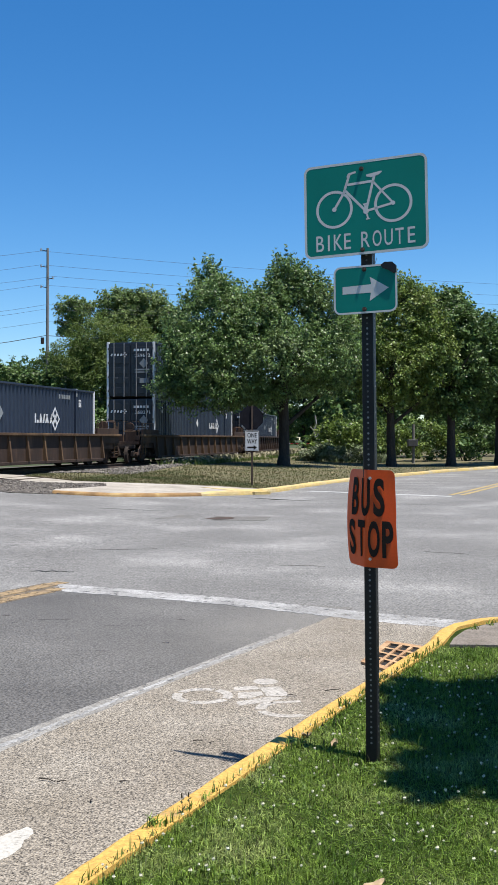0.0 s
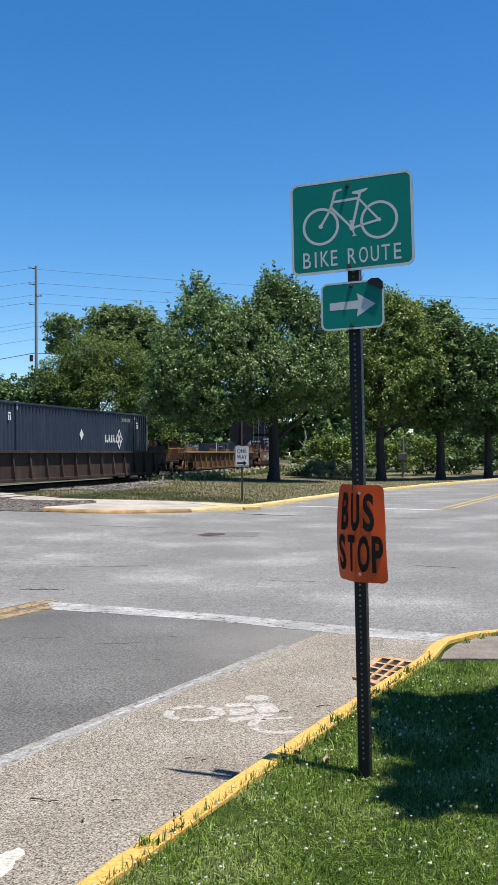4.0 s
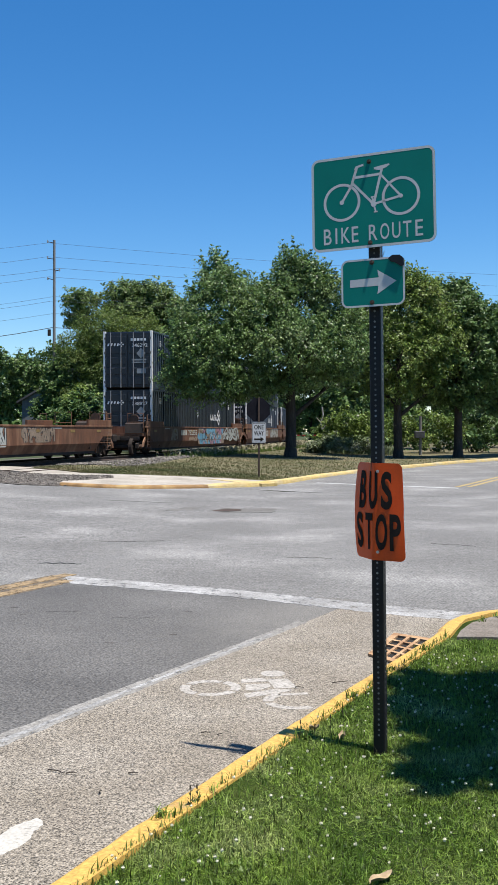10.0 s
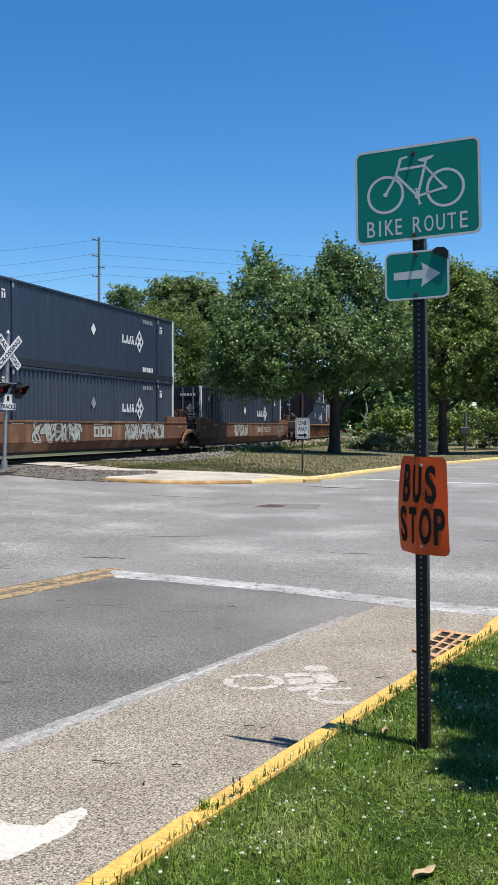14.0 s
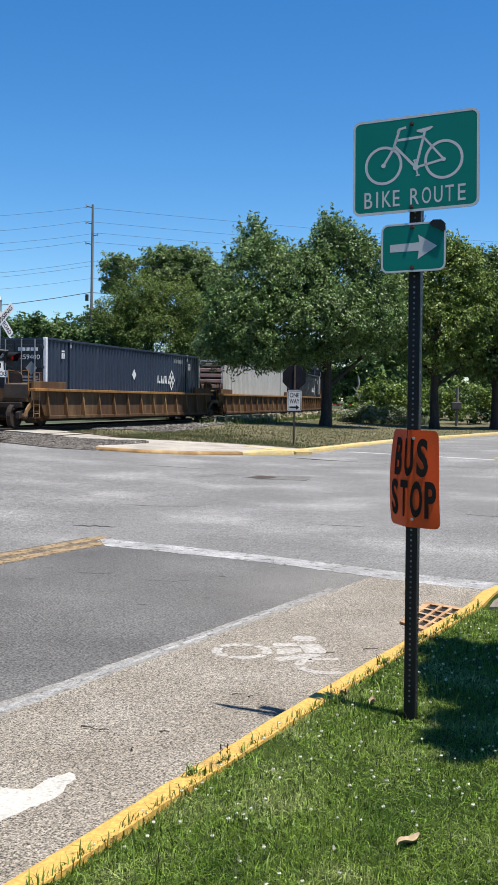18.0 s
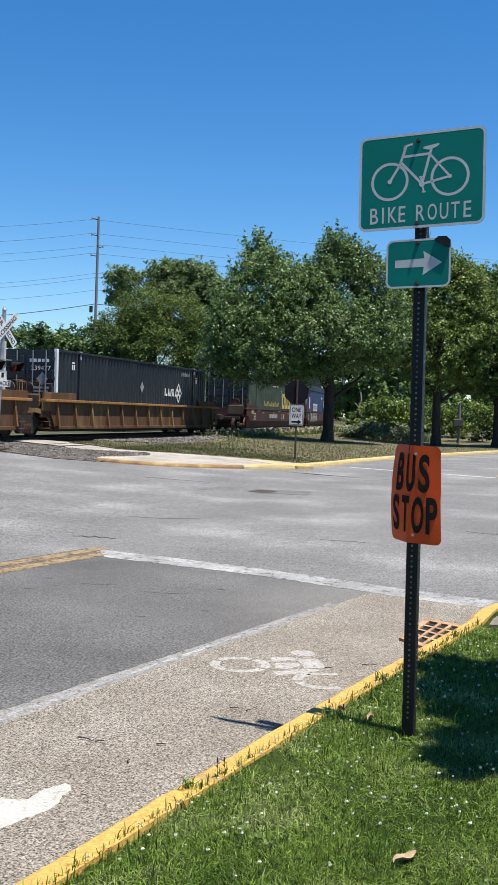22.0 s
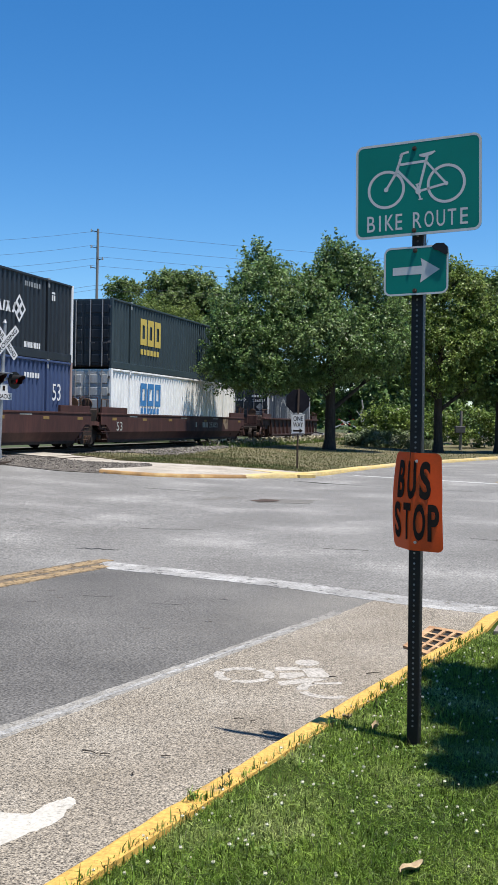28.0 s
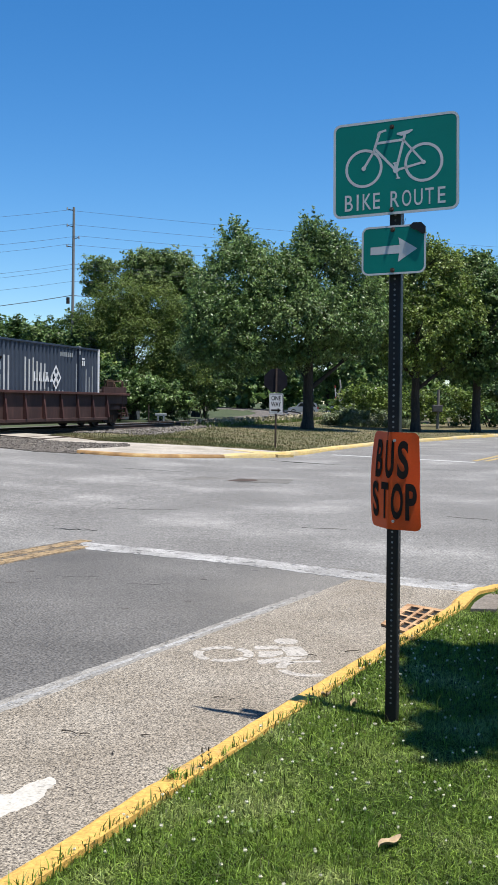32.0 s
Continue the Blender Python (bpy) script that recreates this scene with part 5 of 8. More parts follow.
def motor_car(label, paint, roof, length, height, tail):
    """A car seen from its side, nose towards -x."""
    car = thing("car", label, "car", "cars in traffic")
    L, W = length, 1.82
    low = [(-L / 2, 0.45), (-L / 2 + 0.06, 0.72), (-L / 2 + 0.35, 0.90), (-L / 2 + 1.25, 1.02), (L / 2 - 0.25, 1.05), (L / 2 - 0.02, 0.95), (L / 2, 0.5), (L / 2 - 0.1, 0.28), (-L / 2 + 0.1, 0.28)]
    part("body", Kit().prism(low, -W / 2, W / 2), paint, car)
    cab = [(-L / 2 + 1.15, 1.0), (-L / 2 + 1.95, height - 0.06), (-L / 2 + 2.4, height), (L / 2 - 0.9, height), (L / 2 - tail, height - 0.12), (L / 2 - 0.15, 1.03)]
    part("cabin", Kit().prism(cab, -W / 2 + 0.12, W / 2 - 0.12), paint, car)
    for x0, x1, a, b in ((-L / 2 + 1.45, -L / 2 + 2.35, 0.5, 0.12), (-L / 2 + 2.45, -L / 2 + 3.3, 0.0, 0.0), (-L / 2 + 3.4, L / 2 - 0.55, 0.0, 0.18)):
        k = Kit().add([(x0, -W / 2 + 0.115, 1.06), (x1 + (0 if b < 0.15 else 0.2), -W / 2 + 0.115, 1.06), (x1 - (b if b >= 0.15 else 0), -W / 2 + 0.115, height - 0.14), (x0 + a, -W / 2 + 0.115, height - 0.14)], [(0, 1, 2, 3)])
        part("window", k, M["car_glass"], car, "dark window")
    for x in (-L / 2 + 0.85, L / 2 - 0.85):
        for y in (-W / 2, W / 2 - 0.2):
            tyre = part("wheel", Kit().tube((x, y - 0.02, 0.34), (x, y + 0.22, 0.34), 0.34, n=20), M["rubber"], car)
            part("rim", Kit().tube((x, y - 0.03, 0.34), (x, y + 0.1, 0.34), 0.21, n=14), M["galvanised"], tyre)
    part("headlight", Kit().box(-L / 2 + 0.02, -L / 2 + 0.4, -W / 2 - 0.01, -W / 2 + 0.3, 0.68, 0.84), M["grey_paint"], car)
    part("tail_light", Kit().box(L / 2 - 0.2, L / 2 - 0.01, -W / 2 - 0.01, -W / 2 + 0.2, 0.78, 1.0), M["red_lens"], car)
    return car


# crossing gates of the far street: each arm turns about its mast
gate_arms = []
for gx, sgn in ((5.7, 1), (9.45, -1)):
    gate = thing("crossing_gate", "far railway crossing gate with a striped arm", "crossing gate", "crossing gates", at=pose(gx, 148.0, 0.0))
    part("mast", Kit().tube((0, 0, 0), (0, 0, 1.6), 0.07, n=10).box(-0.2, 0.2, -0.2, 0.2, 0.75, 1.25, bevel=0.03), M["galvanised_dark"], gate)
    span = lambda a, b: sorted((sgn * a, sgn * b))
    arm = part("arm", Kit().box(*span(0, 3.3), -0.29, -0.24, -0.075, 0.075), M["gate_white"], gate, "white arm with red bands", at=pose(0, 0, 1.0))
    for a in (1.24, 2.89):
        part("band", Kit().box(*span(a, a + 0.41), -0.294, -0.236, -0.079, 0.079), M["gate_red"], arm, "red band")
    gate_arms.append((arm, sgn))
suv = motor_car("silver sport utility vehicle driving on the far street", M["car_silver"], None, 4.6, 1.72, 0.35)
wagon = motor_car("grey-blue estate car following on the far street", M["car_blue"], None, 4.7, 1.5, 0.7)

# ---- the freight train ----
CL, CW, CH = 16.15, 2.59, 2.89
SPEED = 9.655
movers = []


def corrugated(kit, x0, x1, y, z0, z1, out=-1, pitch=0.28, deep=0.04):
    """A sheet with upright folds in the plane y."""
    xs, ys = [], []
    n = max(int((x1 - x0) / pitch), 1)
    p = (x1 - x0) / n
    for i in range(n):
        for f, d in ((0.0, 0), (0.38, 0), (0.5, 1), (0.88, 1)):
            xs.append(x0 + (i + f) * p)
            ys.append(y - out * deep * d)
    xs.append(x1)
    ys.append(y)
    return kit.grid([[(a, b, z0) for a, b in zip(xs, ys)], [(a, b, z1) for a, b in zip(xs, ys)]])


def emblem(parent, x, z, s, material, y):
    """A wordmark of slanting strokes and a lattice diamond, as plain shapes."""
    for i, (a, w, lean, top) in enumerate(((0.0, 0.11, 0.0, 1.0), (0.16, 0.17, 0.0, 0.32), (0.40, 0.10, 0.05, 1.0), (0.56, 0.10, -0.10, 0.8), (0.70, 0.10, 0.08, 1.0), (0.90, 0.10, 0.14, 1.0), (1.10, 0.12, -0.16, 1.0), (1.30, 0.11, 0.16, 1.0))):
        a, h = x + (a - 1.42) * s, 0.36 * s * top
        o = [(a, z - 0.18 * s), (a + w * s, z - 0.18 * s), (a + (w + lean) * s, z - 0.18 * s + h), (a + lean * s, z - 0.18 * s + h)]
        part("wordmark", Kit().prism(o, y - 0.004, y - 0.001), material, parent, "white stroke of a wordmark")
    c = x + 0.36 * s
    for dx, dz in ((0.20, 0), (-0.20, 0), (0, 0.23), (0, -0.23)):
        v = [(c + (dx + a * r) * s * 1.05, y - 0.004, z + (dz + b * r * 1.1) * s * 1.05) for r in (0.22, 0.12) for a, b in ((-1, 0), (0, -1), (1, 0), (0, 1))]
        part("emblem", Kit().add(v, [(i, (i + 1) % 4, 4 + (i + 1) % 4, 4 + i) for i in range(4)]), material, parent, "white lattice diamond emblem")


def bars(parent, x, z, widths, height, material, y, gap=0.06):
    """Small print as plain bars."""
    for w in widths:
        part("marking", Kit().box(x, x + w, y - 0.004, y, z, z + height), material, parent)
        x += w + gap


def door_end(box, mat, style, number, mark):
    """The end that leads: two doors with lock rods, hinges and marks, or plain ribs across."""
    x = -CL / 2
    h0, h1 = 0.12, CH - 0.10
    if style == "ribs":
        k = Kit()
        for i in range(9):
            z = h0 + (h1 - h0) * i / 9
            k.box(x - 0.03, x + 0.05, -CW / 2 + 0.1, CW / 2 - 0.1, z + 0.04, z + 0.23, bevel=0.02)
        part("end_wall", k, M["rib_pink"], box, "end wall with rust-tinged ribs across")
        return
    for side in (-1, 1):
        y0, y1 = (-CW / 2 + 0.1, -0.01) if side < 0 else (0.01, CW / 2 - 0.1)
        k = Kit().box(x, x + 0.05, y0, y1, h0, h1)
        for i in range(5):
            z = h0 + 0.10 + (h1 - h0 - 0.1) * i / 5
            k.box(x - 0.028, x + 0.01, y0 + 0.06, y1 - 0.06, z, z + 0.36, bevel=0.02)
        door = part("door", k, mat, box)
        for f in (0.27, 0.73):
            y = y0 + (y1 - y0) * f
            part("lock_rod", Kit().tube((x - 0.06, y, h0 - 0.04), (x - 0.06, y, h1 + 0.04), 0.024, n=6), M["rod_grey"], door)
        for i in range(4):
            z = h0 + 0.25 + (h1 - h0 - 0.5) * i / 3
            yy = y0 - 0.03 if side < 0 else y1 - 0.05
            part("hinge", Kit().box(x - 0.04, x + 0.02, yy, yy + 0.08, z - 0.05, z + 0.05), M["galvanised_dark"], door)
        for f in (0.27, 0.73):
            y = y0 + (y1 - y0) * f
            part("lock_handle", Kit().box(x - 0.075, x - 0.045, y - 0.20, y + 0.05, 1.02, 1.07), M["galvanised_dark"], door)
        if side < 0 and mark:
            turn = Matrix(((0, 1, 0, x - 0.036), (-1, 0, 0, (y0 + y1) / 2), (0, 0, 1, 0), (0, 0, 0, 1)))
            for txt, z, w in (("", 2.42, 0.5),):
                k = Kit()
                for i in range(5):
                    k.box(-0.42 + i * 0.17, -0.30 + i * 0.17, -0.004, 0, 2.40, 2.52)
                part("marking", k, M["white_paint"], door, at=turn)
            if number:
                lettering("number", number, 0.17, M["white_paint"], door, turn @ pose(0.05, -0.001, 2.18), 0.82, 0.003, "white number")
            k = Kit()
            k.add([(0.12 + a * 0.24, -0.006, 1.78 + b * 0.26) for a, b in ((-1, 0), (0, -1), (1, 0), (0, 1))], [(0, 1, 2, 3)])
            part("placard", k, M["grey_paint"], door, "pale diamond placard", at=turn)
            k = Kit().box(-0.36, 0.40, -0.005, 0, 1.42, 1.50).box(-0.36, 0.36, -0.005, 0, 1.30, 1.36)
            part("marking", k, M["grey_paint"], door, at=turn)
            k = Kit().box(-0.10, 0.38, -0.005, 0, 0.78, 1.02)
            part("label_plate", k, M["grey_paint"], door, at=turn)
        if side > 0 and mark:
            turn = Matrix(((0, 1, 0, x - 0.036), (-1, 0, 0, (y0 + y1) / 2), (0, 0, 1, 0), (0, 0, 0, 1)))
            k = Kit()
            for i in range(4):
                k.prism([(-0.46 + i * 0.17, 2.16), (-0.38 + i * 0.17, 2.16), (-0.34 + i * 0.17, 2.29), (-0.42 + i * 0.17, 2.29)], -0.004, 0)
            part("wordmark", k, M["white_paint"], door, "white block wordmark", at=turn)
            k = Kit()
            for dx, dz in ((1, 0), (-1, 0), (0, 1), (0, -1)):
                k.box(0.30 + dx * 0.08 - 0.035, 0.30 + dx * 0.08 + 0.035, -0.004, 0, 2.23 + dz * 0.09 - 0.035, 2.23 + dz * 0.09 + 0.035)
            part("emblem", k, M["white_paint"], door, "white lattice emblem", at=turn)


def container(label, mat, door_mat, post_mat, style="doors", number="", mark=True, extra=None, rail_mat=None, smooth_side=False, seed=0):
    """A 53-foot container; its doors lead, and its origin is under its middle."""
    box = thing("container", label, "container", "containers on the train")
    x0, x1, y0, y1 = -CL / 2, CL / 2, -CW / 2, CW / 2
    pitch, deep = (0.22, 0.018) if smooth_side else (0.29, 0.055)
    for side, y in ((-1, y0 + 0.03), (1, y1 - 0.03)):
        k = Kit()
        corrugated(k, x0 + 0.12, x1 - 0.12, y, 0.20, CH - 0.06, side, pitch, deep)
        part("side_wall", k, mat, box)
    k = Kit().box(x0 + 0.1, x1 - 0.1, y0 + 0.05, y1 - 0.05, CH - 0.10, CH - 0.02)
    part("roof", k, mat, box)
    for y in (y0, y1 - 0.10):
        part("top_rail", Kit().box(x0 + 0.1, x1 - 0.1, y, y + 0.10, CH - 0.075, CH, bevel=0.01), rail_mat or mat, box)
        part("bottom_rail", Kit().box(x0 + 0.1, x1 - 0.1, y, y + 0.12, 0.02, 0.30, bevel=0.01), M["navy_dark"] if mark else (rail_mat or mat), box)
    part("floor", Kit().box(x0 + 0.1, x1 - 0.1, y0 + 0.1, y1 - 0.1, 0.06, 0.14), M["iron_dark"], box)
    for x in (x0, x1 - 0.13):
        for y in (y0, y1 - 0.13):
            part("corner_post", Kit().box(x, x + 0.13, y, y + 0.13, 0, CH, bevel=0.012), post_mat, box, "pale corner post" if post_mat is M["white_paint"] else "")
    for x in (x0 + 1.83, x1 - 1.95):
        for y in (y0 - 0.006, y1 - 0.13):
            k = Kit().box(x, x + 0.12, y, y + 0.136, 0, CH, bevel=0.008)
            post = part("lift_post", k, rail_mat or mat, box)
            if y < 0:
                part("lift_cap", Kit().box(x - 0.03, x + 0.16, y - 0.004, y + 0.12, CH - 0.02, CH + 0.03), M["grey_paint"], post)
                part("lift_socket", Kit().box(x, x + 0.12, y - 0.006, y, CH - 0.3, CH - 0.16), M["grey_paint"], post)
    part("rear_wall", corrugated(Kit(), -CW / 2 + 0.12, CW / 2 - 0.12, 0, 0.15, CH - 0.1, 1), mat, box, at=Matrix(((0, 1, 0, x1 - 0.04), (1, 0, 0, 0), (0, 0, 1, 0), (0, 0, 0, 1))))
    door_end(box, door_mat, style, number, mark)
    y = y0 + 0.028
    if mark:
        emblem(box, 3.85, 1.62, 0.98, M["white_paint"], y)
        k = Kit()
        k.add([(-0.2 + a * 0.22, y - 0.004, 1.76 + b * 0.25) for a, b in ((-1, 0), (0, -1), (1, 0), (0, 1))], [(0, 1, 2, 3)])
        part("placard", k, M["grey_paint"] if seed % 2 else M["white_paint"], box, "small pale diamond placard")
        bars(box, 4.55, 2.45, (0.10, 0.04, 0.10, 0.14, 0.10, 0.12, 0.10), 0.17, M["grey_paint"], y, 0.06)
        bars(box, 6.45, 2.40, (0.24,), 0.07, M["white_paint"], y)
        bars(box, 6.45, 2.16, (0.10, 0.10), 0.20, M["white_paint"], y, 0.05)
        bars(box, 4.55, 0.34, (0.12, 0.06, 0.10, 0.10, 0.05, 0.12, 0.10, 0.10), 0.20, M["white_paint"], y, 0.05)
        bars(box, -6.85, 2.42, (0.22,), 0.06, M["white_paint"], y)
        bars(box, -6.85, 2.18, (0.09, 0.09), 0.20, M["white_paint"], y, 0.05)
    if extra:
        extra(box, y)
    return box


def block_letters(parent, x, z, w, h, material, y, n=3, name="wordmark", label="block wordmark"):
    """A wordmark as heavy plain shapes."""
    s = w / n
    for i in range(n):
        a = x + i * s
        b, t = a + s * 0.86, s * 0.26
        o, q = [(a, z), (b, z), (b, z + h), (a, z + h)], [(a + t, z + h * 0.24), (b - t, z + h * 0.24), (b - t, z + h * 0.76), (a + t, z + h * 0.76)]
        part(name, Kit().add([(c, y - 0.005, d) for c, d in o + q], [(j, (j + 1) % 4, 4 + (j + 1) % 4, 4 + j) for j in range(4)]), material, parent, label)


def ribbon(pts, w, y, z0, z1):
    """A flat band along points in x and z, kept between two heights."""
    l, r = [], []
    for p, (a, b) in enumerate(pts):
        c, d = pts[max(p - 1, 0)], pts[min(p + 1, len(pts) - 1)]
        v = Vector((d[0] - c[0], d[1] - c[1])).normalized()
        l.append((a - v.y * w / 2, y, min(max(b + v.x * w / 2, z0), z1)))
        r.append((a + v.y * w / 2, y, min(max(b - v.x * w / 2, z0), z1)))
    return Kit().grid([l, r])


def scrawl(parent, x0, x1, z0, z1, mats, y, seed, n=9):
    """Sprayed letter-like figures, one to a cell: pale strokes over a darker shadow of themselves."""
    rnd = random.Random(seed)
    nodes = [(a, b) for a in (0.08, 0.5, 0.92) for b in (0.06, 0.5, 0.94)]
    cell = (x1 - x0) / n
    for i in range(n):
        for k in range(3):
            path = [rnd.choice(nodes)]
            while len(path) < 4:
                q = rnd.choice(nodes)
                if q != path[-1]:
                    path.append(q)
            path = smooth_line([(x0 + cell * (i + a * 1.1 + rnd.uniform(-0.08, 0.08)), z0 + (z1 - z0) * min(max(b + rnd.uniform(-0.08, 0.08), 0.02), 0.98)) for a, b in path], 5)
            if len(mats) > 1:
                part("graffiti", ribbon(path, 0.17, y - 0.0030 - 0.0002 * k, z0, z1), mats[-1], parent, "sprayed graffiti strokes")
            part("graffiti", ribbon(path, 0.10 * rnd.uniform(0.7, 1.2), y - 0.0050 - 0.0003 * k, z0, z1), mats[0], parent, "sprayed graffiti strokes")


def mural(parent, x0, x1, z0, z1, fills, ink, shine, y, seed, n=14):
    """A sprayed piece: overlapping patches of colour with inked curves and pale highlights."""
    rnd = random.Random(seed)
    cell = (x1 - x0) / n
    for i in range(n):
        cx = x0 + cell * (i + 0.5)
        for k in range(3):
            zc, r = z0 + (z1 - z0) * (k + 0.5) / 3 + rnd.uniform(-0.06, 0.06), cell * rnd.uniform(0.7, 1.0)
            pts = [(cx + r * rnd.uniform(0.6, 1.25) * math.cos(t), min(max(zc + (z1 - z0) * 0.26 * rnd.uniform(0.6, 1.3) * math.sin(t), z0), z1)) for t in (2 * math.pi * q / 9 for q in range(9))]
            depth = y - 0.0030 - 0.00012 * (i * 3 + k)
            part("graffiti", Kit().add([(a, depth, b) for a, b in pts], [tuple(range(9))]), fills[rnd.randrange(len(fills))], parent, "sprayed patch of colour")
    for layer, (mat, count, w) in enumerate(((ink, n * 3, 0.055), (shine, n, 0.05))):
        for i in range(count):
            cx, cz = rnd.uniform(x0, x1), rnd.uniform(z0 + 0.1, z1 - 0.1)
            a, swing, ln = rnd.uniform(0, 6.3), rnd.uniform(-2.4, 2.4), rnd.uniform(0.25, 0.6)
            pts = []
            for q in range(9):
                pts.append((min(max(cx, x0), x1), min(max(cz, z0), z1)))
                cx, cz = cx + ln / 8 * math.cos(a), cz + ln / 8 * math.sin(a)
                a += swing / 8
            part("graffiti", ribbon(pts, w * rnd.uniform(0.6, 1.3), y - 0.0088 - 0.001 * layer - 0.00001 * i, z0, z1), mat, parent, "sprayed outline")


def wheelset(parent, x):
    for y in (-0.755, 0.755):
        s = 1 if y > 0 else -1
        k = Kit()
        prof = [(0.0, 0.05), (0.13, 0.05), (0.15, 0.02), (0.34, 0.02), (0.36, 0.06), (0.42, 0.06), (0.42, -0.06), (0.45, -0.075), (0.44, -0.10), (0.0, -0.10)]
        nseg = 20
        k.grid([[(x + r * math.cos(2 * math.pi * i / nseg), y + s * w, 0.42 + r * math.sin(2 * math.pi * i / nseg)) for i in range(nseg + 1)] for r, w in prof])
        part("wheel", k, M["iron_dark"], parent, smooth=False)
    part("axle", Kit().tube((x, -0.75, 0.42), (x, 0.75, 0.42), 0.08, n=8), M["iron_dark"], parent)


def bogie(parent, x):
    """A two-axle truck with cast side frames."""
    tr = part("truck", Kit().box(x - 0.35, x + 0.35, -1.05, 1.05, 0.30, 0.62, bevel=0.05), M["iron_dark"], parent)
    for y in (-1.02, 1.02):
        out = [(-1.18, 0.34), (-1.18, 0.55), (-0.95, 0.62), (-0.5, 0.82), (0.5, 0.82), (0.95, 0.62), (1.18, 0.55), (1.18, 0.34), (0.72, 0.34), (0.45, 0.16), (-0.45, 0.16), (-0.72, 0.34)]
        k = Kit().prism([(x + a, b) for a, b in out], y - 0.07, y + 0.07)
        f = part("side_frame", k, M["iron_dark"], tr)
        for a in (-0.18, 0.0, 0.18):
            part("spring", Kit().tube((x + a, y - 0.09 if y < 0 else y + 0.09, 0.22), (x + a, y - 0.09 if y < 0 else y + 0.09, 0.5), 0.075, n=8), M["rust_dark"], tr)
        for a in (-0.9, 0.9):
            part("bearing", Kit().tube((x + a, y + (-0.07 if y < 0 else 0.07), 0.42), (x + a, y + (-0.20 if y < 0 else 0.20), 0.42), 0.11, n=10), M["rust_dark"], tr)
    for a in (-0.9, 0.9):
        wheelset(tr, x + a)
    return tr


def ladder(parent, x, y, z0, z1, mat, w=0.40):
    k = Kit()
    for dx in (0, w):
        k.tube((x + dx, y, z0), (x + dx, y, z1), 0.018, n=6)
    z = z0 + 0.12
    while z < z1:
        k.tube((x, y, z), (x + w, y, z), 0.014, n=5)
        z += 0.30
    return part("ladder", k, mat, parent)


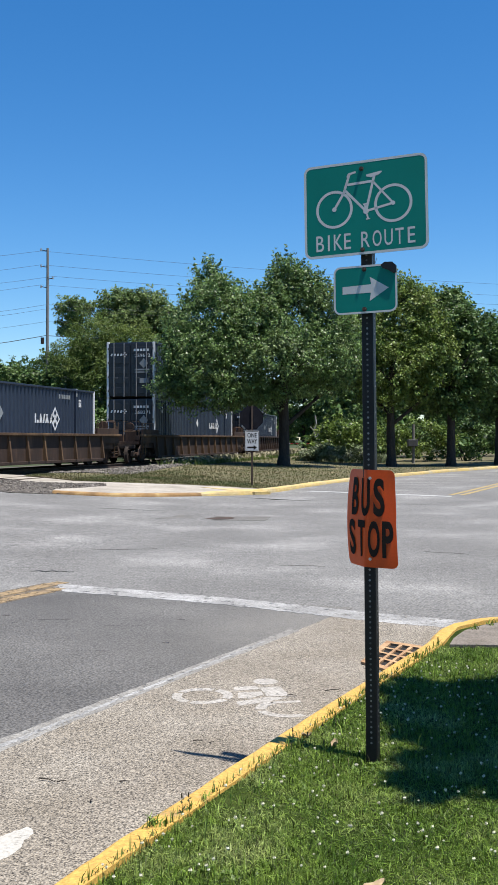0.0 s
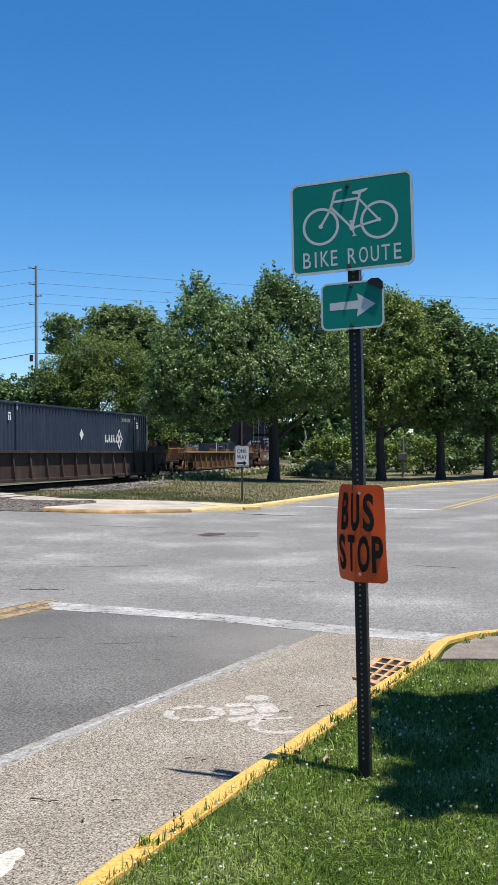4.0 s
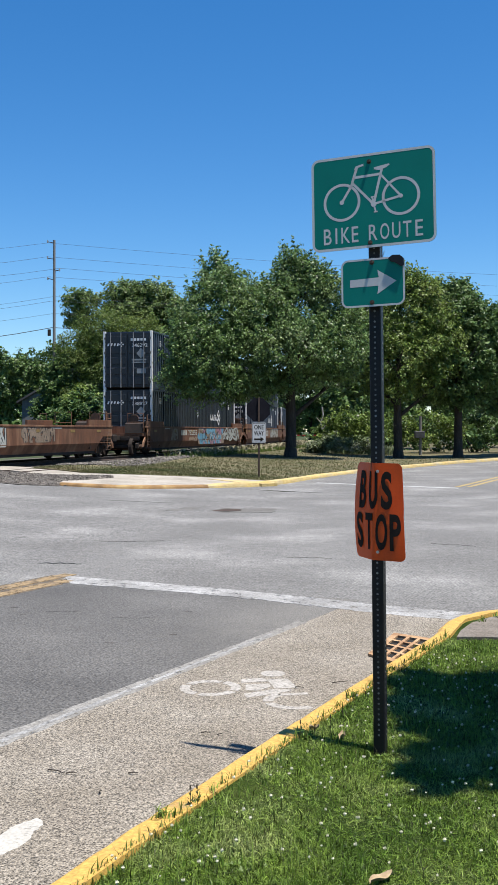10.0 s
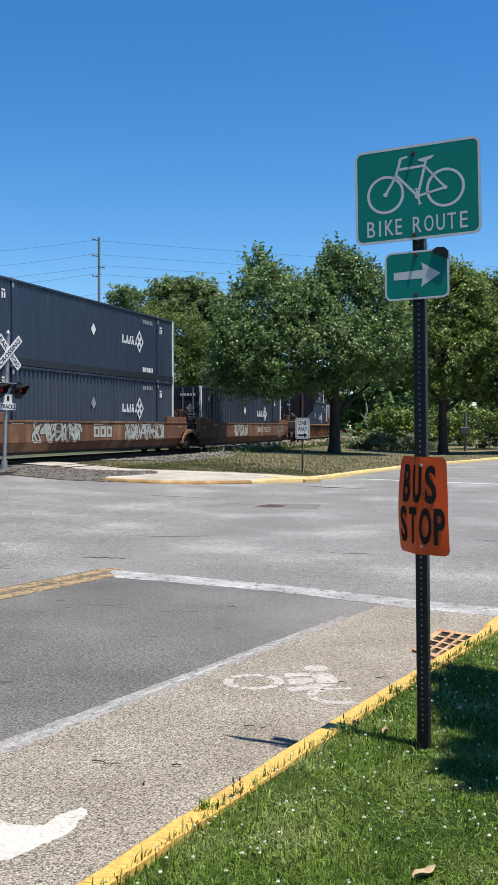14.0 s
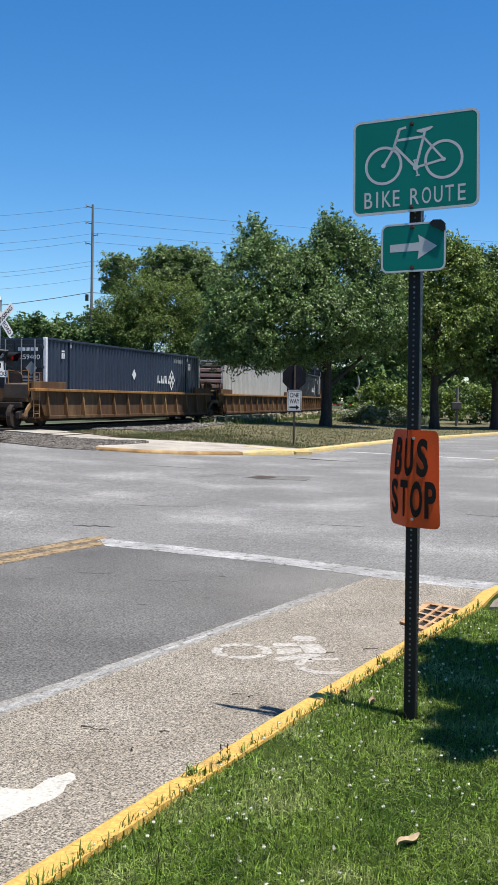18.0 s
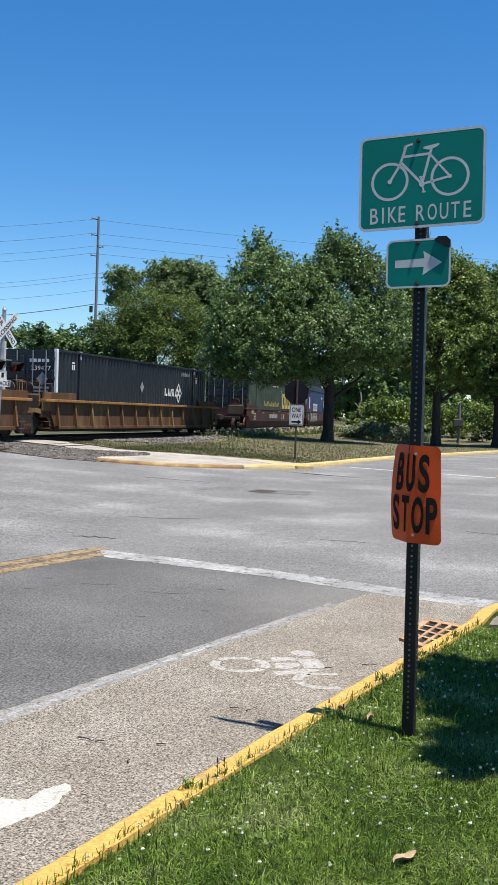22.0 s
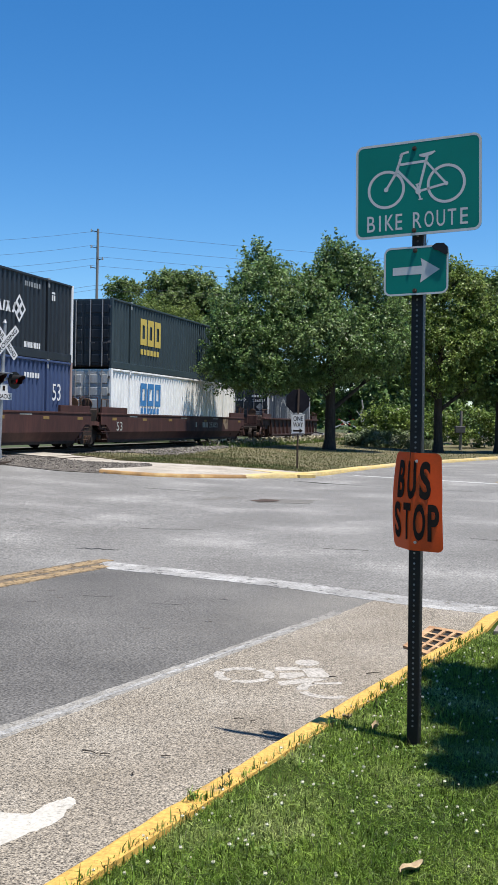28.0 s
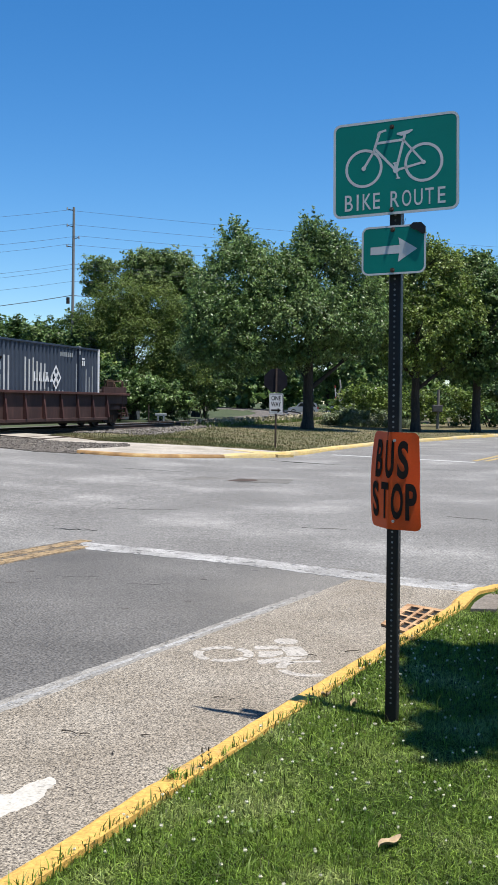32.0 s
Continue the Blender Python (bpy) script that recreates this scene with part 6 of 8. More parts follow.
def well_car(label, mat, ribbed, half, ends, trim, sill_top=1.40, low=0.31):
    """One well of a double-stack car; ends says which of its ends carry a full truck and platform."""
    car = thing("well_car", label, "rail car", "cars of the train")
    inner = 8.35
    hy = 1.47
    for side in (-1, 1):
        y = side * hy
        if ribbed:
            outline = [(-half, sill_top - 0.06), (-half, 0.98), (-inner - 0.45, 0.98), (-inner - 0.1, low + 0.1), (inner + 0.1, low + 0.1), (inner + 0.45, 0.98), (half, 0.98), (half, sill_top - 0.06)]
            wall = part("side_wall", Kit().prism(outline, min(y, y - side * 0.05), max(y, y - side * 0.05)), mat, car)
            part("top_chord", Kit().box(-half, half, min(y + side * 0.13, y - side * 0.12), max(y + side * 0.13, y - side * 0.12), sill_top - 0.10, sill_top, bevel=0.015), trim, wall)
            part("bottom_chord", Kit().box(-inner, inner, min(y + side * 0.10, y - side * 0.10), max(y + side * 0.10, y - side * 0.10), low, low + 0.12, bevel=0.015), mat, wall)
            nr = 13
            for i in range(nr):
                x = -inner + 2 * inner * i / (nr - 1)
                zl = low + 0.12 if abs(x) < inner + 0.05 else 1.0
                deep = 0.05 + 0.12 * (sill_top - 0.1 - zl) / (sill_top - 0.1 - low - 0.12)
                v = [(x + e, y + side * d, z) for e in (-0.05, 0.05) for d, z in ((0, zl), (deep, zl), (0.05, sill_top - 0.1), (0, sill_top - 0.1))]
                # the rib's lighter tone paints sun on it against the shaded panel
                part("rib", Kit().add(v, [(0, 1, 2, 3), (7, 6, 5, 4), (0, 4, 5, 1), (1, 5, 6, 2)]), M["car_ochre"] if trim is M["car_orange"] else trim, wall)
        else:
            fold = (low + sill_top) * 0.39
            k = Kit()
            s = side
            prof = [(y, sill_top), (y, fold), (y - s * 0.17, low + 0.03), (y - s * 0.17, low), (y - s * 0.28, low), (y - s * 0.14, sill_top)]
            xs = (-half, -inner - 0.5, -inner - 0.1, inner + 0.1, inner + 0.5, half)
            k.grid([[(x, py, pz if i in (2, 3) or pz > fold + 0.3 else max(pz, fold + 0.26 + 0.02 * pz)) for py, pz in prof] for i, x in enumerate(xs)])
            wall = part("side_wall", k, mat, car)
            part("top_chord", Kit().box(-half, half, min(y + s * 0.02, y - s * 0.12), max(y + s * 0.02, y - s * 0.12), sill_top - 0.07, sill_top + 0.004, bevel=0.012), trim, wall)
            part("seam", Kit().box(-half, half, min(y, y + s * 0.008), max(y, y + s * 0.008), fold - 0.015, fold + 0.015), mat, wall)
        for sx in (-1, 1):
            a, b = sorted((sx * (half - 0.1), sx * (half - 2.5)))
            part("end_gusset", Kit().box(a, b, min(y + side * 0.012, y - side * 0.1), max(y + side * 0.012, y - side * 0.1), sill_top - 0.02, sill_top + 0.25, bevel=0.01), mat, wall)
    part("well_floor", Kit().box(-inner, inner, -1.3, 1.3, 0.22, 0.32), M["iron_dark"], car)
    for sx in (-1, 1):
        a, b = sorted((sx * inner, sx * (inner + 0.12)))
        part("bulkhead", Kit().box(a, b, -1.35, 1.35, 0.24, sill_top), mat, car)
        c, d = sorted((sx * (inner + 0.1), sx * half))
        deck = part("end_platform", Kit().box(c, d, -1.30, 1.30, 0.92, 1.06), mat, car)
        xx = sx * (half - 0.12)
        for y0, y1 in ((-1.25, -0.45), (0.45, 1.25)):
            k = Kit().pipe([(xx, y0, 1.05), (xx, y0, 2.02), (xx, y1, 2.02), (xx, y1, 1.05)], 0.02).tube((xx, y0, 1.55), (xx, y1, 1.55), 0.016, n=6)
            part("handrail", k, trim, deck)
        mid_x = sx * (inner + 0.55)
        e0, e1 = sorted((sx * (inner + 0.1), sx * (half - 0.05)))
        for yy in (-1.40, 1.32):
            part("side_sill", Kit().box(e0, e1, yy, yy + 0.08, 0.74, 1.10, bevel=0.01), mat, deck)
        part("draft_gear", Kit().box(e0, e1, -0.5, 0.5, 0.50, 0.94, bevel=0.03), M["iron_dark"], deck)
        tc = sx * (half - 0.95) if sx in ends else sx * (half + 0.45)
        arch = [(tc + 1.3 * math.cos(radians(a)), 0.42 + 0.66 * math.sin(radians(a))) for a in range(0, 181, 20)] + [(tc + 1.15 * math.cos(radians(a)), 0.42 + 0.50 * math.sin(radians(a))) for a in range(180, -1, -20)]
        part("truck_guard", Kit().prism(arch, -1.40, -1.34), mat, deck, "curved guard over the truck")
        for j, xx2 in enumerate((e0 + 0.15, e1 - 0.25)):
            part("valve_box", Kit().box(xx2 - 0.12, xx2 + 0.12, -1.3, -1.05, 1.1, 1.34 + 0.22 * j, bevel=0.02), mat, deck)
        part("stanchion", Kit().pipe([(e0 + 0.2, -1.36, 1.1), (e0 + 0.2, -1.36, 1.95), (e1 - 0.15, -1.36, 1.95), (e1 - 0.15, -1.36, 1.1)], 0.02).tube((e0 + 0.2, -1.36, 1.5), (e1 - 0.15, -1.36, 1.5), 0.016, n=6), M["rust_dark"], deck)
        part("end_hood", Kit().prism([(mid_x - 0.5, 1.06), (mid_x + 0.5, 1.06), (mid_x + 0.42, 1.52), (mid_x + 0.25, 1.60), (mid_x - 0.25, 1.60), (mid_x - 0.42, 1.52)], -1.25, -0.35), M["iron_dark"], deck, "dark equipment hood")
        for yy in (-1.42, 1.42):
            part("grab_iron", Kit().pipe([(mid_x - 0.3, yy, sill_top), (mid_x - 0.3, yy, sill_top + 0.55), (mid_x + 0.3, yy, sill_top + 0.55), (mid_x + 0.3, yy, sill_top)], 0.018), M["rust_dark"], deck)
        for j in range(3):
            part("step", Kit().box(min(xx - sx * 0.05, xx - sx * 0.5), max(xx - sx * 0.05, xx - sx * 0.5), -1.45, -1.22, 0.34 + 0.24 * j, 0.37 + 0.24 * j), M["rust_dark"], deck)
        part("brake_pipe", Kit().pipe([(sx * (inner + 0.1), -1.2, 0.84), (sx * (half - 0.5), -1.2, 0.80), (sx * half, -0.9, 0.72), (sx * (half + 0.3), -0.6, 0.50)], 0.03), M["iron_dark"], deck)
        part("hand_wheel", Kit().tube((xx - sx * 0.08, -0.75, 1.75), (xx - sx * 0.02, -0.75, 1.75), 0.24, n=16), M["rust_dark"], deck)
        part("knuckle_guard", Kit().box(min(xx, xx + sx * 0.22), max(xx, xx + sx * 0.22), -1.1, 1.1, 0.70, 0.90, bevel=0.03), M["iron_dark"], deck)
        if sx in ends:
            ladder(deck, sx * (half - 0.32) - 0.2, -1.46, 0.40, 1.95, trim)
            part("brake_box", Kit().box(sx * (half - 0.95) - 0.2, sx * (half - 0.95) + 0.2, -0.9, -0.3, 1.06, 1.62, bevel=0.03), mat, deck)
            part("stencil", Kit().box(sx * (half - 0.7) - 0.16, sx * (half - 0.7) + 0.16, -1.315, -1.305, 1.14, 1.32), M["safety_yellow"], deck)
        else:
            part("connector", Kit().box(min(sx * (half - 0.1), sx * (half + 0.6)), max(sx * (half - 0.1), sx * (half + 0.6)), -0.4, 0.4, 0.62, 0.98, bevel=0.04), M["iron_dark"], car)
    if not ribbed:
        for x in (-8.3, -5.2, -2.2, 2.6, 5.6, 8.2):
            part("stencil", Kit().box(x, x + 0.42, -hy - 0.005, -hy, sill_top - 0.28, sill_top - 0.17), M["stencil_dull"], car, "small dull yellow stencil")
        for x in (-6.6, -0.6, 4.0):
            part("stencil", Kit().box(x, x + 0.8, -hy - 0.005, -hy, sill_top - 0.13, sill_top - 0.09), M["graffiti_pale"], car, "white stencilled marks")
    for sx in ends:
        bogie(car, sx * (half - 0.95))
        k = Kit().box(min(sx * half, sx * (half + 0.75)), max(sx * half, sx * (half + 0.75)), -0.11, 0.11, 0.72, 0.95, bevel=0.03)
        k.box(min(sx * (half + 0.55), sx * (half + 0.95)), max(sx * (half + 0.55), sx * (half + 0.95)), -0.17, 0.17, 0.66, 1.0, bevel=0.05)
        part("coupler", k, M["iron_dark"], car)
        part("hose", Kit().pipe([(sx * half, 0.35, 0.8), (sx * (half + 0.3), 0.38, 0.42), (sx * (half + 0.7), 0.3, 0.36)], 0.03), M["iron_dark"], car)
    return car


def run(ob, u, z):
    """Remember that ob rides with the train, its middle u metres up the line at the start."""
    movers.append((ob, u, z))
    return ob


LOW, HIGH = 0.36, 0.36 + CH + 0.005
NAVY = "navy-blue corrugated freight container with white markings"


def navy(number="", mat="navy", label=NAVY, seed=0, extra=None, smooth_side=False):
    return container(label, M[mat], M["door_black"], M["white_paint"], number=number, seed=seed, extra=extra, smooth_side=smooth_side, rail_mat=M["navy"] if mat != "navy_dark" else M["navy_dark"])


def car_print(car, y, spec):
    """Stencils on the flat side of a car."""
    for x, z, w, h in spec:
        part("stencil", Kit().box(x, x + w, y - 0.006, y, z, z + h), M["graffiti_pale"], car, "white stencilled marks")


BROWN = "brown rusty ribbed well car"
# front to back
u = 32.3
run(well_car(BROWN + ", loaded with one container", M["car_brown"], True, 10.45, (-1, 1), M["car_rim"], low=0.22), u, 0)
run(navy("", seed=1, label=NAVY + ", riding in a well car"), u, LOW)
u = 55.6
run(well_car(BROWN + ", loaded two high", M["car_brown"], True, 10.45, (-1, 1), M["car_rim"], low=0.22), u, 0)
run(navy("268271", seed=0, label=NAVY + ", lower of a stack"), u, LOW)
run(navy("259612", seed=0, label=NAVY + ", on top of a stack"), u, HIGH)
u = 78.96
run(well_car(BROWN + ", loaded with one container", M["car_brown"], True, 10.45, (-1, 1), M["car_brown"], low=0.22), u, 0)
run(navy("", seed=0, label=NAVY + ", alone in its car"), u, LOW)
u = 102.6
run(well_car("brown ribbed well car with an ochre rim, running empty", M["car_panel"], True, 10.45, (-1, 1), M["car_orange"]), u, 0)
u = 127.8
c = run(well_car("rust-red smooth-sided well car, graffitied, running empty", M["car_rust"], False, 9.85, (-1, 1), M["car_rust"]), u, 0)
car_print(c, -1.47, [(-6.1 + i * 0.26, 0.84, 0.17, 0.28) for i in range(4)] + [(-4.8 + i * 0.26, 0.84, 0.17, 0.28) for i in range(6)])
scrawl(c, -2.9, 0.3, 0.60, 1.38, (M["graffiti_pale"], M["graffiti_dark"]), -1.47, 3, 8)
scrawl(c, 1.5, 4.1, 0.74, 1.32, (M["graffiti_tan"], M["graffiti_dark"]), -1.47, 4, 6)
DTT = "rust-orange smooth-sided well car, graffitied"
u = 150.85
c = run(well_car(DTT + ", loaded two high", M["car_rust"], False, 9.35, (-1,), M["car_rust"]), u, 0)
car_print(c, -1.47, [(-3.9 + i * 0.27, 0.94, 0.19, 0.27) for i in range(4)])
lettering("number", "732355", 0.27, M["graffiti_pale"], c, pose(-1.85, -1.474, 1.075), 1.6, 0.004, "white number", bold=0.01)
mural(c, -0.7, 4.5, 0.42, 1.385, (M["graffiti_blue"], M["graffiti_pink"], M["graffiti_blue"], M["graffiti_tan"]), M["graffiti_dark"], M["graffiti_pale"], -1.47, 5, 15)
scrawl(c, 4.5, 8.3, 0.55, 1.38, (M["graffiti_pale"], M["graffiti_dark"]), -1.485, 6, 4)
scrawl(c, -5.6, -4.6, 0.70, 1.30, (M["graffiti_tan"],), -1.47, 15, 2)
scrawl(c, -2.6, -1.0, 0.62, 0.86, (M["graffiti_tan"],), -1.47, 16, 4)
run(navy("238927", "navy_dark", seed=1, label=NAVY + ", lower of a stack"), u, LOW)
run(navy("246292", seed=1, label=NAVY + ", on top of a stack"), u, HIGH)
u = 170.7
c = run(well_car(DTT + ", loaded two high", M["car_rust"], False, 9.35, (), M["car_rust"]), u, 0)
bogie(c, -9.8)
scrawl(c, -5.2, -1.6, 0.62, 1.36, (M["graffiti_pale"], M["graffiti_dark"]), -1.47, 7, 7)
block_letters(c, -0.6, 0.78, 1.7, 0.42, M["graffiti_pale"], -1.47, 3, "stencil", "white block shapes")
scrawl(c, 2.3, 6.4, 0.62, 1.36, (M["graffiti_pale"], M["graffiti_dark"]), -1.47, 8, 8)
run(navy("248752", "navy_grey", seed=1, label="faded slate-blue freight container, lower of a stack"), u, LOW)
run(navy("268412", seed=0, smooth_side=True, label="smooth dark-blue freight container on top of a stack"), u, HIGH)
u = 190.2
c = run(well_car(DTT + ", loaded with one container", M["car_rust"], False, 9.35, (1,), M["car_rust"]), u, 0)
bogie(c, -9.8)
car_print(c, -1.47, [(1.9 + i * 0.27, 0.88, 0.19, 0.27) for i in range(4)])
lettering("number", "732355", 0.27, M["graffiti_pale"], c, pose(3.95, -1.474, 1.015), 1.6, 0.004, "white number", bold=0.01)
scrawl(c, 6.3, 8.0, 0.50, 1.34, (M["graffiti_tan"], M["graffiti_dark"]), -1.47, 18, 2)
scrawl(c, -3.0, -0.4, 0.66, 1.36, (M["graffiti_pale"],), -1.47, 9, 5)
run(navy("", seed=0, label=NAVY + ", alone in its car"), u, LOW)
OCH = "ochre-brown ribbed well car"
u = 214.0
run(well_car(OCH + ", loaded with one container", M["car_panel"], True, 9.35, (-1,), M["car_orange"]), u, 0)
run(navy("259400", seed=0, label=NAVY + ", alone in its car"), u, LOW)
u = 233.55
bogie(run(well_car(OCH + ", loaded with a pale grey container", M["car_panel"], True, 9.35, (), M["car_orange"]), u, 0), -9.8)
run(container("pale grey corrugated container with rusty horizontal end ribs", M["pale_box"], M["pale_box"], M["pale_box"], style="ribs", mark=False), u, LOW)
u = 253.2
bogie(run(well_car(OCH + ", loaded with one dark container", M["car_panel"], True, 9.35, (1,), M["car_orange"]), u, 0), -9.8)
run(navy("239477", "navy_dark", seed=1, label="near-black freight container with white markings"), u, LOW)
MAR = "dark maroon smooth-sided well car"
u = 276.9
c = run(well_car(MAR + ", loaded two high", M["car_maroon"], False, 9.35, (-1,), M["car_maroon"]), u, 0)
lettering("number", "53", 0.42, M["graffiti_pale"], c, pose(-7.3, -1.474, 0.93), 0.62, 0.004, "white number")
car_print(c, -1.47, [(-3.2 + i * 0.22, 0.84, 0.14, 0.26) for i in range(11)] + [(0.6, 0.74, 0.1, 0.38), (1.0, 0.8, 0.3, 0.3)])
part("stencil", Kit().box(-8.1, -7.6, -1.476, -1.47, 1.1, 1.32), M["safety_yellow"], c, "yellow stencil")
scrawl(c, 3.4, 5.0, 0.6, 1.3, (M["graffiti_dark"],), -1.47, 10, 4)


def green_marks(box, y):
    for i in range(20):
        x, h = -4.0 + i * 0.225, (0.34, 0.20, 0.24, 0.18, 0.30)[i % 5]
        part("marking", Kit().prism([(x, 1.24), (x + 0.07, 1.24), (x + 0.15, 1.24 + h), (x + 0.08, 1.24 + h)], y - 0.004, y - 0.001), M["yellow_paint"], box, "yellow script stroke")
    block_letters(box, 1.55, 1.14, 2.85, 1.02, M["yellow_paint"], y, 3, label="yellow block wordmark")
    for x in (1.15, 4.75):
        part("bracket", Kit().box(x, x + 0.09, y - 0.004, y, 1.1, 2.36).box(x, x + 0.26 if x < 2 else x + 0.09, y - 0.0045, y, 2.26, 2.36), M["sage_light"], box)
    bars(box, -1.6, 2.52, (0.12,) * 10, 0.12, M["graffiti_pale"], y)


run(container("dull green corrugated container with yellow markings, lower of a stack", M["green_box"], M["door_black"], M["green_box"], mark=False, extra=green_marks), u, LOW)
run(navy("248046", seed=1, label=NAVY + ", on top of a stack"), u, HIGH)
u = 296.1
c = run(well_car(MAR + ", loaded two high", M["car_maroon"], False, 9.35, (), M["car_maroon"]), u, 0)
bogie(c, -9.8)
lettering("number", "53", 0.36, M["graffiti_pale"], c, pose(-7.6, -1.474, 0.93), 0.55, 0.004, "white number")
scrawl(c, -6.4, -1.0, 0.60, 1.36, (M["graffiti_pale"],), -1.47, 11, 9)


def blue_marks(box, y):
    block_letters(box, -2.4, 1.10, 3.6, 0.62, M["white_paint"], y, 8, label="white block wordmark")
    part("emblem", Kit().box(-5.6, -5.0, y - 0.004, y, 1.2, 2.2).box(-5.4, -4.8, y - 0.0045, y, 1.0, 1.4), M["white_paint"], box, "white emblem")
    lettering("number", "53", 0.62, M["white_paint"], box, pose(6.9, y, 1.75), 0.62, 0.004, "white number")
    bars(box, 4.6, 2.2, (0.12,) * 6, 0.18, M["white_paint"], y)
    part("patch", Kit().box(6.6, 7.0, y - 0.004, y, 0.5, 1.0), M["white_paint"], box, "white patch")


run(container("mid-blue corrugated container with white markings, lower of a stack", M["blue_box"], M["door_black"], M["rib_pink"], mark=False, extra=blue_marks), u, LOW)
run(navy("634920", "navy_dark", seed=1, label="near-black freight container with white markings, on top of a stack"), u, HIGH)
u = 315.65
c = run(well_car(MAR + ", loaded two high", M["car_maroon"], False, 9.35, (1,), M["car_maroon"]), u, 0)
bogie(c, -9.8)
lettering("number", "53", 0.36, M["graffiti_pale"], c, pose(-7.6, -1.474, 0.88), 0.55, 0.004, "white number")
car_print(c, -1.47, [(2.4 + i * 0.22, 0.84, 0.14, 0.26) for i in range(4)] + [(1.4, 0.86, 0.14, 0.24)])
lettering("number", "253052", 0.26, M["graffiti_pale"], c, pose(4.05, -1.474, 0.97), 1.3, 0.004, "white number")
scrawl(c, 5.6, 6.6, 0.72, 1.3, (M["graffiti_tan"],), -1.47, 17, 2)


def white_marks(box, y):
    block_letters(box, -5.05, 1.42, 2.4, 1.0, M["blue_paint"], y, 3, label="blue block wordmark")
    bars(box, -5.0, 1.08, (0.26,) * 6, 0.24, M["blue_paint"], y, 0.1)
    bars(box, 4.3, 2.4, (0.5, 0.5), 0.12, M["grey_paint"], y)


def teal_marks(box, y):
    block_letters(box, -5.15, 1.2, 2.4, 1.15, M["yellow_paint"], y, 3, label="yellow block wordmark")
    bars(box, -5.1, 0.78, (0.26,) * 6, 0.24, M["yellow_paint"], y, 0.1)
    k = Kit()
    corrugated(k, 3.6, 6.05, y - 0.034, 0.22, CH - 0.13, -1, 0.26, 0.042)
    part("repair_panel", k, M["sage_box"], box, "paler green repaired wall panel")
    bars(box, 6.6, 2.25, (0.2, 0.2, 0.2, 0.2), 0.16, M["white_paint"], y)
    bars(box, 6.75, 1.95, (0.14, 0.14, 0.14), 0.1, M["white_paint"], y)
    part("marking", Kit().box(7.1, 7.4, y - 0.004, y, 0.9, 1.3), M["yellow_paint"], box)


run(container("white corrugated container with blue markings, lower of a stack", M["white_box"], M["pale_box"], M["white_box"], mark=False, extra=white_marks), u, LOW)
run(container("dark teal corrugated container with yellow markings, on top of a stack", M["teal_box"], M["door_black"], M["teal_box"], mark=False, extra=teal_marks), u, HIGH)
u = 339.2
run(well_car("dark plum-brown ribbed well car, the last of the train", M["car_plum"], True, 10.6, (-1, 1), M["car_maroon"], 1.45), u, 0)


def sprayed(box, y):
    """Tall outlined figures; the paint sits on the outer folds only, so it shows as upright streaks with runs."""
    rnd = random.Random(4)
    fold = (CL - 0.24) / max(int((CL - 0.24) / 0.29), 1)
    at = lambda i: -CL / 2 + 0.12 + i * fold + fold * 0.19

    def streak(i, z0, z1, mat="pale_box"):
        part("graffiti", Kit().box(at(i) - 0.05, at(i) + 0.05, y - 0.006, y, z0, z1), M[mat], box, "white streak of sprayed paint")

    for first, wide, holes in ((13, 8, 1), (22, 6, 2), (28, 6, 3), (34, 5, 0)):
        for q in range(wide):
            i, f = first + q, q / (wide - 1)
            if holes == 1:      # round figure
                h = 0.78 * math.sqrt(max(1 - (2 * f - 1) ** 2, 0.0)) + 0.12
                streak(i, 1.5 + h - 0.22, 1.5 + h + rnd.uniform(0, 0.08))
                streak(i, 1.5 - h - rnd.uniform(0, 0.35), 1.5 - h + 0.2)
                if q in (0, wide - 1):
                    streak(i, 1.15, 1.85)
            elif holes == 2:    # stem with a bow and a leg
                if q < 2:
                    streak(i, 0.75 - rnd.uniform(0, 0.3), 2.28)
                else:
                    streak(i, 2.05, 2.28 - 0.1 * q)
                    streak(i, 1.5 - 0.16 * q, 1.62)
            elif holes == 3:    # cup
                streak(i, 0.62 - rnd.uniform(0, 0.2) if q in (0, 1, wide - 1) else 0.7, 2.3 if q in (0, 1, wide - 1) else 0.95)
            else:
                streak(i, rnd.uniform(0.5, 0.9), rnd.uniform(1.9, 2.35))
    for i in (9, 10, 11, 47, 48, 50, 51, 52):
        streak(i, rnd.uniform(0.6, 1.4), rnd.uniform(1.6, 2.3), "grey_paint")
    for i in range(36, 44):
        streak(i, 0.75 + rnd.uniform(0, 0.2), 1.1 + rnd.uniform(0, 0.15), "grey_paint")


run(navy("256587", "navy_grey", seed=0, extra=sprayed, label="slate-blue graffitied container riding in the last car"), u, LOW)

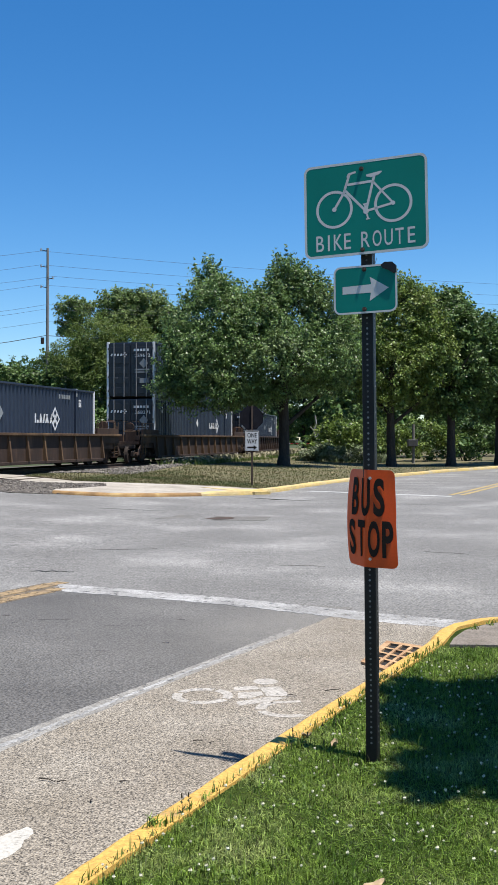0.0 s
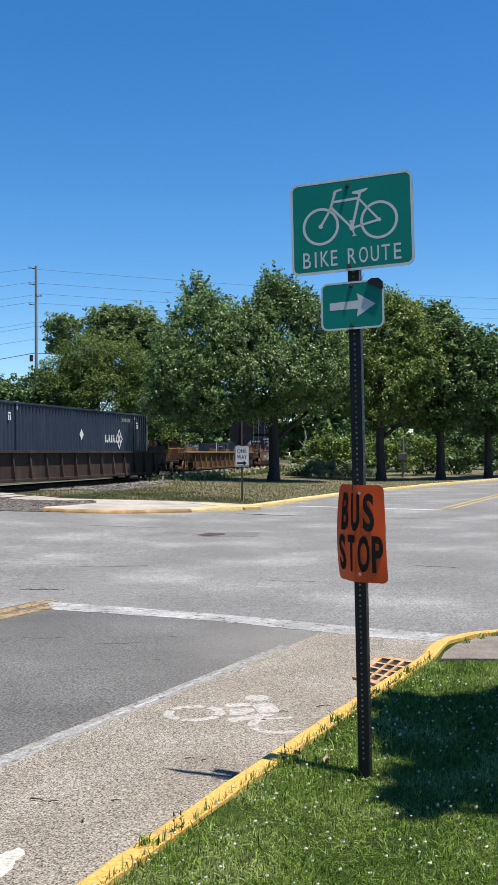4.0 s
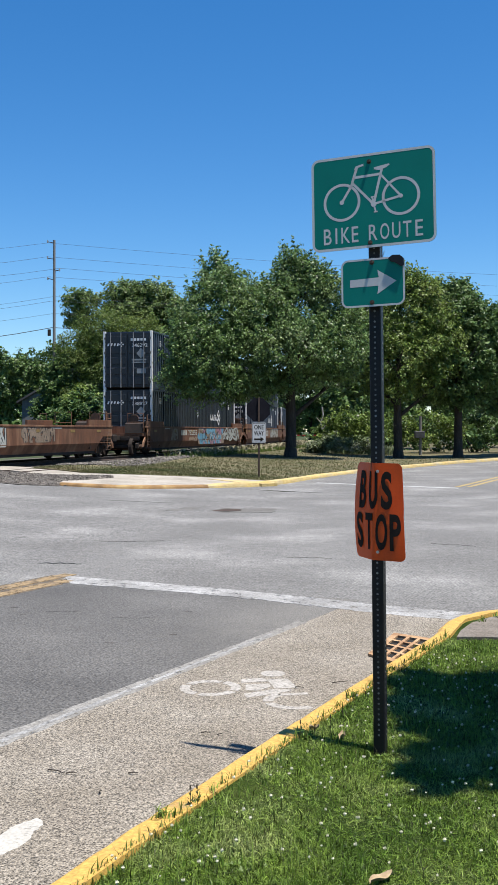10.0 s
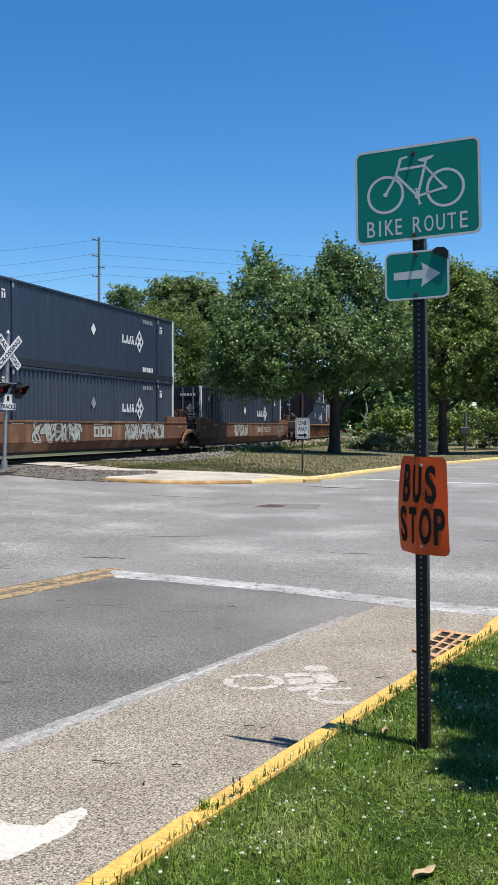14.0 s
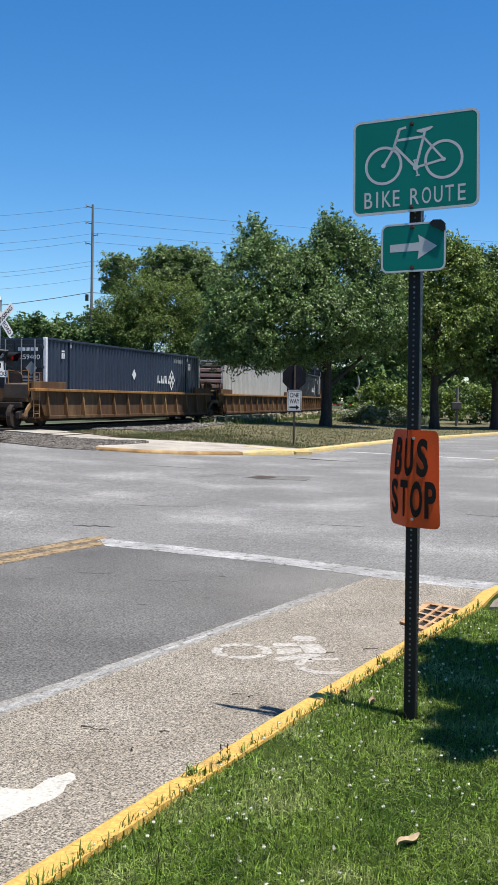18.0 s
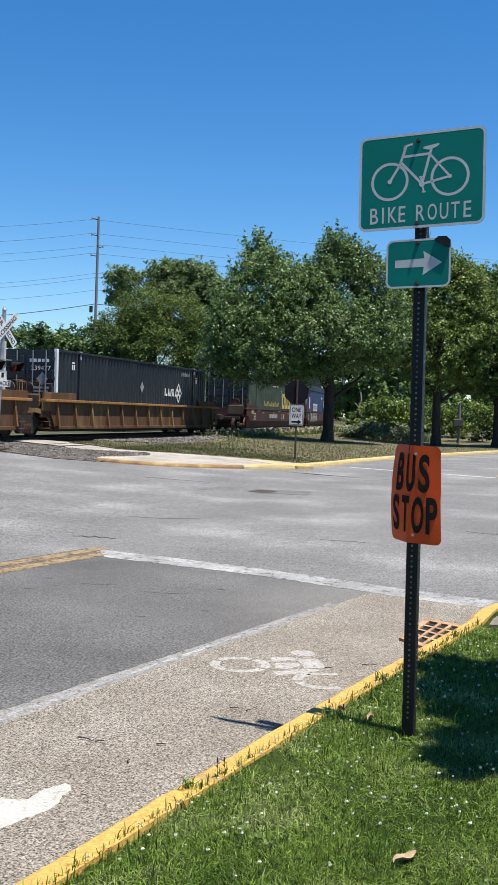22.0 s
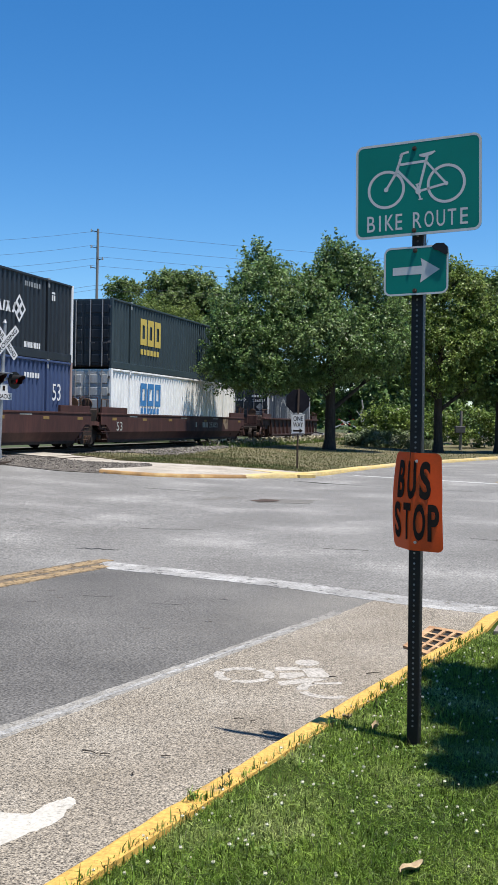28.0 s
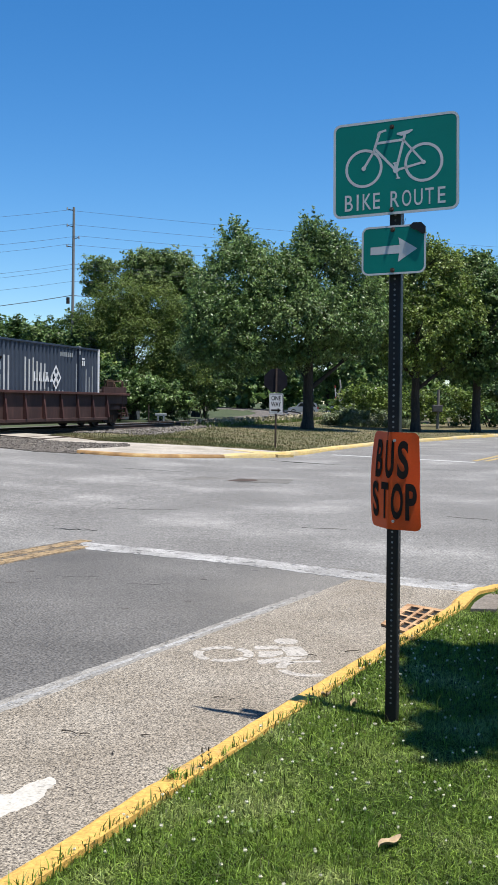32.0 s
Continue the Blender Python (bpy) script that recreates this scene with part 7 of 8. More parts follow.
# ---- trees ----
def leaf_cloud(name, lobes, count, size, material, seed, parent, clump=0.3, droop=0.35, shell=0.55, dense=15, lie_flat=1.0, spire=0.0, slim=0.36):
    """A crown of single leaves: sprays grow outward over the lobes (x, y, z, rx, ry, rz) and carry tufts.
    spire: the share of sprays that stand upright on the crown's top as slender shoots."""
    rng = np.random.default_rng(seed)
    lobes = np.array(lobes, float)
    vol = (lobes[:, 3] * lobes[:, 4] * lobes[:, 5]) ** 0.75
    ns = max(int(count / dense / 5), 8)
    pick = rng.choice(len(lobes), ns, p=vol / vol.sum())
    d = rng.normal(size=(ns, 3))
    d[:, 2] += 0.25
    shoot = rng.random(ns) < spire
    d[shoot, 2] = np.abs(d[shoot, 2]) + 0.5
    d /= np.linalg.norm(d, axis=1)[:, None]
    r = np.where(rng.random(ns) < 0.25, 0.3, shell) + 0.0
    r = r + (1 - r) * rng.random(ns) ** 0.7
    r[shoot] = 0.98
    start = lobes[pick, :3] + d * (r * 0.86)[:, None] * lobes[pick, 3:]
    way = d * lobes[pick, 3:] / lobes[pick, 3:].max(1)[:, None] + np.array([0, 0, 0.35]) + 0.35 * rng.normal(size=(ns, 3))
    way[shoot] = np.array([0, 0, 1.0]) + 0.22 * rng.normal(size=(int(shoot.sum()), 3)) + d[shoot] * np.array([0.5, 0.5, 0])
    way /= np.linalg.norm(way, axis=1)[:, None]
    long = clump * (1.2 + 1.8 * rng.random(ns)) * np.where(shoot, 1.3, 1.0)
    step = np.arange(5) / 4.0
    cen = (start[:, None, :] + way[:, None, :] * (long[:, None] * step)[:, :, None]).reshape(-1, 3)
    cen += rng.normal(size=cen.shape) * clump * np.repeat(np.where(shoot, 0.12, 0.35), 5)[:, None]
    fat = np.repeat(clump * (0.5 + 0.5 * rng.random(ns)) * np.where(shoot, 0.5, 1.0), 5) * np.tile(1.0 - 0.5 * step, ns)
    who = rng.integers(0, len(cen), count)
    off = np.clip(rng.normal(size=(count, 3)), -1.9, 1.9) * fat[who][:, None] * np.array([1, 1, 0.65])
    c = cen[who] + off
    out = np.repeat(d, 5, 0)[who]
    s = size * (0.65 + 0.7 * rng.random(count))
    nrm = rng.normal(size=(count, 3)) * 0.75 + np.array([0, 0, 0.85 * lie_flat]) + out * 0.45
    nrm /= np.linalg.norm(nrm, axis=1)[:, None]
    a = rng.normal(size=(count, 3)) + out * 0.6 - np.array([0, 0, droop])
    a -= (a * nrm).sum(1)[:, None] * nrm
    a /= np.linalg.norm(a, axis=1)[:, None]
    b = np.cross(nrm, a)
    a, b = a * s[:, None], b * s[:, None] * slim
    v = np.stack([c - a * 0.5, c + b, c + a * 0.6, c - b], 1).reshape(-1, 3)
    q = np.arange(count * 4).reshape(-1, 4)
    return part(name, raw_mesh(name, v, q, material), None, parent)


def trunk_kit(height, r, limbs, seed, lean=(0, 0), fork=0.35):
    rnd = random.Random(seed)
    k = Kit()
    pts = [Vector((lean[0] * t * t + rnd.uniform(-0.03, 0.03) * height * 0.1, lean[1] * t * t, height * t)) for t in (0, 0.06, 0.2, 0.4, 0.6, 0.8, 1)]
    rad = [r * 1.45, r * 1.08, r, r * 0.85, r * 0.62, r * 0.4, r * 0.12]
    for i in range(6):
        k.tube(pts[i], pts[i + 1], rad[i], rad[i + 1], 10, False)
    for i in range(limbs):
        t = fork + (0.9 - fork) * i / max(limbs - 1, 1)
        j = min(int(t * 6), 5)
        p = Vector((lean[0] * t * t, lean[1] * t * t, height * t))
        a = i * 2.4 + rnd.uniform(-0.4, 0.4)
        ln = height * rnd.uniform(0.28, 0.42) * (1.25 - t * 0.7)
        q = p + Vector((math.cos(a) * ln * 0.5, math.sin(a) * ln * 0.5, ln * 0.42))
        e = q + Vector((math.cos(a + 0.3) * ln * 0.45, math.sin(a + 0.3) * ln * 0.45, ln * 0.36))
        rr = r * 0.5 * (1.2 - t)
        k.tube(p, q, rr, rr * 0.65, 7, False).tube(q, e, rr * 0.65, rr * 0.15, 6, False)
        for s in (-1, 1):
            f = q + Vector((math.cos(a + s * 0.8) * ln * 0.4, math.sin(a + s * 0.8) * ln * 0.4, ln * 0.25))
            k.tube(q, f, rr * 0.4, rr * 0.1, 5, False)
    return k


def tree(x, y, label, height, r, lobes, count, size, leaf, seed, z=None, limbs=9, clump=0.5, name="tree", lean=(0, 0), fork=0.3, shell=0.5, dense=15, group="street trees", droop=0.35, lie_flat=1.0, spire=0.0, slim=0.36):
    t = thing(name, label, "tree", group, at=pose(x, y, lie(x, y) + 0.06 if z is None else z))
    part("trunk", trunk_kit(height, r, limbs, seed, lean, fork), M["bark"], t, smooth=True)
    leaf_cloud("crown", lobes, count, size, M[leaf], seed + 100, t, clump, droop, shell, dense, lie_flat, spire, slim)
    return t


# street trees on the far verge (lobes: offsets from the foot, heights, radii)
HANG = dict(droop=1.2, lie_flat=0.75, slim=0.30, dense=10)
tree(1.80, 51.4, "leafy street tree with a dark trunk and a spreading crown", 9.2, 0.27,
     [(-0.9, -0.9, 5.15, 4.1, 3.2, 2.2), (-4.3, -2.9, 4.75, 2.05, 1.6, 1.8), (-3.5, -1.6, 7.3, 1.55, 1.6, 2.1), (-3.9, 0, 9.0, 0.8, 0.8, 1.45), (-2.9, 0, 8.7, 0.6, 0.7, 0.95), (-5.2, -1.0, 7.6, 0.7, 0.7, 0.9),
      (0.4, 0, 8.0, 1.7, 1.8, 2.3), (0.1, 0, 9.5, 0.9, 0.95, 1.35), (1.3, 0, 8.7, 0.85, 0.9, 1.25), (2.4, 0, 7.9, 1.0, 1.0, 1.5), (2.5, 0, 5.6, 1.6, 1.8, 2.1), (-1.4, -1.4, 6.7, 2.0, 1.6, 1.8),
      (-5.15, -2.9, 5.95, 0.95, 0.9, 1.05), (-1.5, 0, 8.1, 1.0, 1.0, 0.9), (-3.75, -2.8, 3.4, 1.8, 1.4, 0.8), (-5.35, -3.0, 3.95, 1.05, 1.0, 1.05), (-1.6, -1.2, 3.4, 1.6, 1.2, 0.7)],
     165000, 0.125, "leaf", 1, limbs=15, clump=0.25, fork=0.22, spire=0.16, **HANG)
tree(8.20, 57.4, "street tree with a broad sunlit crown", 9.6, 0.25,
     [(0, 0, 5.5, 3.2, 2.8, 2.5), (0.9, 0, 8.2, 1.9, 1.9, 2.4), (-1.6, 0, 7.3, 1.7, 1.8, 2.2), (2.2, 0, 6.6, 1.7, 1.7, 2.0), (0.4, 0, 9.9, 0.8, 0.8, 1.1)], 82000, 0.14, "leaf_light", 2, limbs=11, clump=0.28, fork=0.25, spire=0.08, **HANG)
tree(12.0, 59.0, "dense dark-green street tree", 9.4, 0.25,
     [(0, 0, 5.2, 3.0, 2.8, 2.7), (-0.6, 0, 8.3, 2.0, 2.0, 2.3), (1.5, 0, 7.0, 2.0, 2.0, 2.2)], 60000, 0.17, "leaf_dark", 3, limbs=10, clump=0.33)
tree(15.6, 62.0, "dense dark-green street tree", 8.6, 0.24,
     [(0, 0, 5.2, 2.8, 2.6, 2.5), (0.5, 0, 7.1, 1.8, 1.8, 2.0)], 38000, 0.175, "leaf_dark", 4, limbs=9, clump=0.33)
tree(19.2, 66.0, "street tree further up the street", 8.8, 0.24, [(0, 0, 5.4, 3.0, 2.8, 2.8), (0.5, 0, 7.4, 1.8, 1.8, 1.8)], 14000, 0.28, "leaf_light", 5, limbs=8, clump=0.4)
# woods beyond the railway
WOOD = "woodland trees"
tree(-10.0, 71.0, "rounded feathery olive-green tree beyond the railway", 8.0, 0.22, [(0, 0, 5.4, 3.4, 3.2, 3.0), (-0.8, 0, 8.3, 2.2, 2.0, 1.8), (1.6, 0, 7.9, 1.9, 1.8, 1.6), (3.4, -0.3, 6.2, 1.8, 1.8, 2.0), (-2.8, -0.3, 6.4, 1.9, 1.8, 1.9), (-3.6, -0.8, 3.4, 1.7, 1.6, 1.9), (3.6, -0.6, 3.0, 1.8, 1.6, 2.0), (0.6, -0.4, 2.6, 3.0, 2.0, 1.8)], 80000, 0.135, "leaf_olive", 11, clump=0.32, group=WOOD, shell=0.66, droop=0.8, slim=0.26, dense=10)
tree(-12.0, 82.0, "tall flat-topped tree in the woods beyond the railway", 12.2, 0.3, [(-2.3, 0, 12.2, 1.6, 2.0, 0.75), (-2.6, 0.4, 10.7, 1.5, 1.8, 0.8), (1.2, 0, 12.9, 1.6, 2.0, 0.75), (3.6, 0, 12.7, 1.8, 2.2, 0.9), (2.4, 0, 11.2, 3.4, 3.0, 1.2), (5.4, 0, 11.4, 1.6, 2.0, 1.0), (-0.6, 0, 7.8, 2.6, 2.6, 2.4), (5.8, 0, 8.4, 2.8, 2.6, 2.4)], 70000, 0.18, "leaf_grey", 12, clump=0.30, group=WOOD, shell=0.5, limbs=13, dense=11)
tree(-6.5, 84.0, "tall tree in the woods beyond the railway", 11.0, 0.3, [(0, 0, 8.0, 3.6, 3.2, 3.6), (2.4, 0, 5.6, 2.8, 2.6, 3.4)], 38000, 0.2, "leaf_dark", 13, clump=0.4, group=WOOD)
tree(16.0, 184.0, "tall tree in the far woods", 16.0, 0.4, [(0, 0, 11.0, 9.0, 4, 6.0), (-6.0, 0, 9.0, 6, 4.0, 6.0)], 18000, 0.36, "leaf_dark", 14, clump=0.6, group=WOOD)
tree(-17.6, 88.0, "small distant tree in the woods", 7.0, 0.2, [(0, 0, 6.9, 2.4, 2.4, 1.9), (-4.0, 0, 5.8, 3.2, 2.4, 2.8), (2.6, 0, 5.2, 2.4, 2.4, 2.4)], 18000, 0.26, "leaf_dark", 15, clump=0.4, group=WOOD)
tree(-30.0, 110.0, "distant tree in the woods", 8.0, 0.2, [(0, 0, 6.8, 7.0, 3, 3.4), (7.0, 0, 5.8, 5.0, 3, 2.8)], 14000, 0.34, "leaf_dark", 16, clump=0.6, group=WOOD)
tree(17.0, 160.0, "tall tree beyond the far street", 13.0, 0.3, [(0, 0, 8.0, 5.0, 4.0, 5.5), (-4.0, 2, 6.0, 4.5, 3.0, 4.0)], 16000, 0.38, "leaf_dark", 17, clump=0.6, group=WOOD)
tree(-10.5, 122.0, "tall tree beyond the bend of the track", 12.0, 0.3, [(0, 0, 7.0, 5.0, 4.0, 5.5)], 16000, 0.36, "leaf_dark", 18, clump=0.6, group=WOOD)
tree(9.0, 164.0, "tall tree beyond the far street", 13.0, 0.3, [(0, 0, 7.0, 5.0, 4.0, 6.0), (4.5, 0, 9.0, 3.5, 3.0, 3.0)], 16000, 0.4, "leaf_dark", 19, clump=0.6, group=WOOD)
tree(13.0, 96.0, "tall tree behind the street trees", 11.0, 0.3, [(0, 0, 8.0, 4.0, 3.0, 3.0), (-3.2, 0, 7.4, 2.6, 2.6, 2.2)], 24000, 0.26, "leaf_dark", 20, clump=0.5, group=WOOD)

tree(-1.8, 203.0, "tall tree where the track bends away", 11.0, 0.3, [(0, 0, 4.5, 4.4, 3.0, 4.5), (4.0, 1, 6.0, 4.0, 3.0, 5.5), (0, 0, 9.0, 3.0, 3.0, 3.0)], 26000, 0.5, "leaf_dark", 27, clump=0.6, group=WOOD)
tree(-8.0, 228.0, "tall tree where the track bends away", 12.0, 0.3, [(0, 0, 5.0, 5.0, 3.0, 5.0), (-5.0, 1, 6.0, 4.5, 3.0, 5.5), (4, 0, 7.0, 4.0, 3.0, 6.0)], 26000, 0.55, "leaf_dark", 28, clump=0.6, group=WOOD)


def bush(x, y, label, lobes, count, size, leaf, seed, clump=0.3, name="bush", z=None):
    t = thing(name, label, "bush", "bushes", at=pose(x, y, lie(x, y) + 0.02 if z is None else z))
    k = Kit()
    rnd = random.Random(seed)
    for i in range(7):
        a = rnd.uniform(0, 6.3)
        l = lobes[rnd.randrange(len(lobes))]
        k.tube((rnd.uniform(-0.3, 0.3), rnd.uniform(-0.3, 0.3), 0), (l[0] + math.cos(a) * l[3] * 0.5, l[1] + math.sin(a) * l[4] * 0.5, l[2] + l[5] * 0.3), 0.04, 0.01, 6, False)
    part("stem", k, M["bark"], t)
    leaf_cloud("foliage", lobes, count, size, M[leaf], seed + 300, t, clump * 0.8, shell=0.35)
    return t


bush(5.7, 63.5, "yellow-green bush behind the street trees", [(0, 0, 1.4, 1.7, 1.4, 1.4), (1.4, 0, 1.2, 1.4, 1.2, 1.1), (-1.0, 0, 0.8, 1.0, 1.0, 0.9)], 9000, 0.15, "leaf_light", 21)
bush(9.6, 70.0, "wild bushes in the shade of the trees", [(0, 0, 1.5, 2.2, 1.6, 1.6), (3.0, 0, 1.6, 2.0, 1.6, 1.8), (-2.4, 0, 1.3, 1.8, 1.4, 1.3)], 9000, 0.17, "leaf_light", 22)
bush(16.0, 73.0, "wild bushes in the shade of the trees", [(0, 0, 1.6, 2.6, 1.6, 1.8), (3.4, 0, 1.5, 2.4, 1.6, 1.7), (-2.8, 0, 1.5, 2.0, 1.4, 1.5)], 9000, 0.18, "leaf_dark", 23)
bush(-7.5, 64.6, "domed vine-covered bush beside the track", [(0, 0, 1.3, 1.8, 1.4, 1.5), (-1.1, 0, 1.8, 1.3, 1.2, 1.1), (1.4, 0.4, 0.8, 0.9, 0.8, 0.8)], 13000, 0.17, "leaf", 24)
bush(-5.2, 75.0, "tall dark bush beyond the track", [(0, 0, 2.4, 1.8, 1.6, 2.4), (-1.8, 0, 2.8, 1.7, 1.4, 2.8)], 11000, 0.18, "leaf_dark", 26)
bush(-10.4, 61.5, "tall bush beside the track", [(0, 0, 2.0, 2.2, 1.6, 2.0), (2.0, 0.6, 1.4, 1.6, 1.2, 1.5)], 9000, 0.18, "leaf_dark", 25)
bush(-13.0, 67.5, "dark bush beyond the railway", [(0, 0, 1.8, 1.6, 1.4, 1.9), (1.8, 0.5, 2.2, 1.6, 1.4, 2.2)], 9000, 0.19, "leaf_dark", 32)
bush(-14.5, 69.3, "tall dark bush at the foot of the pole", [(0, 0, 2.0, 1.3, 1.2, 2.2), (0.5, 0.5, 4.6, 1.3, 1.2, 2.1), (1.6, 0.2, 3.0, 1.2, 1.2, 2.6)], 12000, 0.18, "leaf_dark", 36)
bush(-11.35, 63.6, "pale leafy bush beside the track", [(0, 0, 2.6, 1.1, 1.1, 1.7), (0.5, -0.2, 1.4, 1.3, 1.1, 1.4), (-0.6, 0, 1.2, 0.9, 0.9, 1.2)], 11000, 0.19, "leaf_light", 37)
bush(-20.3, 69.0, "dark bush beyond the railway", [(0, 0, 1.7, 1.7, 1.4, 1.8), (-2.4, 0.8, 2.4, 2.0, 1.6, 2.4)], 9000, 0.2, "leaf_dark", 33)
bush(-26.0, 74.0, "tall dark bush beyond the railway", [(0, 0, 2.6, 2.6, 2.0, 2.8), (3.0, 1.0, 1.8, 2.0, 1.6, 2.0)], 10000, 0.22, "leaf_dark", 34)
pale = thing("weeds", "pale-green flowering weeds below the bush", "weeds", at=pose(4.7, 60.6, lie(4.7, 60.6) + 0.05))
leaf_cloud("foliage", [(0, 0, 0.5, 1.3, 0.8, 0.55), (-1.2, 0.3, 0.35, 0.8, 0.6, 0.4), (1.7, 0.6, 0.4, 1.0, 0.6, 0.45)], 5200, 0.13, M["seed_green"], 35, pale, 0.2, shell=0.3)
# dark woods closing the distance
wood = thing("distant_woods", "dark woods behind the far street", "trees", kind="stuff")
rngw = random.Random(9)
lobes = []
for i in range(64):
    x = -95 + i * 3.0
    y = (166 if abs(from_track(x, 168)) > 11 else 196) + rngw.uniform(-4, 4)
    lobes.append((x, y, rngw.uniform(3.5, 5.0), 3.6, 3.0, rngw.uniform(4.0, 6.5)))
    lobes.append((x, y + 3, 1.6, 2.6, 2.0, 2.2))
for i in range(60):
    x = -60 + i * 3.4
    y = 222 + rngw.uniform(-5, 5)
    if abs(from_track(x, y)) > 7:
        lobes.append((x, y, rngw.uniform(4.0, 5.5), 4.0, 3.0, rngw.uniform(4.5, 7.0)))
    y = 262 + rngw.uniform(-5, 5)
    lobes.append((x * 1.2, y, rngw.uniform(4.0, 5.5), 4.6, 3.0, rngw.uniform(4.5, 7.0)))
    lobes.append((x * 1.2 + 2, y + 26, rngw.uniform(3.0, 5.5), 4.6, 3.0, rngw.uniform(5.5, 8.0)))
    lobes.append((x * 1.2, y + 32, 2.0, 4.6, 3.0, 3.0))
leaf_cloud("foliage", lobes, 76000, 1.25, M["leaf_dark"], 77, wood, 0.8, shell=0.1)
hedge = thing("thicket", "dense dark thicket behind the street trees", "bushes", kind="stuff")
lobes = []
for i in range(26):
    x = 7.2 + i * 1.7
    y = 78 + i * 1.5 + rngw.uniform(-1.5, 1.5)
    lobes.append((x, y, rngw.uniform(1.2, 1.8), 2.0, 1.6, rngw.uniform(1.6, 2.2)))
    lobes.append((x, y + 3, rngw.uniform(3.4, 4.6), 2.4, 2.0, rngw.uniform(2.2, 3.2)))
leaf_cloud("foliage", lobes, 40000, 0.38, M["leaf_dark"], 78, hedge, 0.45, shell=0.1)
# the tree that shades the verge stands beyond the edge of the view
tree(5.76, 3.98, "street tree that shades the verge", 9.4, 0.14, [(-1.7, 0.25, 7.9, 1.15, 1.05, 0.9), (-2.45, -0.25, 8.0, 0.50, 0.45, 0.5), (-2.35, 0.70, 8.0, 0.55, 0.5, 0.5), (-2.2, 0.25, 7.6, 0.7, 0.6, 0.6), (-1.5, -0.45, 8.0, 0.95, 0.5, 0.6), (-0.7, -0.55, 8.0, 1.3, 0.6, 0.6), (-0.9, 1.1, 8.0, 1.1, 0.7, 0.6), (0.2, 0.5, 8.3, 1.9, 1.3, 0.9), (1.6, 0.0, 8.0, 1.9, 1.6, 1.2), (0.8, 0.5, 5.5, 1.6, 1.8, 1.2), (2.5, 1.5, 6.5, 1.8, 2.0, 1.2), (0.6, -3.5, 7.2, 1.6, 1.8, 1.0), (0.6, -6.6, 7.4, 1.8, 1.8, 1.1)], 110000, 0.26, "leaf", 31, z=0.1, clump=0.16, shell=0.05, limbs=12)

# ---- grass, weeds, stones ----
def blades(name, places, heights, width, material, seed, lean=0.5, label="", category="grass", parent=None):
    """Grass blades, each bent once, at the given places."""
    rng = np.random.default_rng(seed)
    p = np.asarray(places, float)
    n = len(p)
    a = rng.random(n) * 2 * np.pi
    side = np.stack([np.cos(a), np.sin(a), np.zeros(n)], 1) * (width * (0.6 + 0.8 * rng.random(n)))[:, None]
    b = rng.random(n) * 2 * np.pi
    tilt = lean * rng.random(n) ** 1.2
    out = np.stack([np.cos(b), np.sin(b), np.zeros(n)], 1)
    h = np.asarray(heights, float)[:, None]
    midp = p + out * (tilt * 0.35)[:, None] * h + np.array([0, 0, 0.6]) * h
    tip = p + out * tilt[:, None] * h * 1.25 + np.array([0, 0, 1.0]) * h * (1 - 0.35 * tilt[:, None])
    v = np.stack([p - side, p + side, midp + side * 0.8, midp - side * 0.8, tip + side * 0.12, tip - side * 0.12], 1).reshape(-1, 3)
    i = np.arange(n)[:, None] * 6
    q = np.concatenate([i + np.array([0, 1, 2, 3]), i + np.array([3, 2, 4, 5])])
    ob = part(name, raw_mesh(name, v, q, material), None, parent)
    if parent is None:
        tagged(ob, label, category, kind="stuff")
    return ob


rng = np.random.default_rng(3)
kx = np.array([q[0] for q in verge_edge])
ky = np.array([q[1] for q in verge_edge])
top = int(np.argmax(ky))


def on_verge(n, y0, y1, near_edge=False):
    """Places on the near verge, within and a little beyond the view."""
    y = y0 + (y1 - y0) * rng.random(n * 3)
    left = np.interp(y, ky[:top], kx[:top])
    right = np.minimum(0.31 * y + 0.35, 3.4)
    x = left - (0.0 if near_edge else 0.01) + (right - left) * (rng.random(n * 3) ** (6.0 if near_edge else 1.0))
    ok = (x < right) & (y < np.interp(x, kx[top - 8:], ky[top - 8:], left=20) - 0.1)
    slabbed = (x > 1.46) & (y > 7.40)
    slabbed |= (np.hypot(x - POST.x + 0.02, y - POST.y + 0.10) < 0.13) & (rng.random(len(x)) < 0.75)
    ok &= ~slabbed
    x, y = x[ok][:n], y[ok][:n]
    return np.stack([x, y, np.full(len(x), 0.09)], 1)


for y0, y1, n, hgt, wid in ((2.2, 3.6, 80000, 0.040, 0.0021), (3.6, 5.2, 74000, 0.042, 0.0024), (5.2, 9.0, 50000, 0.048, 0.0032)):
    p = on_verge(n, y0, y1)
    patch = np.array([noise.noise(Vector((a * 2.2, b * 2.2, 3.0))) for a, b in p[:, :2]])
    blades("lawn", p, hgt * (0.55 + 0.8 * rng.random(len(p))) * (1 + 0.35 * patch), wid, M["blade"], int(y0 * 10), 1.5, "short green grass blades of the verge")
p = on_verge(2800, 2.2, 8.6, True)
p[:, 0] -= 0.03 * rng.random(len(p)) * (0.5 + np.array([noise.noise(Vector((a * 5.0, b * 5.0, 8.0))) for a, b in p[:, :2]]))
p[:, 2] += 0.022
blades("lawn_edge", p, 0.022 + 0.065 * rng.random(len(p)) ** 3, 0.0026, M["blade"], 71, 0.8, "ragged long grass along the kerb")
p = on_verge(160, 2.4, 7.0)
blades("tall_grass", p, 0.07 + 0.06 * rng.random(len(p)), 0.0022, M["blade"], 72, 0.6, "taller grass stalks in the verge")
p = on_verge(2600, 2.3, 7.0)
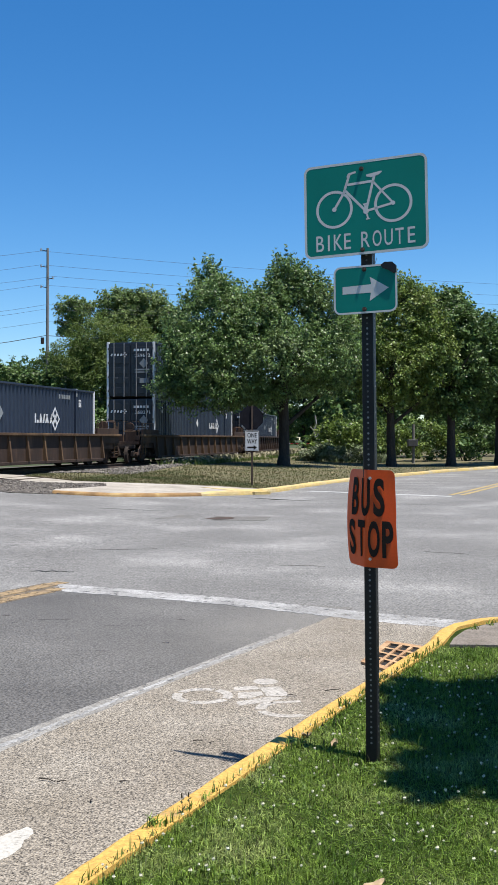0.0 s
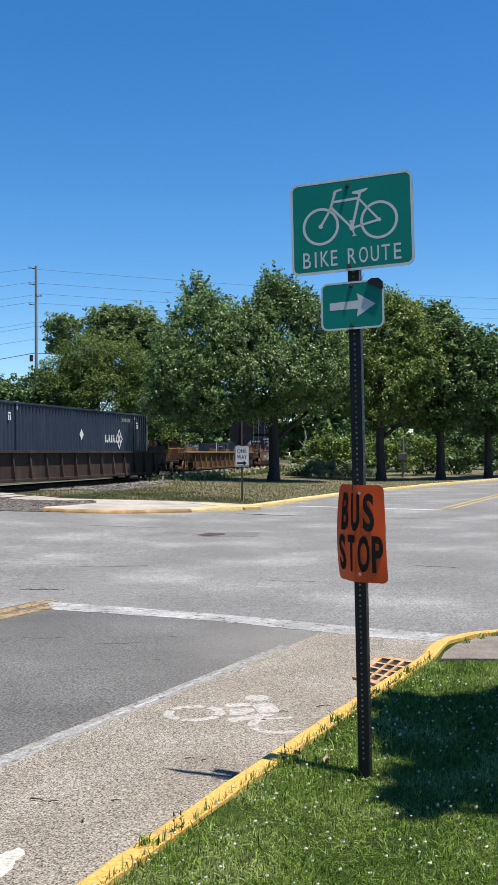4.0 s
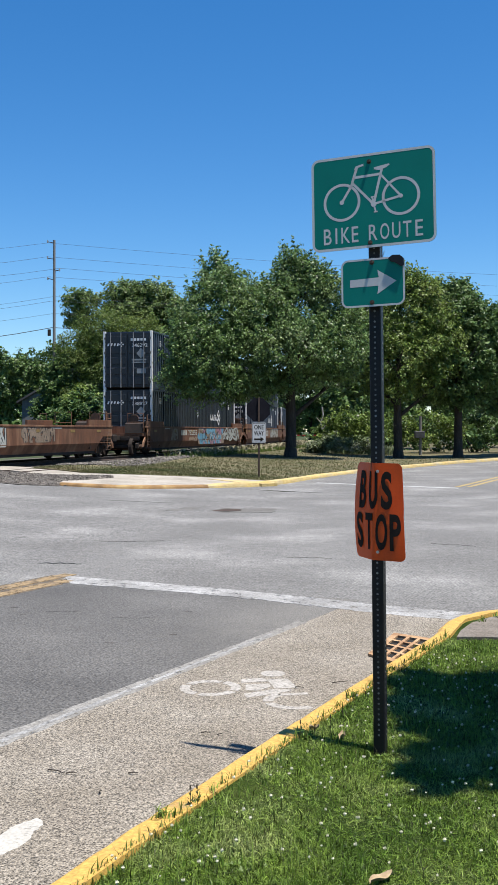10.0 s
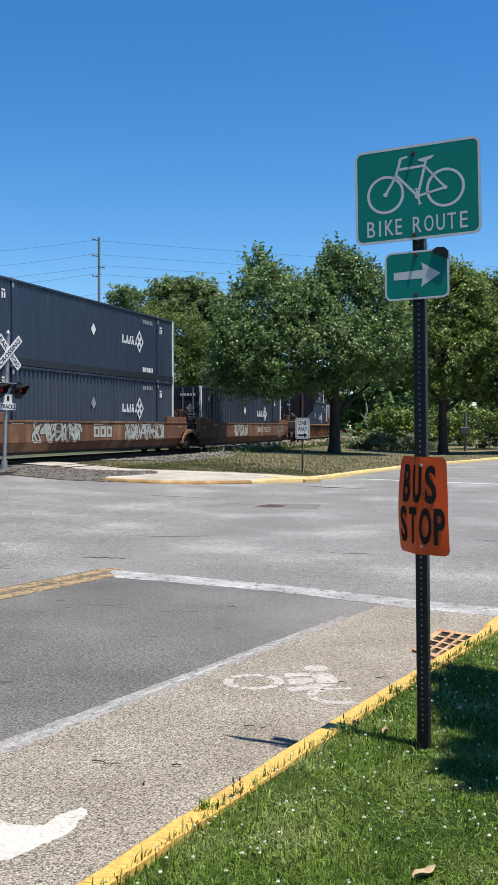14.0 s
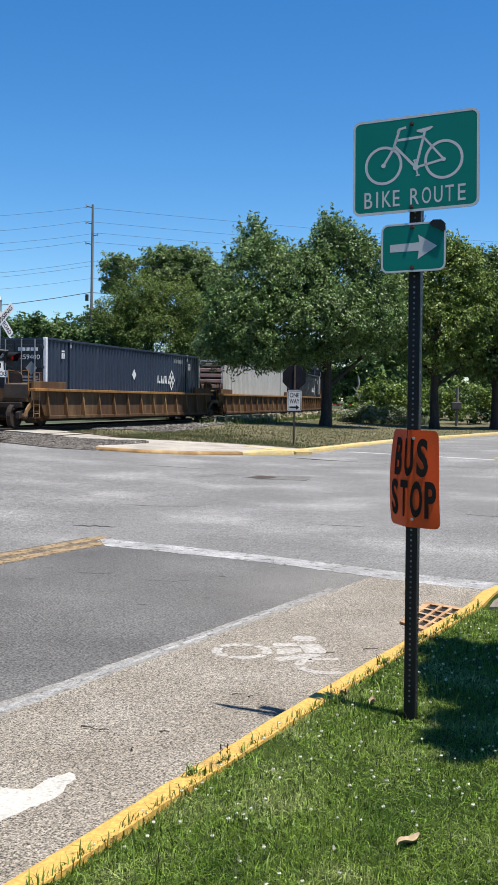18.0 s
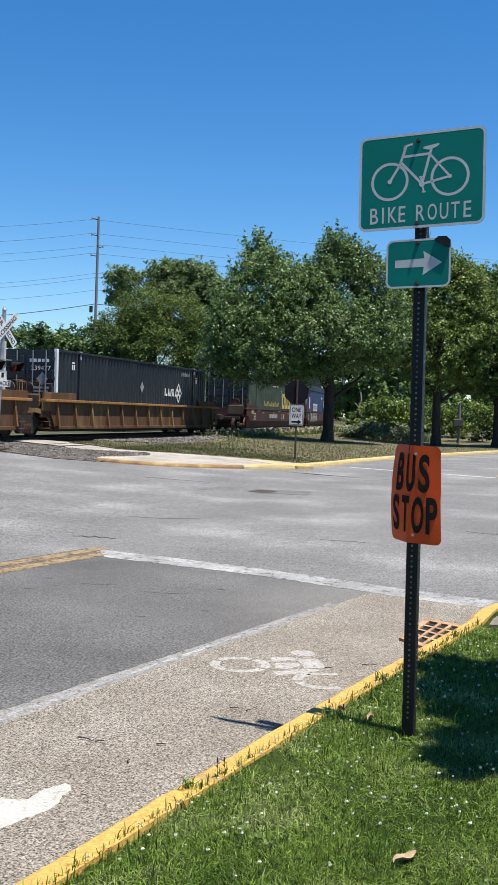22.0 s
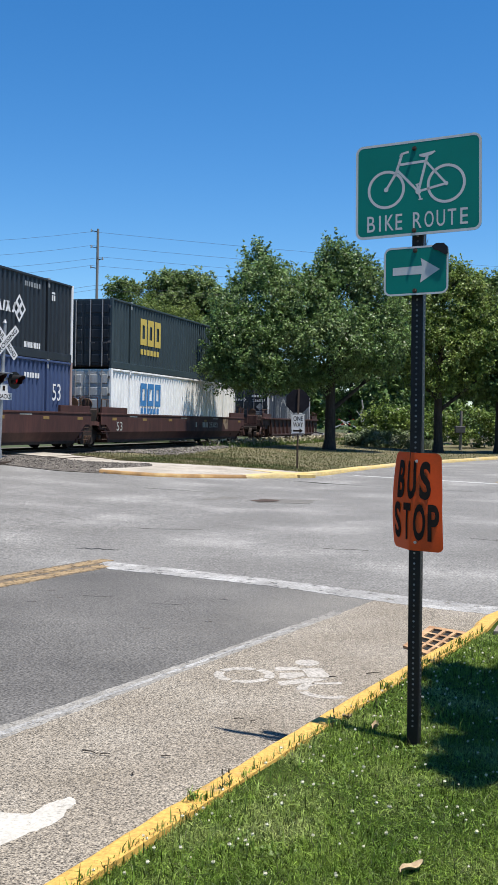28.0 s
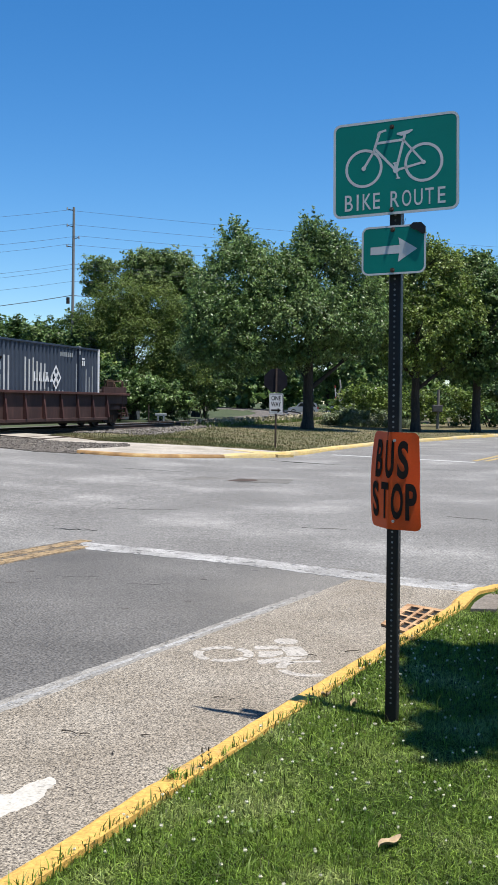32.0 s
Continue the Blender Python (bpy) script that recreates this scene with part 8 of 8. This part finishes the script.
blades("dry_grass", p, 0.03 + 0.03 * rng.random(len(p)), 0.0024, M["dry_blade"], 73, 1.2, "dry straw blades in the verge")
# tufts round the post's foot and at the slab's edge
a = rng.random(420) * 6.3
r = 0.04 + 0.13 * rng.random(420)
blades("tuft", np.stack([POST.x + r * np.cos(a), POST.y + r * np.sin(a), np.full(420, 0.09)], 1), 0.02 + 0.05 * rng.random(420) * (np.sin(a) > -0.2), 0.003, M["blade"], 74, 0.5, "longer grass round the foot of the post")


def leaf_sheet(name, places, size, material, seed, label, lobes=3):
    """Low flat leaves in small rosettes."""
    rng2 = np.random.default_rng(seed)
    v, q = [], []
    for x, y, z in places:
        a0 = rng2.random() * 6.3
        for j in range(lobes):
            t = a0 + j * 2 * math.pi / lobes + rng2.normal() * 0.2
            s = size * (0.7 + 0.6 * rng2.random())
            d = np.array([math.cos(t), math.sin(t), 0.35 + 0.4 * rng2.random()])
            w = np.array([-math.sin(t), math.cos(t), 0]) * s * 0.38
            b = np.array([x, y, z + 0.012])
            o = len(v)
            v += [b, b + d * s * 0.5 + w, b + d * s, b + d * s * 0.5 - w]
            q.append((o, o + 1, o + 2, o + 3))
    ob = part(name, raw_mesh(name, v, q, material), None)
    return tagged(ob, label, "weeds", kind="stuff")


leaf_sheet("clover_leaf", on_verge(1500, 2.4, 6.5), 0.016, M["broadleaf"], 81, "small clover leaves among the grass")
weeds = []
for cx, cy, n, sp in ((-0.12, 3.0, 16, 0.07), (0.02, 2.92, 14, 0.06), (0.28, 2.98, 12, 0.06), (-0.05, 3.5, 12, 0.06), (0.30, 4.55, 8, 0.08), (0.85, 4.6, 8, 0.08), (0.10, 2.62, 16, 0.06), (0.34, 2.70, 12, 0.05), (0.45, 2.56, 10, 0.05), (-0.18, 3.62, 12, 0.05), (0.62, 4.70, 10, 0.05), (0.70, 4.62, 8, 0.05), (0.16, 4.2, 8, 0.06), (0.5, 3.9, 8, 0.08)):
    weeds += [(cx + rng.normal() * sp, cy + rng.normal() * sp, 0.10) for _ in range(n)]
leaf_sheet("broad_weed", weeds, 0.018, M["broadleaf"], 82, "light-green broad-leaved weeds in the grass", 5)
# clover flowers
k = Kit()
fl = on_verge(420, 2.3, 6.8)
for x, y, z in fl:
    h = 0.04 + 0.02 * rng.random()
    r = 0.0035 + 0.0038 * rng.random()
    c = Vector((x + 0.01 * rng.normal(), y, z + h + 0.02))
    for i in range(6):
        for j in range(2):
            t0, t1 = i * math.pi / 3, (i + 1) * math.pi / 3
            p0, p1 = (-0.9 + 0.95 * j), (0.05 + 0.95 * j)
            pts = [c + Vector((math.cos(t) * math.cos(p), math.sin(t) * math.cos(p), math.sin(p))) * r * (0.7 + 0.6 * rng.random()) for t, p in ((t0, p0), (t1, p0), (t1, p1), (t0, p1))]
            k.add(pts, [(0, 1, 2, 3)])
tagged(part("clover_flower", k, M["clover"]), "white clover flowers dotted over the verge", "flowers", kind="stuff")
# weeds that push through along the kerb
for x, y in ((-0.52, 3.95), (0.10, 4.98), (0.42, 5.72), (0.72, 6.35), (1.05, 7.0), (1.68, 8.03), (1.86, 8.2), (1.98, 8.3)):
    w = thing("kerb_weed", "small dark weed growing at the kerb", "weed", "kerb weeds", at=pose(x + 0.14, y, 0.12))
    pp = np.stack([rng.normal(0, 0.02, 26), rng.normal(0, 0.02, 26), np.zeros(26)], 1)
    blades("leaves", pp, 0.03 + 0.05 * rng.random(26), 0.004, M["blade"], int(x * 100) + 300, 1.2, parent=w)
# thin seed stalks that stand over the kerb, some with small side leaves
for x, y, h, leafy in ((0.22, 5.05, 0.10, 0), (0.30, 5.22, 0.08, 0), (0.13, 5.02, 0.06, 0), (0.05, 4.92, 0.11, 0), (-0.43, 4.08, 0.085, 1), (-0.40, 4.13, 0.07, 1), (0.62, 6.0, 0.09, 1), (0.78, 6.3, 0.10, 1), (0.40, 5.62, 0.06, 0), (0.46, 5.70, 0.05, 0)):
    stalk = thing("seed_stalk", "thin dark weed stalk with a small head at the kerb", "weed", "kerb weeds", at=pose(x + 0.16, y, 0.10))
    lean = rng.normal() * 0.012
    part("stem", Kit().tube((0, 0, 0), (lean, 0, h + 0.02), 0.0016, 0.001, 5), M["stem_dark"], stalk)
    part("seed_head", Kit().tube((lean, 0, h + 0.012), (lean, 0, h + 0.03), 0.004, 0.0025, 6), M["stem_dark"], stalk)
    if leafy:
        k = Kit()
        for q in range(9):
            a, z = q * 2.4, 0.25 * h + 0.75 * h * q / 8
            d = Vector((math.cos(a), math.sin(a), 0.7)).normalized() * (0.030 - 0.0016 * q)
            w = Vector((-math.sin(a), math.cos(a), 0)) * 0.005
            b = Vector((lean * z / h, 0, z))
            k.add([b, b + d * 0.5 + w, b + d, b + d * 0.5 - w], [(0, 1, 2, 3)])
        part("leaves", k, M["weed_dark"], stalk)
# a dead leaf in the grass
dead = thing("dead_leaf", "curled tan dead leaf lying in the grass", "leaf", at=pose(0.43, 3.41, 0.128, 0, 0, 38))
part("leaf_blade", Kit().grid([[(-0.055 + 0.11 * i / 8, (j - 2) * 0.010 * math.sin(math.pi * (i + 0.7) / 9.2), 0.006 * abs(j - 2) ** 1.3 + 0.005 * math.sin(i)) for j in range(5)] for i in range(9)]), M["dead_leaf"], dead, smooth=True)
# twigs and seeds on the bicycle lane
for x, y, ln, a in ((-0.98, 4.82, 0.10, -30), (-0.90, 4.80, 0.05, 10), (-0.60, 4.80, 0.05, 5), (-0.28, 5.45, 0.05, 0), (-0.2, 5.42, 0.03, 40), (-0.72, 4.55, 0.03, 80), (0.28, 6.42, 0.06, -10), (0.55, 6.55, 0.10, 15)):
    tw = thing("twig", "small dark twig lying on the bicycle lane", "twig", "litter on the lane", at=pose(x, y, 0.011, 0, 0, a))
    part("stick", Kit().tube((-ln / 2, 0, 0.004), (0, ln * 0.1, 0.006), 0.004, 0.003, 5).tube((0, ln * 0.1, 0.006), (ln / 2, 0, 0.004), 0.003, 0.002, 5), M["bark"], tw)
for x, y, a, sz in ((0.43, 5.01, 70, 0.7), (0.30, 5.16, 15, 0.5)):
    bit = thing("dead_leaf", "curled tan dead leaf lying in the grass", "leaf", "dead leaves", at=pose(x, y, 0.128, 0, 0, a))
    part("leaf_blade", Kit().grid([[(sz * (-0.055 + 0.11 * i / 8), sz * (j - 2) * 0.014 * math.sin(math.pi * (i + 0.7) / 9.2), sz * (0.012 * abs(j - 2) ** 1.3 - 0.006 + 0.012 * math.sin(i))) for j in range(5)] for i in range(9)]), M["dead_leaf"], bit, smooth=True)
# the verge goes on beside and behind
rng = np.random.default_rng(12)
gy = -4.0 + 12.0 * rng.random(42000)
gx = np.interp(gy, ky[:top], kx[:top]) + 6.5 * rng.random(42000)
seen = (gy > 2.2) & (gx < np.minimum(0.31 * gy + 0.35, 3.4))
off = (gx > 1.46) & (gy > 7.2) | seen
g = np.stack([gx[~off], gy[~off], np.full((~off).sum(), 0.09)], 1)
blades("lawn_wide", g, 0.035 + 0.03 * rng.random(len(g)), 0.009, M["blade"], 75, 1.3, "short green grass of the verge beside the view")
# far verge: dry tufts, weeds by the track, stones
rng = np.random.default_rng(8)


def scatter(line_l, line_r, n):
    l, r = np.array(line_l, float), np.array(line_r, float)
    f = rng.random(n) * (len(l) - 1)
    i = np.minimum(f.astype(int), len(l) - 2)
    t = (f - i)[:, None]
    a, b = l[i] * (1 - t) + l[i + 1] * t, r[i] * (1 - t) + r[i + 1] * t
    g = rng.random(n)[:, None]
    p = a * (1 - g) + b * g
    return p


p = scatter(left[:11], right[:11], 34000)
thin = np.array([(from_track(x, y) < 5.4 - max(0.0, (x * AL.x + y * AL.y - 40) * 0.3)) and rng.random() < 0.7 for x, y in p])
p = p[~thin]
z = np.array([lie(x, y) + 0.08 for x, y in p])
hh = 0.03 + 0.045 * rng.random(len(p))
blades("dry_lawn", np.column_stack([p, z]), hh, 0.012, M["dry_blade"], 91, 0.8, "sun-dried grass of the far verge")
wl = [tuple(track(s, -4.6)[0]) for s in (40, 46, 52, 58, 64, 70, 78, 90)]
wr = [tuple(track(s, -2.7)[0]) for s in (40, 46, 52, 58, 64, 70, 78, 90)]
p = scatter(wl, wr, 7000)
keep = rng.random(len(p)) < np.clip((np.hypot(p[:, 0], p[:, 1]) - 46) / 4, 0.0, 1)
p = p[keep]
z = np.array([lie(x, y) + 0.02 for x, y in p])
blades("trackside_weeds", np.column_stack([p, z]), 0.12 + 0.28 * rng.random(len(p)), 0.018, M["weed"], 92, 0.6, "tall green weeds beside the track", "weeds")
q = p[::4]
n = len(q)
zz = z[::4] + 0.20 + 0.20 * rng.random(n)
d = rng.normal(size=(n, 4, 3)) * 0.05
raw = (np.column_stack([q, zz])[:, None, :] + d).reshape(-1, 3)
tagged(part("seed_heads", raw_mesh("seed_heads", raw, np.arange(n * 4).reshape(-1, 4), M["seed_head"]), None), "pale flowering weed heads beside the track", "weeds", kind="stuff")
bl = [(3.0, 60.5), (5.0, 61.5), (7.0, 62.5), (9.5, 64)]
br = [(3.4, 62.5), (5.0, 63.5), (7.0, 64.5), (9.5, 66)]
p = scatter(bl, br, 2600)
blades("flowering_weeds", np.column_stack([p, [lie(x, y) + 0.05 for x, y in p]]), 0.25 + 0.5 * rng.random(len(p)), 0.03, M["seed_green"], 93, 0.5, "pale flowering weeds below the bush", "weeds")


def stones(name, p, size, seed, label):
    rng3 = np.random.default_rng(seed)
    n = len(p)
    base = np.array([(1, 0, 0), (-1, 0, 0), (0, 1, 0), (0, -1, 0), (0, 0, 1), (0, 0, -1)], float)
    tri = np.array([(0, 2, 4), (2, 1, 4), (1, 3, 4), (3, 0, 4), (2, 0, 5), (1, 2, 5), (3, 1, 5), (0, 3, 5)])
    s = size * (0.5 + rng3.random((n, 1, 1)) ** 2 * 1.6)
    v = p[:, None, :] + base * (0.6 + 0.8 * rng3.random((n, 6, 3))) * s * np.array([1, 1, 0.7]) + rng3.normal(size=(n, 6, 3)) * s * 0.2
    f = (np.arange(n)[:, None, None] * 6 + tri).reshape(-1, 3)
    ob = part(name, raw_mesh(name, v.reshape(-1, 3), f, M["stone"], 3), None)
    return tagged(ob, label, "stones", kind="stuff")


p = scatter([(-4.9, 26.1), (-6.26, 26.0), (-7.35, 26.7), (-10, 28.4), (-14, 30.5)], [(-5.5, 27.6), (-7.2, 30.6), (-9.4, 33.3), (-12, 35.9), (-16, 38.5)], 5200)
stones("gravel_stones", np.column_stack([p, [lie(x, y) + 0.01 for x, y in p]]), 0.021, 94, "loose grey stones of the gravel heap")
l, r = np.array(WASH_BACK), np.array(WASH_FRONT)
f, g = rng.random(3600) * 4.9, rng.random(3600)
i = f.astype(int)
t = (f - i)[:, None]
p = (l[i] * (1 - t) + l[i + 1] * t) * (1 - g[:, None]) + (r[i] * (1 - t) + r[i + 1] * t) * g[:, None]
stones("gravel_stones", np.column_stack([p, [lie(x, y) + 0.016 + 0.13 * math.sin(math.pi * q) for (x, y), q in zip(p, g)]]), 0.019, 96, "loose stones on the gravel mound")
p = scatter([tuple(track(s, d)[0]) for s, d in ((24, -2.6), (32, -2.8), (34, -5.6), (40, -4.7), (46, -4.0), (62, -3.7))], [tuple(track(s, -1.9)[0]) for s in (24, 32, 34, 40, 46, 62)], 9500)
stones("ballast_stones", np.column_stack([p, [RAIL - 0.18 if abs(from_track(x, y)) < 3.1 else lie(x, y) + 0.10 for x, y in p]]), 0.035, 95, "loose ballast stones beside the rails")
# sleepers, one by one
sl = Kit().box(-0.11, 0.11, -1.3, 1.3, -0.31, -0.145, bevel=0.008).mesh("tie", M["tie"])
bed = thing("track_ties", "dark wooden sleepers under the rails", "railway sleepers", kind="structure")
for i in range(110):
    part("tie", sl, None, bed, at=track_pose(22 + i * 0.54))


# ---- what moves ----
def motions():
    """The train rolls by at an even pace; behind it the gates rise and cars drive off."""
    times = [0.0, 1.0] + [2.0 * i for i in range(1, 17)]
    for ob, u, z in movers:
        walk(ob, [(t, track_pose(u - SPEED * t, RAIL + z)) for t in times])
    for arm, sgn in gate_arms:
        walk(arm, [(t, pose(0, 0, 1.0, 0, -sgn * a, 0)) for t, a in ((0.0, 0), (26.8, 0), (27.5, 10), (28.0, 24), (29.0, 45), (29.8, 58), (30.5, 67), (31.2, 77), (31.8, 84), (32.0, 85))])
    for car, x in ((suv, 2.25 + 2.3), (wagon, 2.25 + 4.9 + 2.7)):
        walk(car, [(t, pose(x + 4.9 * (32 - t), 150 if car is suv else 150.6, 0.025)) for t in (0.0, 10.0, 20.0, 32.0)])


motions()
